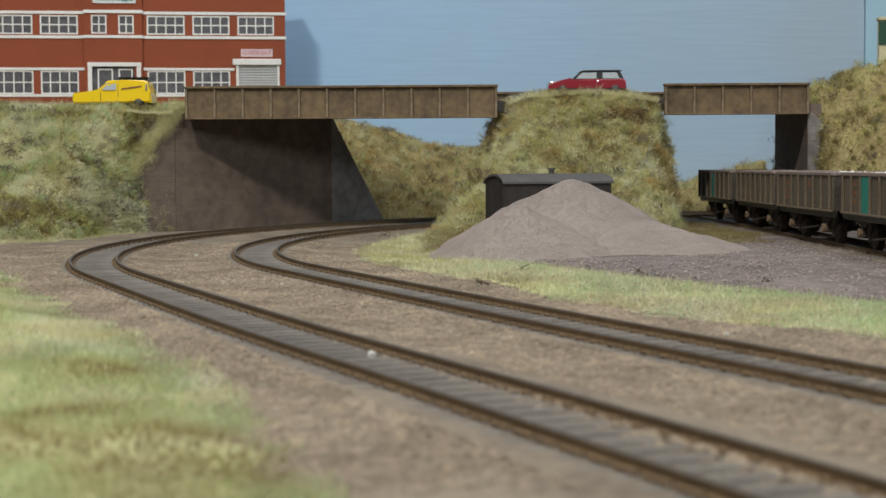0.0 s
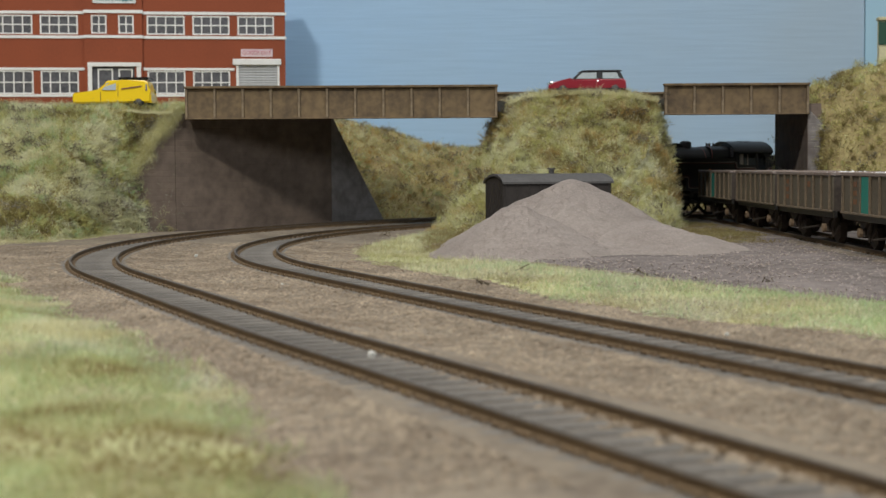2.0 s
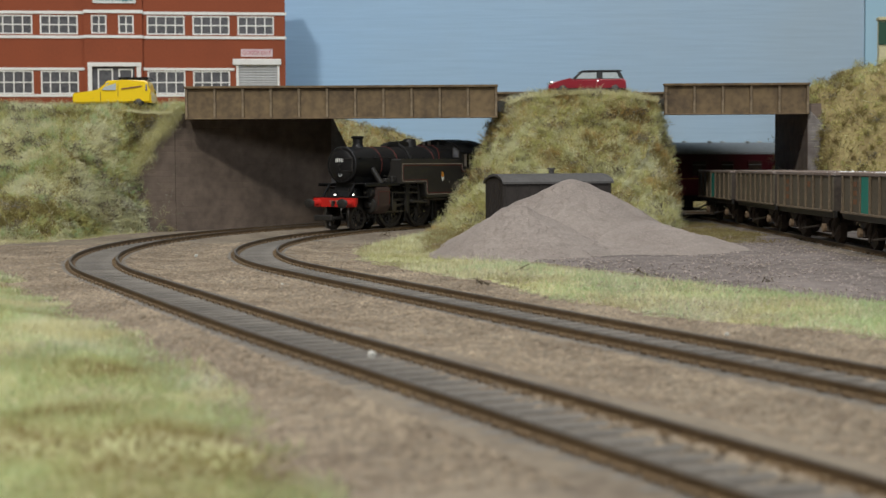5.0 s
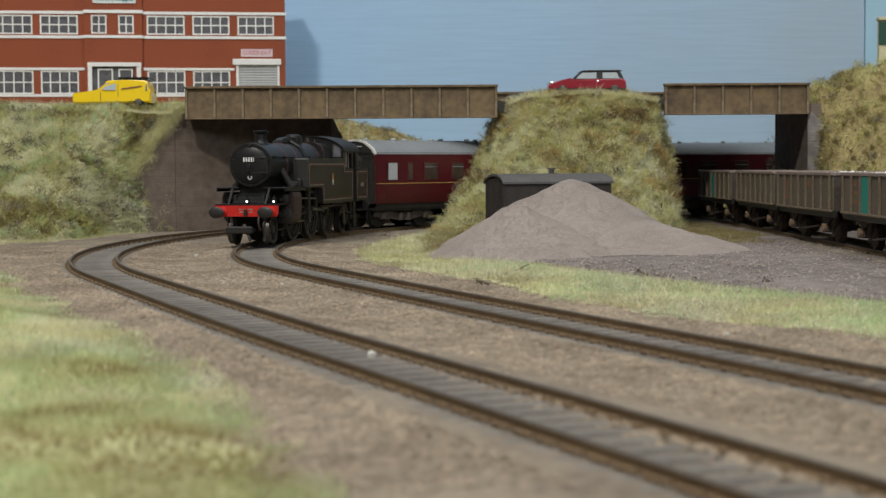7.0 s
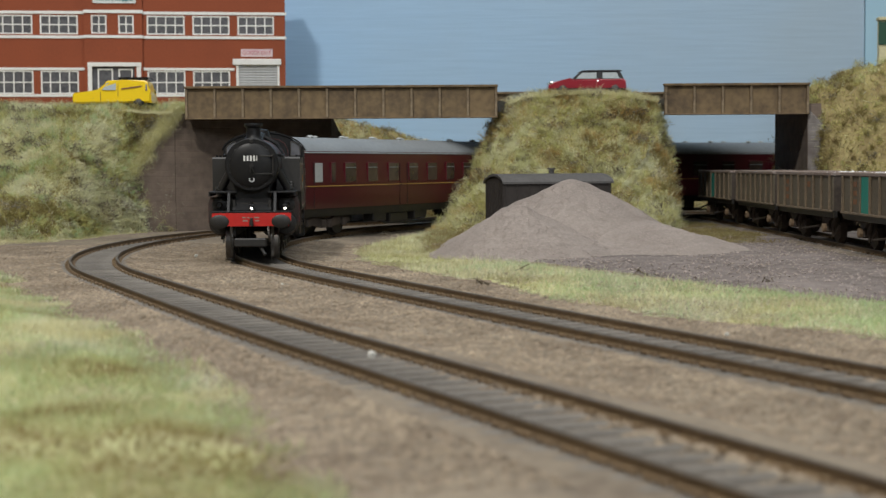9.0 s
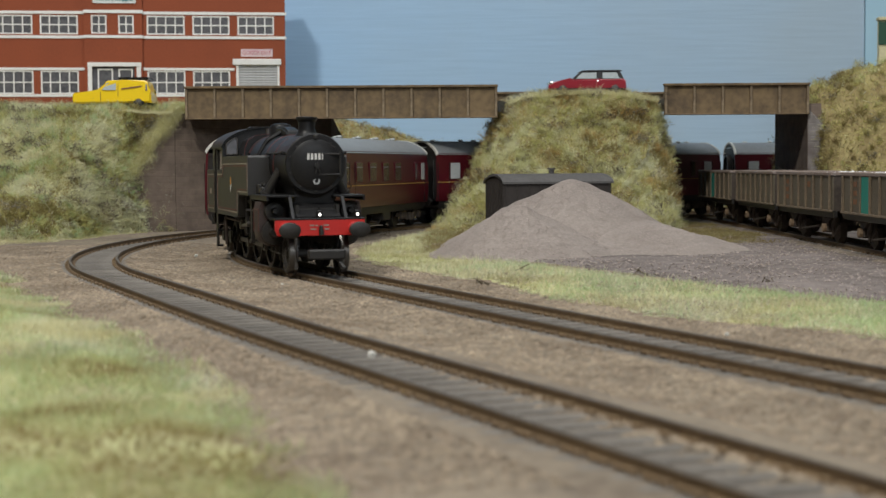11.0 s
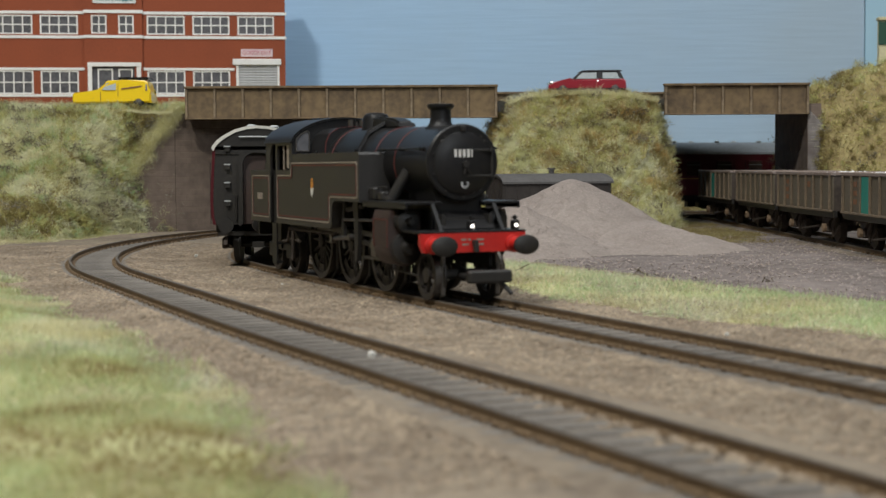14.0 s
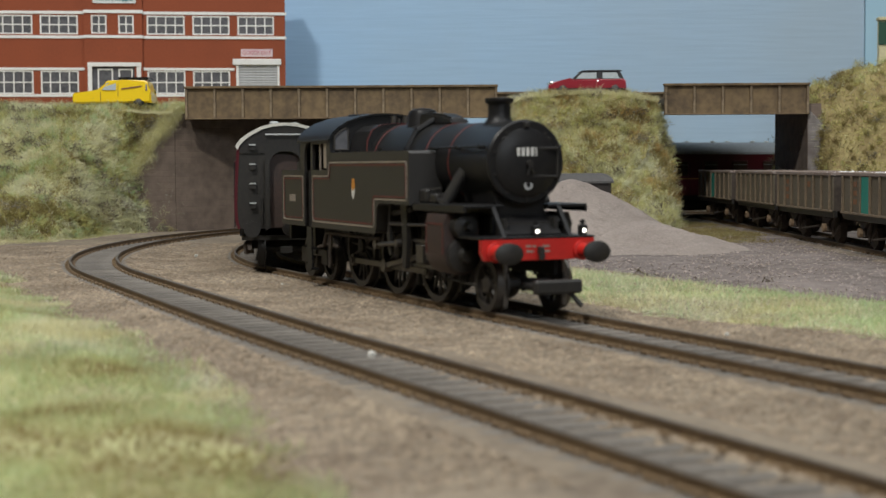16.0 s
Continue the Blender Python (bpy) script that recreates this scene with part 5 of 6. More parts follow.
part("cab_rear", prism(bmesh.new(), [(17.2, 30), (-17.2, 30)] + arcw, "x", -127.8, -127.0), BLACK, loco)
for sd in (-1, 1):
    wp = [(sd * 16.0, 39.2), (sd * 16.0, 43.0), (sd * 14.6, 44.3), (sd * 12.6, 45.4), (sd * 11.8, 45.0), (sd * 11.8, 39.2)]
    gl = part("spectacle", prism(bmesh.new(), wp, "x", CABX + 0.8, CABX + 1.0), PANE, loco, "arched cab spectacle glass")
    fm = bmesh.new()
    for q0, q1 in zip(wp, wp[1:] + wp[:1]):
        rod(fm, (CABX + 1.1, *q0), (CABX + 1.1, *q1), 0.22, n=6)
    part("spectacle_frame", fm, STEEL, gl, "dull metal window rim")
rf = bmesh.new()
prism(rf, [(y * 1.02, z + 0.1) for y, z in arcw] + [(y * 1.025, z + 0.7) for y, z in arcw[::-1]], "x", -128.6, -98.2)
part("cab_roof", rf, BLACK, loco, "curved black cab roof", 50)
part("roof_vent", box(bmesh.new(), -118, -109, -5, 5, 49.3, 49.9, 0.3), BLACK, loco)

# lamps, couplings, pipes on the beam
for y_, nm in ((0.0, 0), (12.4, 1)):
    lb = bmesh.new()
    box(lb, -2.6, -0.8, y_ - 0.95, y_ + 0.95, 17.9, 20.4, 0.25)
    rod(lb, (-1.7, y_, 20.4), (-1.7, y_, 21.6), 0.45)
    rod(lb, (-1.7, y_ - 0.8, 21.0), (-1.7, y_ + 0.8, 21.0), 0.2, n=6)
    lamp_ = part("head_lamp", lb, BLACK, loco, "small black head lamp with lit white lens")
    part("lens", lathe(bmesh.new(), [(-0.8, 0.48), (-0.4, 0.4), (-0.3, 0.2)], (0, y_, 19.0), 12), LAMPLIT, lamp_, "glowing white lens")
cp = bmesh.new()
box(cp, -4, 9.0, -3.2, 3.2, 5.6, 7.0, 0.3)
box(cp, 8.2, 10.6, -6.0, 6.0, 5.2, 8.4, 0.5)
rod(cp, (8.5, 3.5, 5.4), (11.0, 5.4, 2.4), 0.6)
rod(cp, (-4, 0, 6), (-12, 0, 8), 1.2)
part("coupling", cp, CHASSIS, loco, "black sprung hook coupling")
hs = bmesh.new()
for k in range(6):
    a0, a1 = math.pi * k / 6, math.pi * (k + 1) / 6
    rod(hs, (1.5 + 1.2 * math.sin(a0), 6.2 + 0.6 * k / 6, 12.2 - k * 0.9), (1.5 + 1.2 * math.sin(a1), 6.2 + 0.6 * (k + 1) / 6, 12.2 - (k + 1) * 0.9), 0.45, n=6)
part("brake_hose", hs, STEEL, loco)
for sd in (-1, 1):
    gu = bmesh.new()
    box(gu, -145, -117, sd * 11.0 - 0.4, sd * 11.0 + 0.4, 7.0, 9.2, 0.2)
    for ax in BOGIE:
        box(gu, ax - 3, ax + 3, sd * 11.2 - 0.6, sd * 11.2 + 0.6, 4.5, 9.5, 0.4)
    box(gu, -133, -129, sd * 9, sd * 9 + sd * 3, 7.5, 16.4)
    part("bogie_frame", gu, CHASSIS, loco)
    for ax in DRIVERS:
        part("brake_block", box(bmesh.new(), ax + 12.2, ax + 13.4, sd * 8.3 - 0.7, sd * 8.3 + 0.7, 3, 14, 0.3), CHASSIS, loco)
    # injector pipework, lubricators and fittings
    pw = bmesh.new()
    rod(pw, (-64, sd * 15.5, 15.0), (-108, sd * 15.5, 15.0), 0.5, n=6)
    rod(pw, (-108, sd * 15.5, 15.0), (-111, sd * 15.2, 11.0), 0.5, n=6)
    rod(pw, (-111, sd * 15.2, 11.0), (-117, sd * 15.0, 10.4), 0.5, n=6)
    rod(pw, (-104, sd * 15.6, 15.0), (-106, sd * 15.2, 5.0), 0.6, n=6)
    rod(pw, (-100, sd * 14.6, 11.2), (-113, sd * 14.6, 11.8), 0.45, n=6)
    part("feed_pipe", pw, WGEAR, loco, "dusty injector pipes under the cab")
    lu = bmesh.new()
    box(lu, -38.0, -33.5, sd * 13.2 - 1.3, sd * 13.2 + 1.3, 25.2, 28.6, 0.4)
    box(lu, -31.5, -27.5, sd * 13.2 - 1.3, sd * 13.2 + 1.3, 25.2, 27.6, 0.4)
    rod(lu, (-38, sd * 13.2, 28.4), (-27, sd * 13.2, 28.9), 0.3, n=6)
    part("lubricator", lu, TANKM, loco)
    sr = bmesh.new()
    for s_ in (-44, -62, -80, -94):
        rod(sr, (s_, sd * 15.8, 38.3), (s_, sd * 15.8, 39.1), 0.5, n=8)
    part("tank_filler", sr, BLACK, loco)
    rw = bmesh.new()
    for k in range(13):
        lathe(rw, [(-0.06, 0.28), (0.14, 0.2)], (-42 - k * 4.5, sd * 16.6, 38.3), 6, "z")
    tagged(part("rivets", rw, BLACK, loco), "", "", "", "stuff")
    part("gutter", box(bmesh.new(), -128.4, -98.6, sd * 17.6 - 0.3, sd * 17.6 + 0.3, 41.6, 42.3, 0.1), BLACK, loco)
part("bogie_stretcher", box(bmesh.new(), -144, -116, -8, 8, 9, 13), CHASSIS, loco)


def wheel_set(name, x, r, spokes, crank):
    """Two flanged spoked wheels on an axle; it turns on its own axle."""
    e = new(name)
    e.parent = loco
    e.location = (x * MM, 0, r * MM)
    spoke_me = finish(rod(bmesh.new(), (1.8, 0, 0), (r - 1.2, 0, 0), 0.55, 0.42, 6))
    for sd in (-1, 1):
        bm = bmesh.new()
        n = 36
        rim = [(7.0, r + 0.7), (7.5, r + 0.7), (7.7, r), (9.8, r), (9.8, r - 1.5), (7.0, r - 1.5)]
        loops = [[bm.verts.new((q * math.cos(2 * math.pi * k / n), sd * w, q * math.sin(2 * math.pi * k / n))) for k in range(n)] for w, q in rim]
        for i in range(len(rim)):
            A, B = loops[i], loops[(i + 1) % len(rim)]
            for k in range(n):
                bm.faces.new((A[k], A[(k + 1) % n], B[(k + 1) % n], B[k]))
        lathe(bm, [(sd * 7.4, 2.2), (sd * 9.9, 2.0), (sd * 10.1, 1.0)], (0, 0, 0), 14, "y")
        for k in range(spokes):
            a = 2 * math.pi * k / spokes
            sk = part("spoke", spoke_me, WHEELM, e)
            sk.matrix_basis = pose(0, sd * 8.6 * MM, 0, 0, math.degrees(-a), 0)
        if crank:
            rod(bm, (0 if sd < 0 else crank, sd * 8.5, crank if sd < 0 else 0), (0 if sd < 0 else crank, sd * 12.2, crank if sd < 0 else 0), 1.0, n=8)
            a0 = math.pi * 1.5 if sd < 0 else math.pi
            for k in range(-4, 5):
                a = a0 + k * 0.13
                rod(bm, ((r - 4.2) * math.cos(a), sd * 8.6, (r - 4.2) * math.sin(a)), ((r - 1.3) * math.cos(a), sd * 8.6, (r - 1.3) * math.sin(a)), 0.8, n=6)
        part("wheel", bm, WHEELM, e, "black spoked wheel")
        part("tyre", lathe(bmesh.new(), [(sd * 7.75, r + 0.04), (sd * 9.7, r + 0.04), (sd * 9.72, r - 0.4)], (0, 0, 0), 36, "y", False), STEEL, e, "worn steel tyre")
    part("axle", rod(bmesh.new(), (0, -7.4, 0), (0, 7.4, 0), 1.3), CHASSIS, e)
    return e


CRANK, CONROD = 4.4, 28.0
WHEELS = [(wheel_set("driving_wheel_set", x, 11.5, 16, CRANK), x, 11.5) for x in DRIVERS]
WHEELS.append((wheel_set("pony_wheel_set", PONY, 6.4, 10, 0), PONY, 6.4))
WHEELS += [(wheel_set("bogie_wheel_set", x, 6.6, 10, 0), x, 6.6) for x in BOGIE]
RODS = []
for sd in (-1, 1):
    bm = bmesh.new()
    box(bm, DRIVERS[2], DRIVERS[0], -0.4, 0.4, -0.8, 0.8, 0.15)
    for x in DRIVERS:
        lathe(bm, [(-0.6, 1.7), (0.6, 1.7)], (x, 0, 0), 12, "y")
    RODS.append(("coupling", sd, part("coupling_rod", bm, STEEL, loco, "dull steel coupling rod")))
    bm = bmesh.new()
    box(bm, 0, CONROD, -0.4, 0.4, -0.7, 0.7, 0.15)
    lathe(bm, [(-0.7, 1.8), (0.7, 1.8)], (0, 0, 0), 12, "y")
    lathe(bm, [(-0.7, 1.3), (0.7, 1.3)], (CONROD, 0, 0), 12, "y")
    RODS.append(("connecting", sd, part("connecting_rod", bm, STEEL, loco, "dull steel connecting rod")))
    bm = bmesh.new()
    box(bm, -2.2, 2.2, -1.2, 1.2, -2.2, 2.8, 0.3)
    rod(bm, (2.2, 0, 0.6), (10, 0, 0.6), 0.5, n=8)
    RODS.append(("crosshead", sd, part("crosshead", bm, STEEL, loco, "dull steel crosshead")))

# ---- coaches: x forward, origin at the middle ----
LEN, PIVOT = 242.0, 95.0


def side_profile():
    """Half width by height of the body side, a little tumbled home."""
    return [(16.3, 13.6), (17.0, 16.2), (17.3, 21.0), (17.1, 28.0), (16.6, 36.0), (16.2, 41.8)]


def coach(label):
    c = thing("passenger_coach", at(0, 0), label, "railway coach", "passenger coaches")
    h = LEN / 2
    sp = side_profile()
    for sd in (-1, 1):
        s = part("body_side", prism(bmesh.new(), [(sd * y, z) for y, z in sp] + [(sd * (y - 1.0), z) for y, z in sp[::-1]], "x", -h, h), MAROON, c, "glossy maroon body side", 60)
        for z in (24.5,):
            part("gold_line", box(bmesh.new(), -h + 0.3, h - 0.3, sd * (17.25 if z < 30 else 16.5) - 0.12, sd * (17.25 if z < 30 else 16.5) + 0.12, z, z + 0.38), COACHLINE, s, "thin gold line")
        # windows: lavatory, then bays, doors between
        spec = [(-h + 13, 7.0, 0), (h - 13, 7.0, 0), (-h + 27, 3.6, 1), (h - 27, 3.6, 1)]
        nb_ = int((LEN - 74) / 22.6)
        spec += [(h - 44 - i * 22.6, 10.5 if i % 2 == 0 else 9.5, 2) for i in range(nb_)]
        for xw, ww, kind in spec:
            zb, zt = 26.7, 36.0
            y = 16.95
            f = bmesh.new()
            box(f, xw - ww / 2 - 0.5, xw + ww / 2 + 0.5, sd * y - 0.42, sd * y + 0.42, zb - 0.5, zt + 0.5, 0.2)
            wf = part("window_frame", f, MAROON, s)
            g_ = box(bmesh.new(), xw - ww / 2, xw + ww / 2, sd * (y + 0.44) - 0.08, sd * (y + 0.44) + 0.08, zb, zt, 0.0)
            part("pane", g_, FROST if kind == 0 else COACHWIN, wf, "frosted white pane" if kind == 0 else "dim window pane with tan interior")
            if kind == 2:
                part("glazing_bar", box(bmesh.new(), xw - ww / 2, xw + ww / 2, sd * (y + 0.55) - 0.1, sd * (y + 0.55) + 0.1, zt - 2.4, zt - 2.0), ROOF, wf)
        for xd in (-h + 4.5, h - 4.5, h - 100.5):
            dl = bmesh.new()
            for q in (-4.2, 4.2):
                box(dl, xd + q - 0.15, xd + q + 0.15, sd * 17.2 - 0.14, sd * 17.2 + 0.14, 14, 36)
            part("door_joint", dl, CHASSIS, s)
            part("door_handle", rod(bmesh.new(), (xd + 3, sd * 17.2, 24.6), (xd + 3, sd * 17.8, 24.6), 0.4, n=6), STEEL, s)
    # roof
    ra = [(-16.5, 40.9), (-16.0, 42.0), (-14.6, 43.7), (-12.0, 45.6), (-8.2, 47.6), (-4, 48.7), (0, 49.0), (4, 48.7), (8.2, 47.6), (12.0, 45.6), (14.6, 43.7), (16.0, 42.0), (16.5, 40.9)]
    part("roof", prism(bmesh.new(), ra, "x", -h + 0.5, h - 0.5), ROOF, c, "pale grey arched roof", 60)
    for e, s in ((h, 1), (-h, -1)):
        rm = bmesh.new()
        prism(rm, [(y * 1.015, z + 0.25) for y, z in ra] + [(y * 0.965, z - 0.75) for y, z in ra[::-1]], "x", *sorted((e - s * 1.2, e + s * 0.4)))
        part("roof_rim", rm, ROOFRIM, c, "pale rain strip at the roof end", 60)
        en = part("end_wall", prism(bmesh.new(), [(y * 0.97, z) for y, z in sp] + [(-y * 0.97, z) for y, z in sp[::-1]] , "x", *sorted((e - s * 0.9, e - s * 0.1))), CHASSIS, c, "black coach end")
        part("end_wall_top", prism(bmesh.new(), [(y * 0.95, z - 0.4) for y, z in ra], "x", *sorted((e - s * 0.9, e - s * 0.1))), CHASSIS, en)
        gw = bmesh.new()
        a, b = sorted((e - s * 0.1, e + s * 2.6))
        arch = [(-6.8, 13), (-6.8, 36.5), (-5.4, 39.0), (-2.5, 40.4), (2.5, 40.4), (5.4, 39.0), (6.8, 36.5), (6.8, 13)]
        inner = [(y * 0.78, 14 + (z - 13) * 0.93) for y, z in arch]
        prism(gw, arch + inner[::-1], "x", a, b)
        g = part("gangway", gw, CHASSIS, c, "black corridor connection")
        part("gangway_door", box(bmesh.new(), *sorted((e - s * 0.1, e + s * 0.5)), -5.2, 5.2, 14, 38.5), RUSTY, g, "dark brown gangway door")
        for zz in (22.0, 28.6, 35.1, 41.6):
            yc = -11.0 * s
            fs_ = part("end_step", box(bmesh.new(), *sorted((e - s * 0.1, e + s * 1.3)), yc - 1.1, yc + 1.1, zz, zz + 0.4), FROST, c, "small pale foot step")
            part("step_bracket", box(bmesh.new(), *sorted((e - s * 0.1, e + s * 1.1)), yc - 0.7, yc + 1.0, zz - 1.6, zz), CHASSIS, fs_)
        ed = bmesh.new()
        box(ed, *sorted((e - s * 0.1, e + s * 0.35)), -15.4, -6.9, 39.0, 39.4)
        box(ed, *sorted((e - s * 0.1, e + s * 0.35)), 6.9, 15.4, 39.0, 39.4)
        rod(ed, (e + s * 0.2, 13.2 * s, 15), (e + s * 0.2, 13.2 * s, 38), 0.35, n=6)
        rod(ed, (e + s * 0.2, -7.9 * s, 15), (e + s * 0.2, -7.9 * s, 24), 0.4, n=6)
        part("end_beading", ed, CHASSIS, c)
        part("roof_end_rail", rod(bmesh.new(), (e + s * 0.6, -6.6, 45.2), (e + s * 0.6, 6.6, 45.2), 0.28, n=6), FROST, c, "thin pale rail across the coach end")
        for yy in (-11.4, 11.4):
            bf = bmesh.new()
            rod(bf, (e, yy, 13.5), (e + s * 3.0, yy, 13.5), 1.1)
            rod(bf, (e + s * 3.0, yy, 13.5), (e + s * 3.6, yy, 13.5), 2.8, n=16)
            part("buffer", bf, CHASSIS, c)
        part("coupling", box(bmesh.new(), *sorted((e - s * 2, e + s * 3.4)), -2, 2, 5.5, 7.5), CHASSIS, c)
    for i in range(15):
        part("roof_vent", lathe(bmesh.new(), [(0, 1.4), (1.2, 1.4), (1.3, 1.8), (1.7, 1.7), (2.0, 0.9)], (-h + 12 + i * (LEN - 24) / 14, 3.5 if i % 2 else -3.5, 48.0), 10, "z"), FROST, c)
    uf = bmesh.new()
    for sd in (-1, 1):
        box(uf, -h + 2, h - 2, sd * 15.0 - 0.6, sd * 15.0 + 0.6, 11.0, 13.6)
        rod(uf, (-50, sd * 13, 10), (-34, sd * 13, 4.0), 0.6)
        rod(uf, (50, sd * 13, 10), (34, sd * 13, 4.0), 0.6)
        rod(uf, (-34, sd * 13, 4.0), (34, sd * 13, 4.0), 0.6)
    box(uf, -h + 2, h - 2, -15, 15, 9.6, 11.2)
    box(uf, -20, 6, -14, -6, 4.4, 9.6, 0.5)
    for bx_ in (-48, -6, 40):
        box(uf, bx_ - 7, bx_ + 7, -14.5, -8, 5.0, 10.4, 0.5)
        box(uf, bx_ - 5, bx_ + 9, 8, 14.5, 5.4, 10.4, 0.5)
    box(uf, 10, 30, 6, 14, 4.4, 9.6, 0.5)
    part("underframe", uf, CHASSIS, c)
    for bx in (-PIVOT, PIVOT):
        bg = bmesh.new()
        for sd in (-1, 1):
            prism(bg, [(bx - 24, 6.4), (bx - 22, 9), (bx - 8, 9.2), (bx - 5, 7.5), (bx + 5, 7.5), (bx + 8, 9.2), (bx + 22, 9), (bx + 24, 6.4), (bx + 12, 5.4), (bx + 6, 4.2), (bx - 6, 4.2), (bx - 12, 5.4)], "y", sd * 12.4 - 0.7, sd * 12.4 + 0.7)
            for ax in (bx - 17, bx + 17):
                box(bg, ax - 2, ax + 2, sd * 13.2 - 1, sd * 13.2 + 1, 4.6, 8.6, 0.4)
            lathe(bg, [(4.0, 1.8), (8.0, 1.8)], (bx - 3, sd * 13.0, 0), 10, "z")
            lathe(bg, [(4.0, 1.8), (8.0, 1.8)], (bx + 3, sd * 13.0, 0), 10, "z")
        box(bg, bx - 10, bx + 10, -12, 12, 6, 9.5)
        part("bogie", bg, WGEAR, c)
        for ax in (bx - 17, bx + 17):
            part("wheel_set", lathe(bmesh.new(), [(-9.6, 6.2), (-7.5, 6.4), (-7.3, 7.2), (-6.9, 7.2), (-6.8, 1.2), (6.8, 1.2), (6.9, 7.2), (7.3, 7.2), (7.5, 6.4), (9.6, 6.2)], (ax, 0, 6.4), 20, "y"), CHASSIS, c)
    return c


first = coach("maroon corridor coach with pale grey roof, behind the engine")
COACHES = [first] + [copy_thing(first, at(0, 0)) for _ in range(2)]
for ob in COACHES[1:]:
    tagged(ob, "maroon corridor coach with pale grey roof in the train")

# ---- factory on the road behind: x along its front from the right corner, y inwards, z up ----
fac = thing("factory", at(-119.6, 1165, 0, 7.6), "orange-red brick factory with white bands and metal windows", "factory building")
W0, TOPZ, BASE = -330.0, 188.0, 76.0
# front wall in brick panels round the openings
ROWS = ((89.8, 107.2), (134.4, 148.6))


def window(parent, x0, x1, z0, z1, cols, rows, y=0.0):
    w = part("window", box(bmesh.new(), x0, x1, y + 0.5, y + 0.9, z0, z1), PANE, parent, "dark panes in white glazing bars")
    fr = bmesh.new()
    for b in ((x0, x0 + 1.1, z0, z1), (x1 - 1.1, x1, z0, z1), (x0 + 1.1, x1 - 1.1, z0, z0 + 1.0), (x0 + 1.1, x1 - 1.1, z1 - 1.0, z1)):
        box(fr, b[0], b[1], y - 0.15, y + 0.5, b[2], b[3])
    part("frame", fr, WHITE, w)
    for i in range(1, cols):
        x = x0 + (x1 - x0) * i / cols
        part("glazing_bar", box(bmesh.new(), x - 0.45, x + 0.45, y - 0.05, y + 0.5, z0 + 1, z1 - 1), WHITE, w)
    for i in range(1, rows):
        z = z0 + (z1 - z0) * i / rows
        part("glazing_bar", box(bmesh.new(), x0 + 1.1, x1 - 1.1, y - 0.1, y + 0.45, z - 0.45, z + 0.45), WHITE, w)


wins = []
for z0, z1 in ROWS:
    wins += [(-36.0, -8.4, z0, z1), (-69.8, -42.0, z0, z1), (-103.8, -75.6, z0, z1), (-182.4, -154.6, z0, z1), (-216.5, -187.8, z0, z1), (-250, -222, z0, z1), (-284, -256, z0, z1), (-318, -290, z0, z1)]
wins = [w for w in wins if not (w[0] == -36.0 and w[2] < 100)]
brick = bmesh.new()
cols = sorted({w[0] for w in wins} | {w[1] for w in wins} | {W0, 0.0, -37.4, -4.6, -150.0, -107.0})
zcuts = [BASE, 89.8, 107.2, 113.2, 134.4, 148.6, TOPZ]
for x0, x1 in zip(cols, cols[1:]):
    for z0, z1 in zip(zcuts, zcuts[1:]):
        xm, zm = (x0 + x1) / 2, (z0 + z1) / 2
        hole = any(w[0] < xm < w[1] and w[2] < zm < w[3] for w in wins) or (-37.4 < xm < -4.6 and zm < 113.2) or -150 < xm < -107
        if not hole:
            box(brick, x0, x1, 0, 2.0, z0, z1)
box(brick, W0, 0, 2.2, 40, BASE, TOPZ)
part("wall", brick, BRICK, fac)
bay = bmesh.new()
zc = [BASE, 112.9, 134.8, 148.8, TOPZ]
xc = [-150.0, -144.7, -133.2, -124.7, -113.2, -107.0]
for i, (x0, x1) in enumerate(zip(xc, xc[1:])):
    for z0, z1 in zip(zc, zc[1:]):
        if (z1 == 112.9 and 0 < i < 4) or (z0 == 134.8 and i in (1, 3)):
            continue
        box(bay, x0, x1, -3.0, 1.9, z0, z1)
bmesh.ops.remove_doubles(bay, verts=bay.verts, dist=0.01)
part("entrance_bay", bay, BRICK, fac, "projecting brick entrance bay")
for w in wins:
    window(fac, *w, 4, 2)
for x0, x1 in ((-144.7, -133.2), (-124.7, -113.2)):
    window(fac, x0, x1, 134.8, 148.8, 2, 2, -2.6)
for x0, x1, z0, z1, y in ((W0, -150, 149.4, 151.6, -0.8), (-150.6, -106.4, 150.0, 152.4, -3.8), (-106.4, 1.0, 149.4, 151.6, -0.8), (W0, -150, 131.2, 133.4, -0.8), (-150.6, -106.4, 131.4, 133.6, -3.8), (-106.4, 1.0, 131.2, 133.4, -0.8),
                          (W0, -150, 107.4, 109.4, -0.8), (-106.8, -38.5, 107.4, 109.4, -0.8), (W0, -150, 87.6, 89.6, -0.6), (-106.8, -38.5, 87.6, 89.6, -0.6)):
    part("white_band", box(bmesh.new(), x0, x1, y, -0.002, z0, z1, 0.15), WHITE, fac, "white painted band course")
# entrance
part("door_surround", box(box(box(bmesh.new(), -147.6, -144.4, -4.2, -3.0, BASE, 112.9, 0.1), -111.6, -108.4, -4.2, -3.0, BASE, 112.9, 0.1), -147.8, -108.2, -4.4, -3.0, 110.2, 113.2, 0.1), WHITE, fac, "white door surround")
ent = part("entrance_door", box(bmesh.new(), -144.4, -111.6, -1.2, -0.6, BASE, 110.2), PANE, fac, "dark grey-green double doors")
for x0, x1 in ((-140.6, -129.2), (-125.2, -114.6)):
    window(ent, x0, x1, 88, 108.6, 1, 1, -1.8)
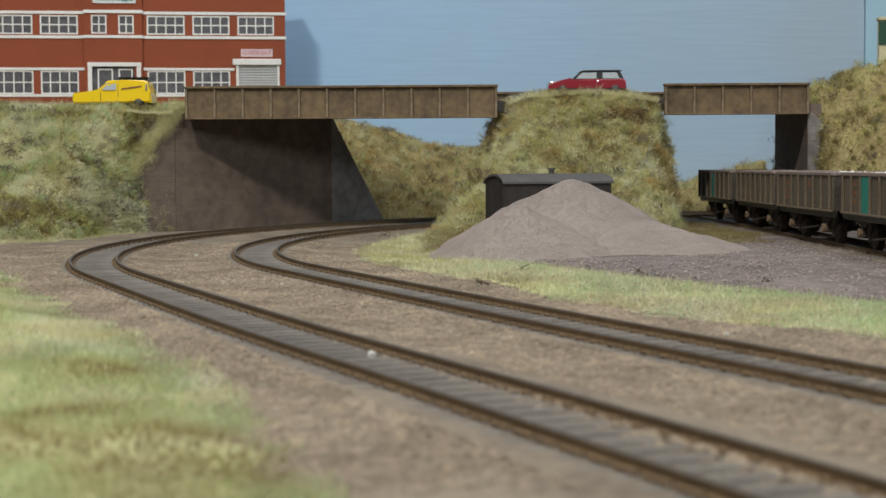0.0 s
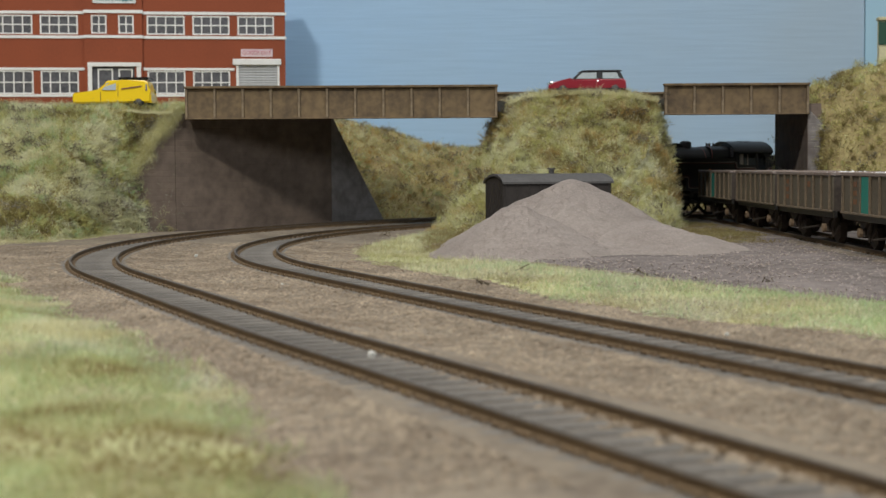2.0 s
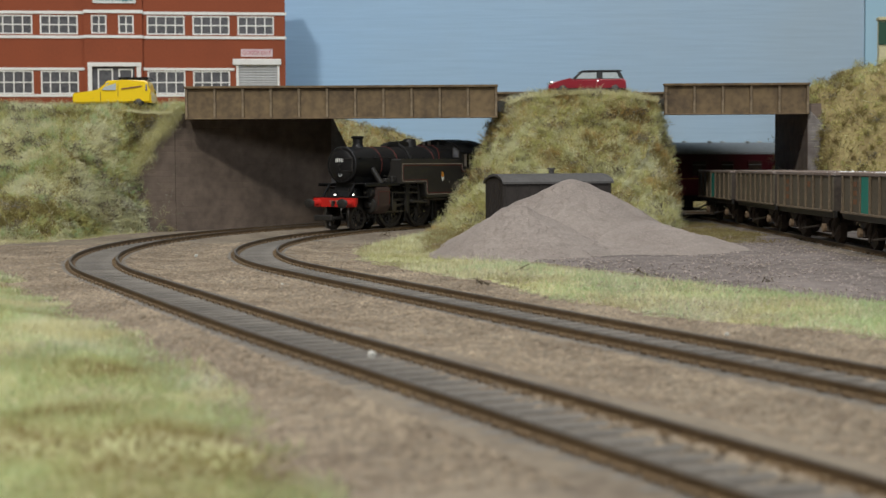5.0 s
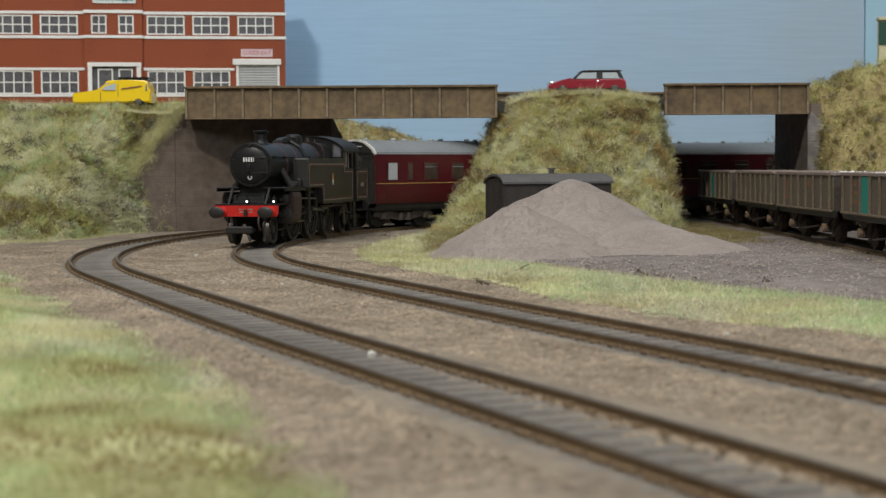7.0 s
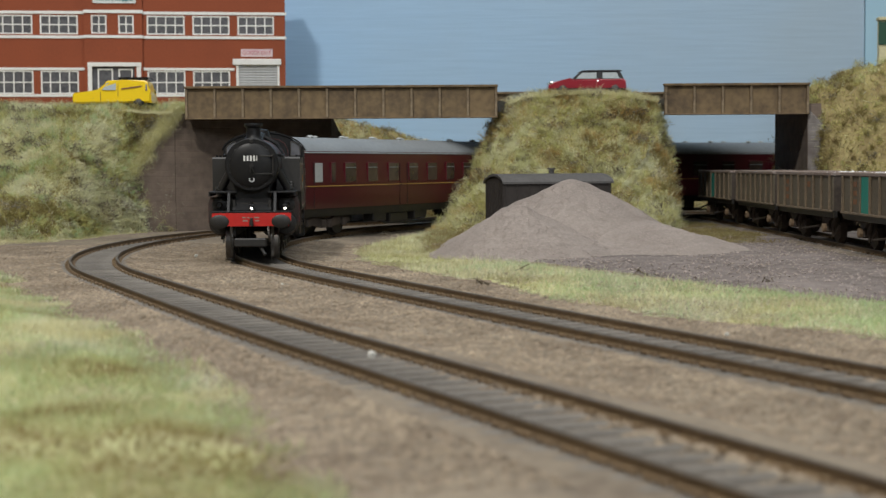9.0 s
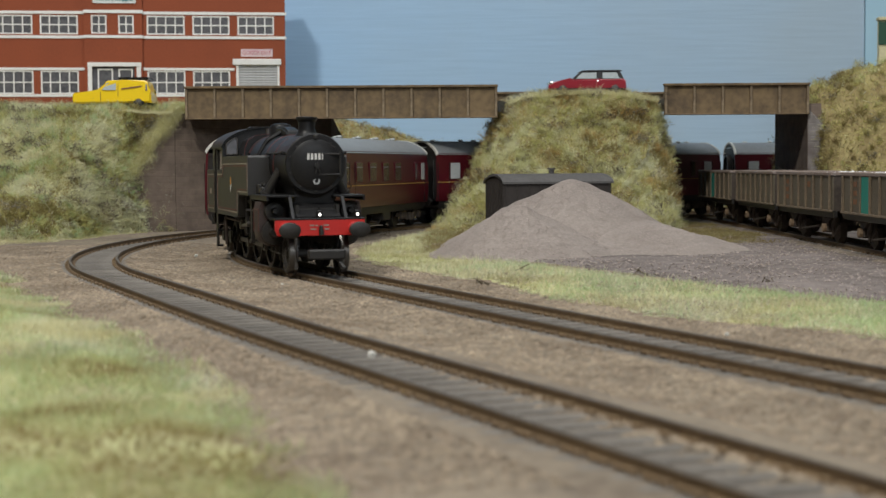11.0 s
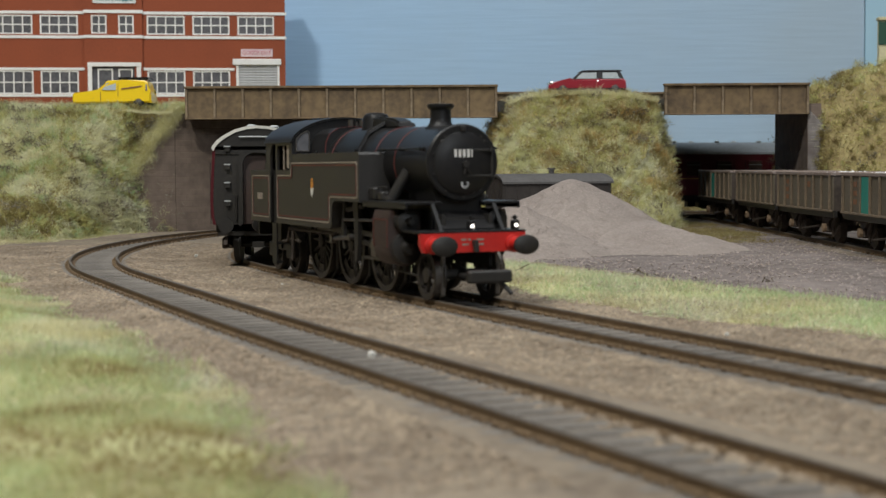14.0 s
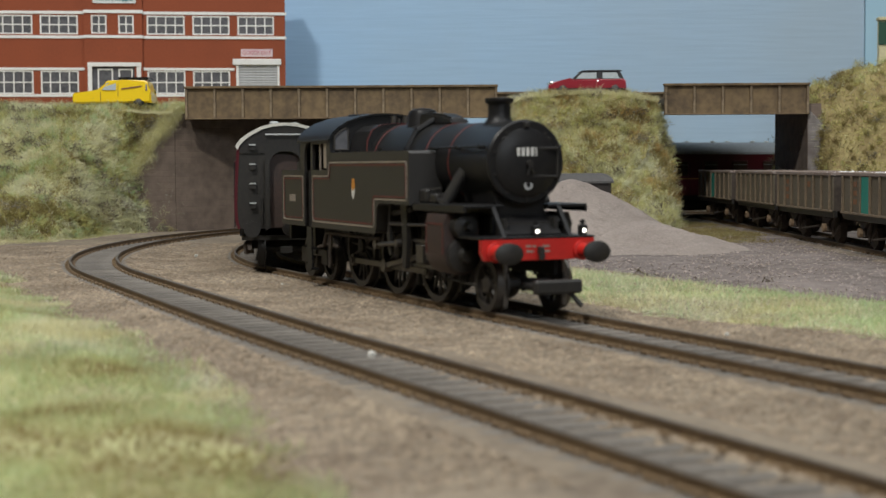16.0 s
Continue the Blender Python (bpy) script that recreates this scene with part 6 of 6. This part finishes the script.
# goods door
shut = part("roller_shutter", box(bmesh.new(), -35.4, -6.2, 1.0, 1.5, BASE, 111.6), SHUTTER, fac, "grey ribbed roller shutter")
me = finish(prism(bmesh.new(), [(0.98, 0), (0.4, 0.9), (0.5, 1.3), (0.98, 1.9)], "x", -35.4, -6.2), 10)
for i in range(18):
    part("slat", me, SHUTTER, shut).location = (0, 0, (BASE + 0.4 + i * 1.95) * MM)
part("shutter_frame", box(box(bmesh.new(), -37.4, -35.4, -0.5, 1.0, BASE, 112), -6.2, -4.6, -0.5, 1.0, BASE, 112), WHITE, fac)
part("shutter_hood", box(bmesh.new(), -40.0, -3.2, -1.8, 0.4, 111.6, 116.4, 0.5), WHITE, fac, "white shutter hood")
# sign with its words
sg = part("sign_board", box(bmesh.new(), -33.6, -9.6, -0.5, -0.02, 118.0, 123.8), material("sign_pale_pink", (0.80, 0.64, 0.66), 0.6), fac, "pale pink GOODS OUT sign")
txt = bpy.data.curves.new("sign_words", "FONT")
txt.body, txt.size, txt.align_x, txt.align_y, txt.extrude = "GOODS OUT", 4.4 * MM, "CENTER", "CENTER", 0.08 * MM
tmp = new("sign_words", txt)
words = bpy.data.meshes.new_from_object(tmp)
bpy.data.objects.remove(tmp)
words.materials.clear()
wd = part("lettering", words, material("sign_red", (0.42, 0.02, 0.06), 0.6), sg, "dark red capital letters")
wd.matrix_basis = at(-21.6, -0.6, 120.9, 0, 90) @ Matrix.Diagonal((0.82, 1, 1, 1))
nb = part("name_board", box(bmesh.new(), -143.2, -111.4, -3.8, -3.05, 157.4, 168), material("name_board_white", (0.72, 0.76, 0.76), 0.6), fac, "white name board with teal bars")
for i, (x0, x1) in enumerate(((-140, -135), (-134, -130.5), (-129.6, -127.6), (-126.6, -122.6), (-121.6, -117.4), (-116.6, -113.6))):
    part("name_bar", box(bmesh.new(), x0, x1, -4.1, -3.8, 159.6 - 0.6 * (i == 4), 164.5), material("name_teal", (0.03, 0.22, 0.28), 0.6) if i == 0 else bpy.data.materials["name_teal"], nb)

# ---- cream and green cabin at the end of the road ----
cab2 = thing("lineside_cabin", at(315.6, 1100, 0), "cream lineside cabin with dark green bands", "cabin")
part("wall", box(bmesh.new(), 0, 90, 0, 5, 10, 137), CREAM, cab2)
for z0, z1 in ((119.5, 136.0), (92, 104.0)):
    part("green_band", box(bmesh.new(), -0.6, 90, -0.8, -0.02, z0, z1), DKGREEN, cab2, "dark green painted band")
part("window", box(bmesh.new(), 5, 30, -1.4, -0.85, 121, 134.6), PANE, cab2, "dark window")
part("roof_edge", box(bmesh.new(), -0.8, 92, -1.6, 6, 137, 139.4, 0.3), CREAM, cab2)

# ---- model cars ----


def arch_cut(profile, wheels, r):
    """Profile with round wheel openings cut in its lower edge (drawn from front to rear along the bottom, reversed)."""
    out = list(profile)
    bottom = []
    for wx in sorted(wheels, reverse=True):
        for k in range(9):
            a = math.pi * k / 8
            bottom.append((wx + r * math.cos(a), max(1.4, 2.4 + r * math.sin(a))))
    return out + bottom


def tumble(ob, belt, keep, width):
    for vert in ob.data.vertices:
        z = vert.co.z / MM
        if z > belt:
            k = min((z - belt) / 6.0, 1.0)
            vert.co.y *= 1 - (1 - keep) * k


def shell(name, prof, half, mat, parent, label, belt, keep, bev=0.6):
    bm = prism(bmesh.new(), prof, "y", -half, half)
    es = [e for e in bm.edges if abs(abs(e.verts[0].co.y) - half) < 1e-4 and abs(e.verts[0].co.y - e.verts[1].co.y) < 1e-4]
    bmesh.ops.bevel(bm, geom=es, offset=bev, segments=3, affect="EDGES")
    ob = part(name, bm, mat, parent, label, 50)
    tumble(ob, belt, keep, half)
    return ob


def wheel(parent, x, y, r):
    w = part("wheel", lathe(bmesh.new(), [(-0.9, r - 0.3), (-0.7, r), (0.7, r), (0.9, r - 0.3)], (x, y, r), 20, "y"), TYRE, parent, "black tyre with pale hub")
    s = -1 if y < 0 else 1
    part("hub", lathe(bmesh.new(), [(s * 0.85, r * 0.6), (s * 1.05, r * 0.5)], (x, y, r), 14, "y"), VANROOF, w)


def side_patch(parent, name, pts, half, mat, belt, keep, label=""):
    """A window or light laid on both flanks."""
    for s in (-1, 1):
        ob = part(name, prism(bmesh.new(), pts, "y", s * half - 0.12, s * half + 0.12), mat, parent, label)
        tumble(ob, belt, keep, half)


yv_ = thing("three_wheeler_van", at(-218.6, 909, 70.2), "yellow three-wheeled van parked on the bank top", "toy car")
prof = [(0.4, 2.0), (0.0, 4.6), (0.2, 7.6), (1.2, 8.6), (14.6, 9.4), (15.8, 9.8), (19.2, 14.8), (21.0, 15.7), (30, 16.0), (42.4, 15.7), (44.4, 14.6), (45.6, 9.0), (46.6, 7.4), (46.6, 2.4)]
shell("body", arch_cut(prof, (39.0,), 3.4), 9.5, YELLOW, yv_, "bright yellow moulded body", 8.8, 0.84, 0.9)
side_patch(yv_, "side_window", [(17.6, 10.0), (20.2, 14.2), (25.8, 14.4), (25.8, 10.0)], 9.45, CARGLASS, 8.8, 0.84, "door window with a pale reflection in its colour")
side_patch(yv_, "van_stripe", [(29, 10.2), (41, 11.8), (41, 12.6), (29, 11.0)], 9.45, ORANGE, 8.8, 0.84, "faint orange side marking")
side_patch(yv_, "rear_window", [(43.2, 9.6), (43.2, 13.4), (44.0, 13.4), (44.4, 9.6)], 9.3, CARBLACK, 8.8, 0.84)
side_patch(yv_, "door_line", [(16.6, 3.0), (16.6, 8.6), (16.9, 8.6), (16.9, 3.0)], 9.5, ORANGE, 8.8, 0.84)
side_patch(yv_, "door_edge", [(26.8, 3.0), (26.8, 14.6), (27.1, 14.6), (27.1, 3.0)], 9.5, ORANGE, 8.8, 0.84)
ws = prism(bmesh.new(), [(15.7, 9.9), (19.0, 14.6), (19.1, 14.5), (15.9, 9.7)], "y", -7.2, 7.2)
part("windscreen", ws, CARGLASS, yv_)
rk = bmesh.new()
for x in (28, 32, 36, 40, 44):
    box(rk, x - 0.4, x + 0.4, -7, 7, 16.2, 17.0)
for y in (-6.6, 6.6):
    box(rk, 27, 45, y - 0.4, y + 0.4, 16.6, 17.6)
    box(rk, 27, 28, y - 0.4, y + 0.4, 15.4, 16.7)
    box(rk, 42, 43, y - 0.4, y + 0.4, 15.4, 16.7)
part("roof_rack", rk, CARBLACK, yv_, "black roof rack")
part("bumper", box(bmesh.new(), -0.7, 0.5, -8, 8, 3.0, 4.2, 0.3), CHROME, yv_)
for y in (-8.4, 8.4):
    wheel(yv_, 39.0, y, 3.1)
wheel(yv_, 6.0, 0, 3.0)
for y in (-6.5, 6.5):
    part("headlight", lathe(bmesh.new(), [(-0.4, 1.2), (0.3, 1.5)], (0.3, y, 6.4), 14), CHROME, yv_)

rc = thing("hatchback_car", at(62.6, 908, 76.2), "small red hatchback with black roof on the mound top", "toy car")
prof = [(0.6, 2.0), (0.0, 3.8), (0.6, 5.6), (2.6, 6.8), (7, 7.8), (13.4, 8.4), (14.4, 8.7), (44.8, 8.9), (45.8, 7.2), (46.2, 4.0), (45.6, 2.0)]
shell("body", arch_cut(prof, (39.4, 8.6), 3.7), 10.4, CARRED, rc, "glossy dark red lower body", 7.0, 0.93, 1.0)
gh = [(13.8, 8.4), (19.0, 12.9), (21, 13.5), (41.6, 13.6), (42.8, 13.0), (44.9, 8.6)]
shell("glasshouse", gh, 9.7, CARBLACK, rc, "black pillars and dark glass", 8.6, 0.84, 0.7)
side_patch(rc, "side_window", [(16.6, 9.0), (20.2, 12.4), (28.6, 12.5), (28.6, 9.0)], 9.66, CARGLASS, 8.6, 0.84, "side window with a pale reflection in its colour")
side_patch(rc, "side_window", [(32.2, 9.0), (32.2, 12.5), (40.6, 12.5), (42.0, 9.0)], 9.66, CARGLASS, 8.6, 0.84, "side window with a pale reflection in its colour")
rp = shell("roof_panel", [(18.6, 13.1), (20.6, 13.9), (41.8, 14.1), (44.0, 13.6), (42.8, 13.1)], 8.7, CARBLACK, rc, "black roof panel", 20, 1.0, 0.4)
side_patch(rc, "trim_strip", [(1.0, 2.6), (45.6, 2.6), (45.6, 3.2), (1.0, 3.2)], 10.35, CARBLACK, 7.0, 0.93)
side_patch(rc, "door_handle", [(28.4, 7.4), (30.0, 7.4), (30.0, 7.9), (28.4, 7.9)], 10.3, CHROME, 7.0, 0.93)
for y in (-8.0, 8.0):
    hl = part("headlight", lathe(bmesh.new(), [(-1.5, 0.8), (-0.9, 1.5), (0.6, 1.7)], (2.3, y, 6.3), 16), CHROME, rc, "pale round headlight")
    for x in (8.6, 39.4):
        wheel(rc, x, y * 1.18, 3.4)
part("mirror", box(bmesh.new(), 15.4, 16.4, -11.4, -9.6, 9.0, 10.2, 0.3), CARBLACK, rc)
for y in (-7.6, 7.6):
    part("tail_light", box(bmesh.new(), 45.2, 46.2, y - 0.8, y + 0.8, 5.6, 7.8, 0.2), RED, rc)

# ---- small litter on the ground ----
lit = np.random.default_rng(5)
for x, y, r in ((-14.0, 291.0, 0.95), (-101.7, 623.0, 0.8), (-49.7, 467.0, 0.6), (60.8, 323.6, 0.5)):
    st = bmesh.new()
    bmesh.ops.create_icosphere(st, subdivisions=1, radius=r)
    for v_ in st.verts:
        v_.co *= 0.8 + 0.4 * lit.random()
    ob = part("pebble", st, ROOFRIM, None, "", 10)
    ob.matrix_world = at(x, y, -2.2 + r * 0.35)
    tagged(ob, "small pale pebble lying by the rails", "stone", "loose pebbles")
for x, y in ((28, 520), (66, 505), (12, 468), (36, 846), (120, 838), (-30, 795), (100, 470), (64, 900), (90, 899), (130, 880), (-196, 905), (-210, 906)):
    tw = bmesh.new()
    z0 = -2.6 if y < 830 else 10 if y < 870 else 74 if x > 0 else 71
    for k in range(5):
        a, b = lit.uniform(-3, 3, 3), lit.uniform(-2.5, 2.5, 3)
        a[2], b[2] = abs(a[2]) * 0.3, abs(b[2]) * 1.4
        rod(tw, a, b, 0.22, 0.12, 5)
    ob = part("twig", tw, TWIG)
    ob.matrix_world = at(x, y, z0)
    tagged(ob, "small dark twiggy sprig in the grass", "twig", "twigs")

# ---- the train's run: seconds, and millimetres of its front beam along the inner line ----
STOPS = [(0, -766.9), (0.5, -703.1), (1, -645.7), (1.5, -594.7), (2, -549.5), (2.5, -508.2), (3, -468.7), (3.5, -428.8), (4, -387.4), (4.5, -345.0), (5, -302.4), (5.5, -260.9), (6, -221.4), (6.5, -184.7), (7, -150.9), (7.5, -120.0), (8, -91.6), (8.5, -65.7), (9, -42.2), (9.5, -20.5), (10, 0.0), (10.5, 20.1), (11, 40.3), (11.5, 61.0), (12, 81.9), (12.5, 102.3), (13, 121.1), (13.5, 136.7), (14, 149.3), (14.5, 159.9), (15, 169.2), (15.5, 177.7), (16, 185.8)]


def run_at(t):
    """Smooth place along the line at t seconds (a cubic through the neighbouring marks)."""
    k = min(max(int(t / 0.5), 0), len(STOPS) - 2)
    p = [STOPS[min(max(k + i, 0), len(STOPS) - 1)][1] for i in (-1, 0, 1, 2)]
    if k == 0:
        p[0] = 2 * p[1] - p[2]
    if k == len(STOPS) - 2:
        p[3] = 2 * p[2] - p[1]
    f = (t - 0.5 * k) / 0.5
    return p[1] + 0.5 * f * (p[2] - p[0] + f * (2 * p[0] - 5 * p[1] + 4 * p[2] - p[3] + f * (3 * (p[1] - p[2]) + p[3] - p[0])))


def chord(ua, ub):
    """Two points on the line and the direction from the rear one to the front one."""
    a, b = along(ua), along(ub)
    return a, (a - b).normalized()


def motions():
    times = [i / 15 for i in range(241)]
    rows = []
    for t in times:
        u = run_at(t)
        a, d = chord(u - 42, u - 128)
        o = a + d * 42
        rows.append((t, at(o.x, o.y, 0, math.degrees(math.atan2(d.y, d.x)))))
    walk(loco, rows)
    for i, c in enumerate(COACHES):
        rows = []
        for t in times[::3]:
            mid = run_at(t) - 175.5 - LEN / 2 - i * (LEN + 19.0)
            a, d = chord(mid + PIVOT, mid - PIVOT)
            o = a - d * PIVOT
            rows.append((t, at(o.x, o.y, 0, math.degrees(math.atan2(d.y, d.x)))))
        walk(c, rows)
    for w, x, r in WHEELS:
        walk(w, [(t, pose(x * MM, 0, r * MM, 0, math.degrees(run_at(t) / r), 0)) for t in times])
    for kind, sd, ob in RODS:
        rows = []
        for t in times:
            a = -run_at(t) / 11.5 + (math.pi / 2 if sd < 0 else 0)
            px, pz = CRANK * math.cos(a), 11.5 + CRANK * math.sin(a)
            if kind == "coupling":
                rows.append((t, at(px, sd * 11.2, pz)))
            elif kind == "crosshead":
                rows.append((t, at(DRIVERS[1] + px + math.sqrt(CONROD ** 2 - (pz - 11.8) ** 2), sd * 12.6, 11.8)))
            else:
                tilt = math.degrees(math.asin((pz - 11.8) / CONROD))
                rows.append((t, at(DRIVERS[1] + px, sd * 12.4, pz, 0, 0, tilt)))
        walk(ob, rows)


motions()
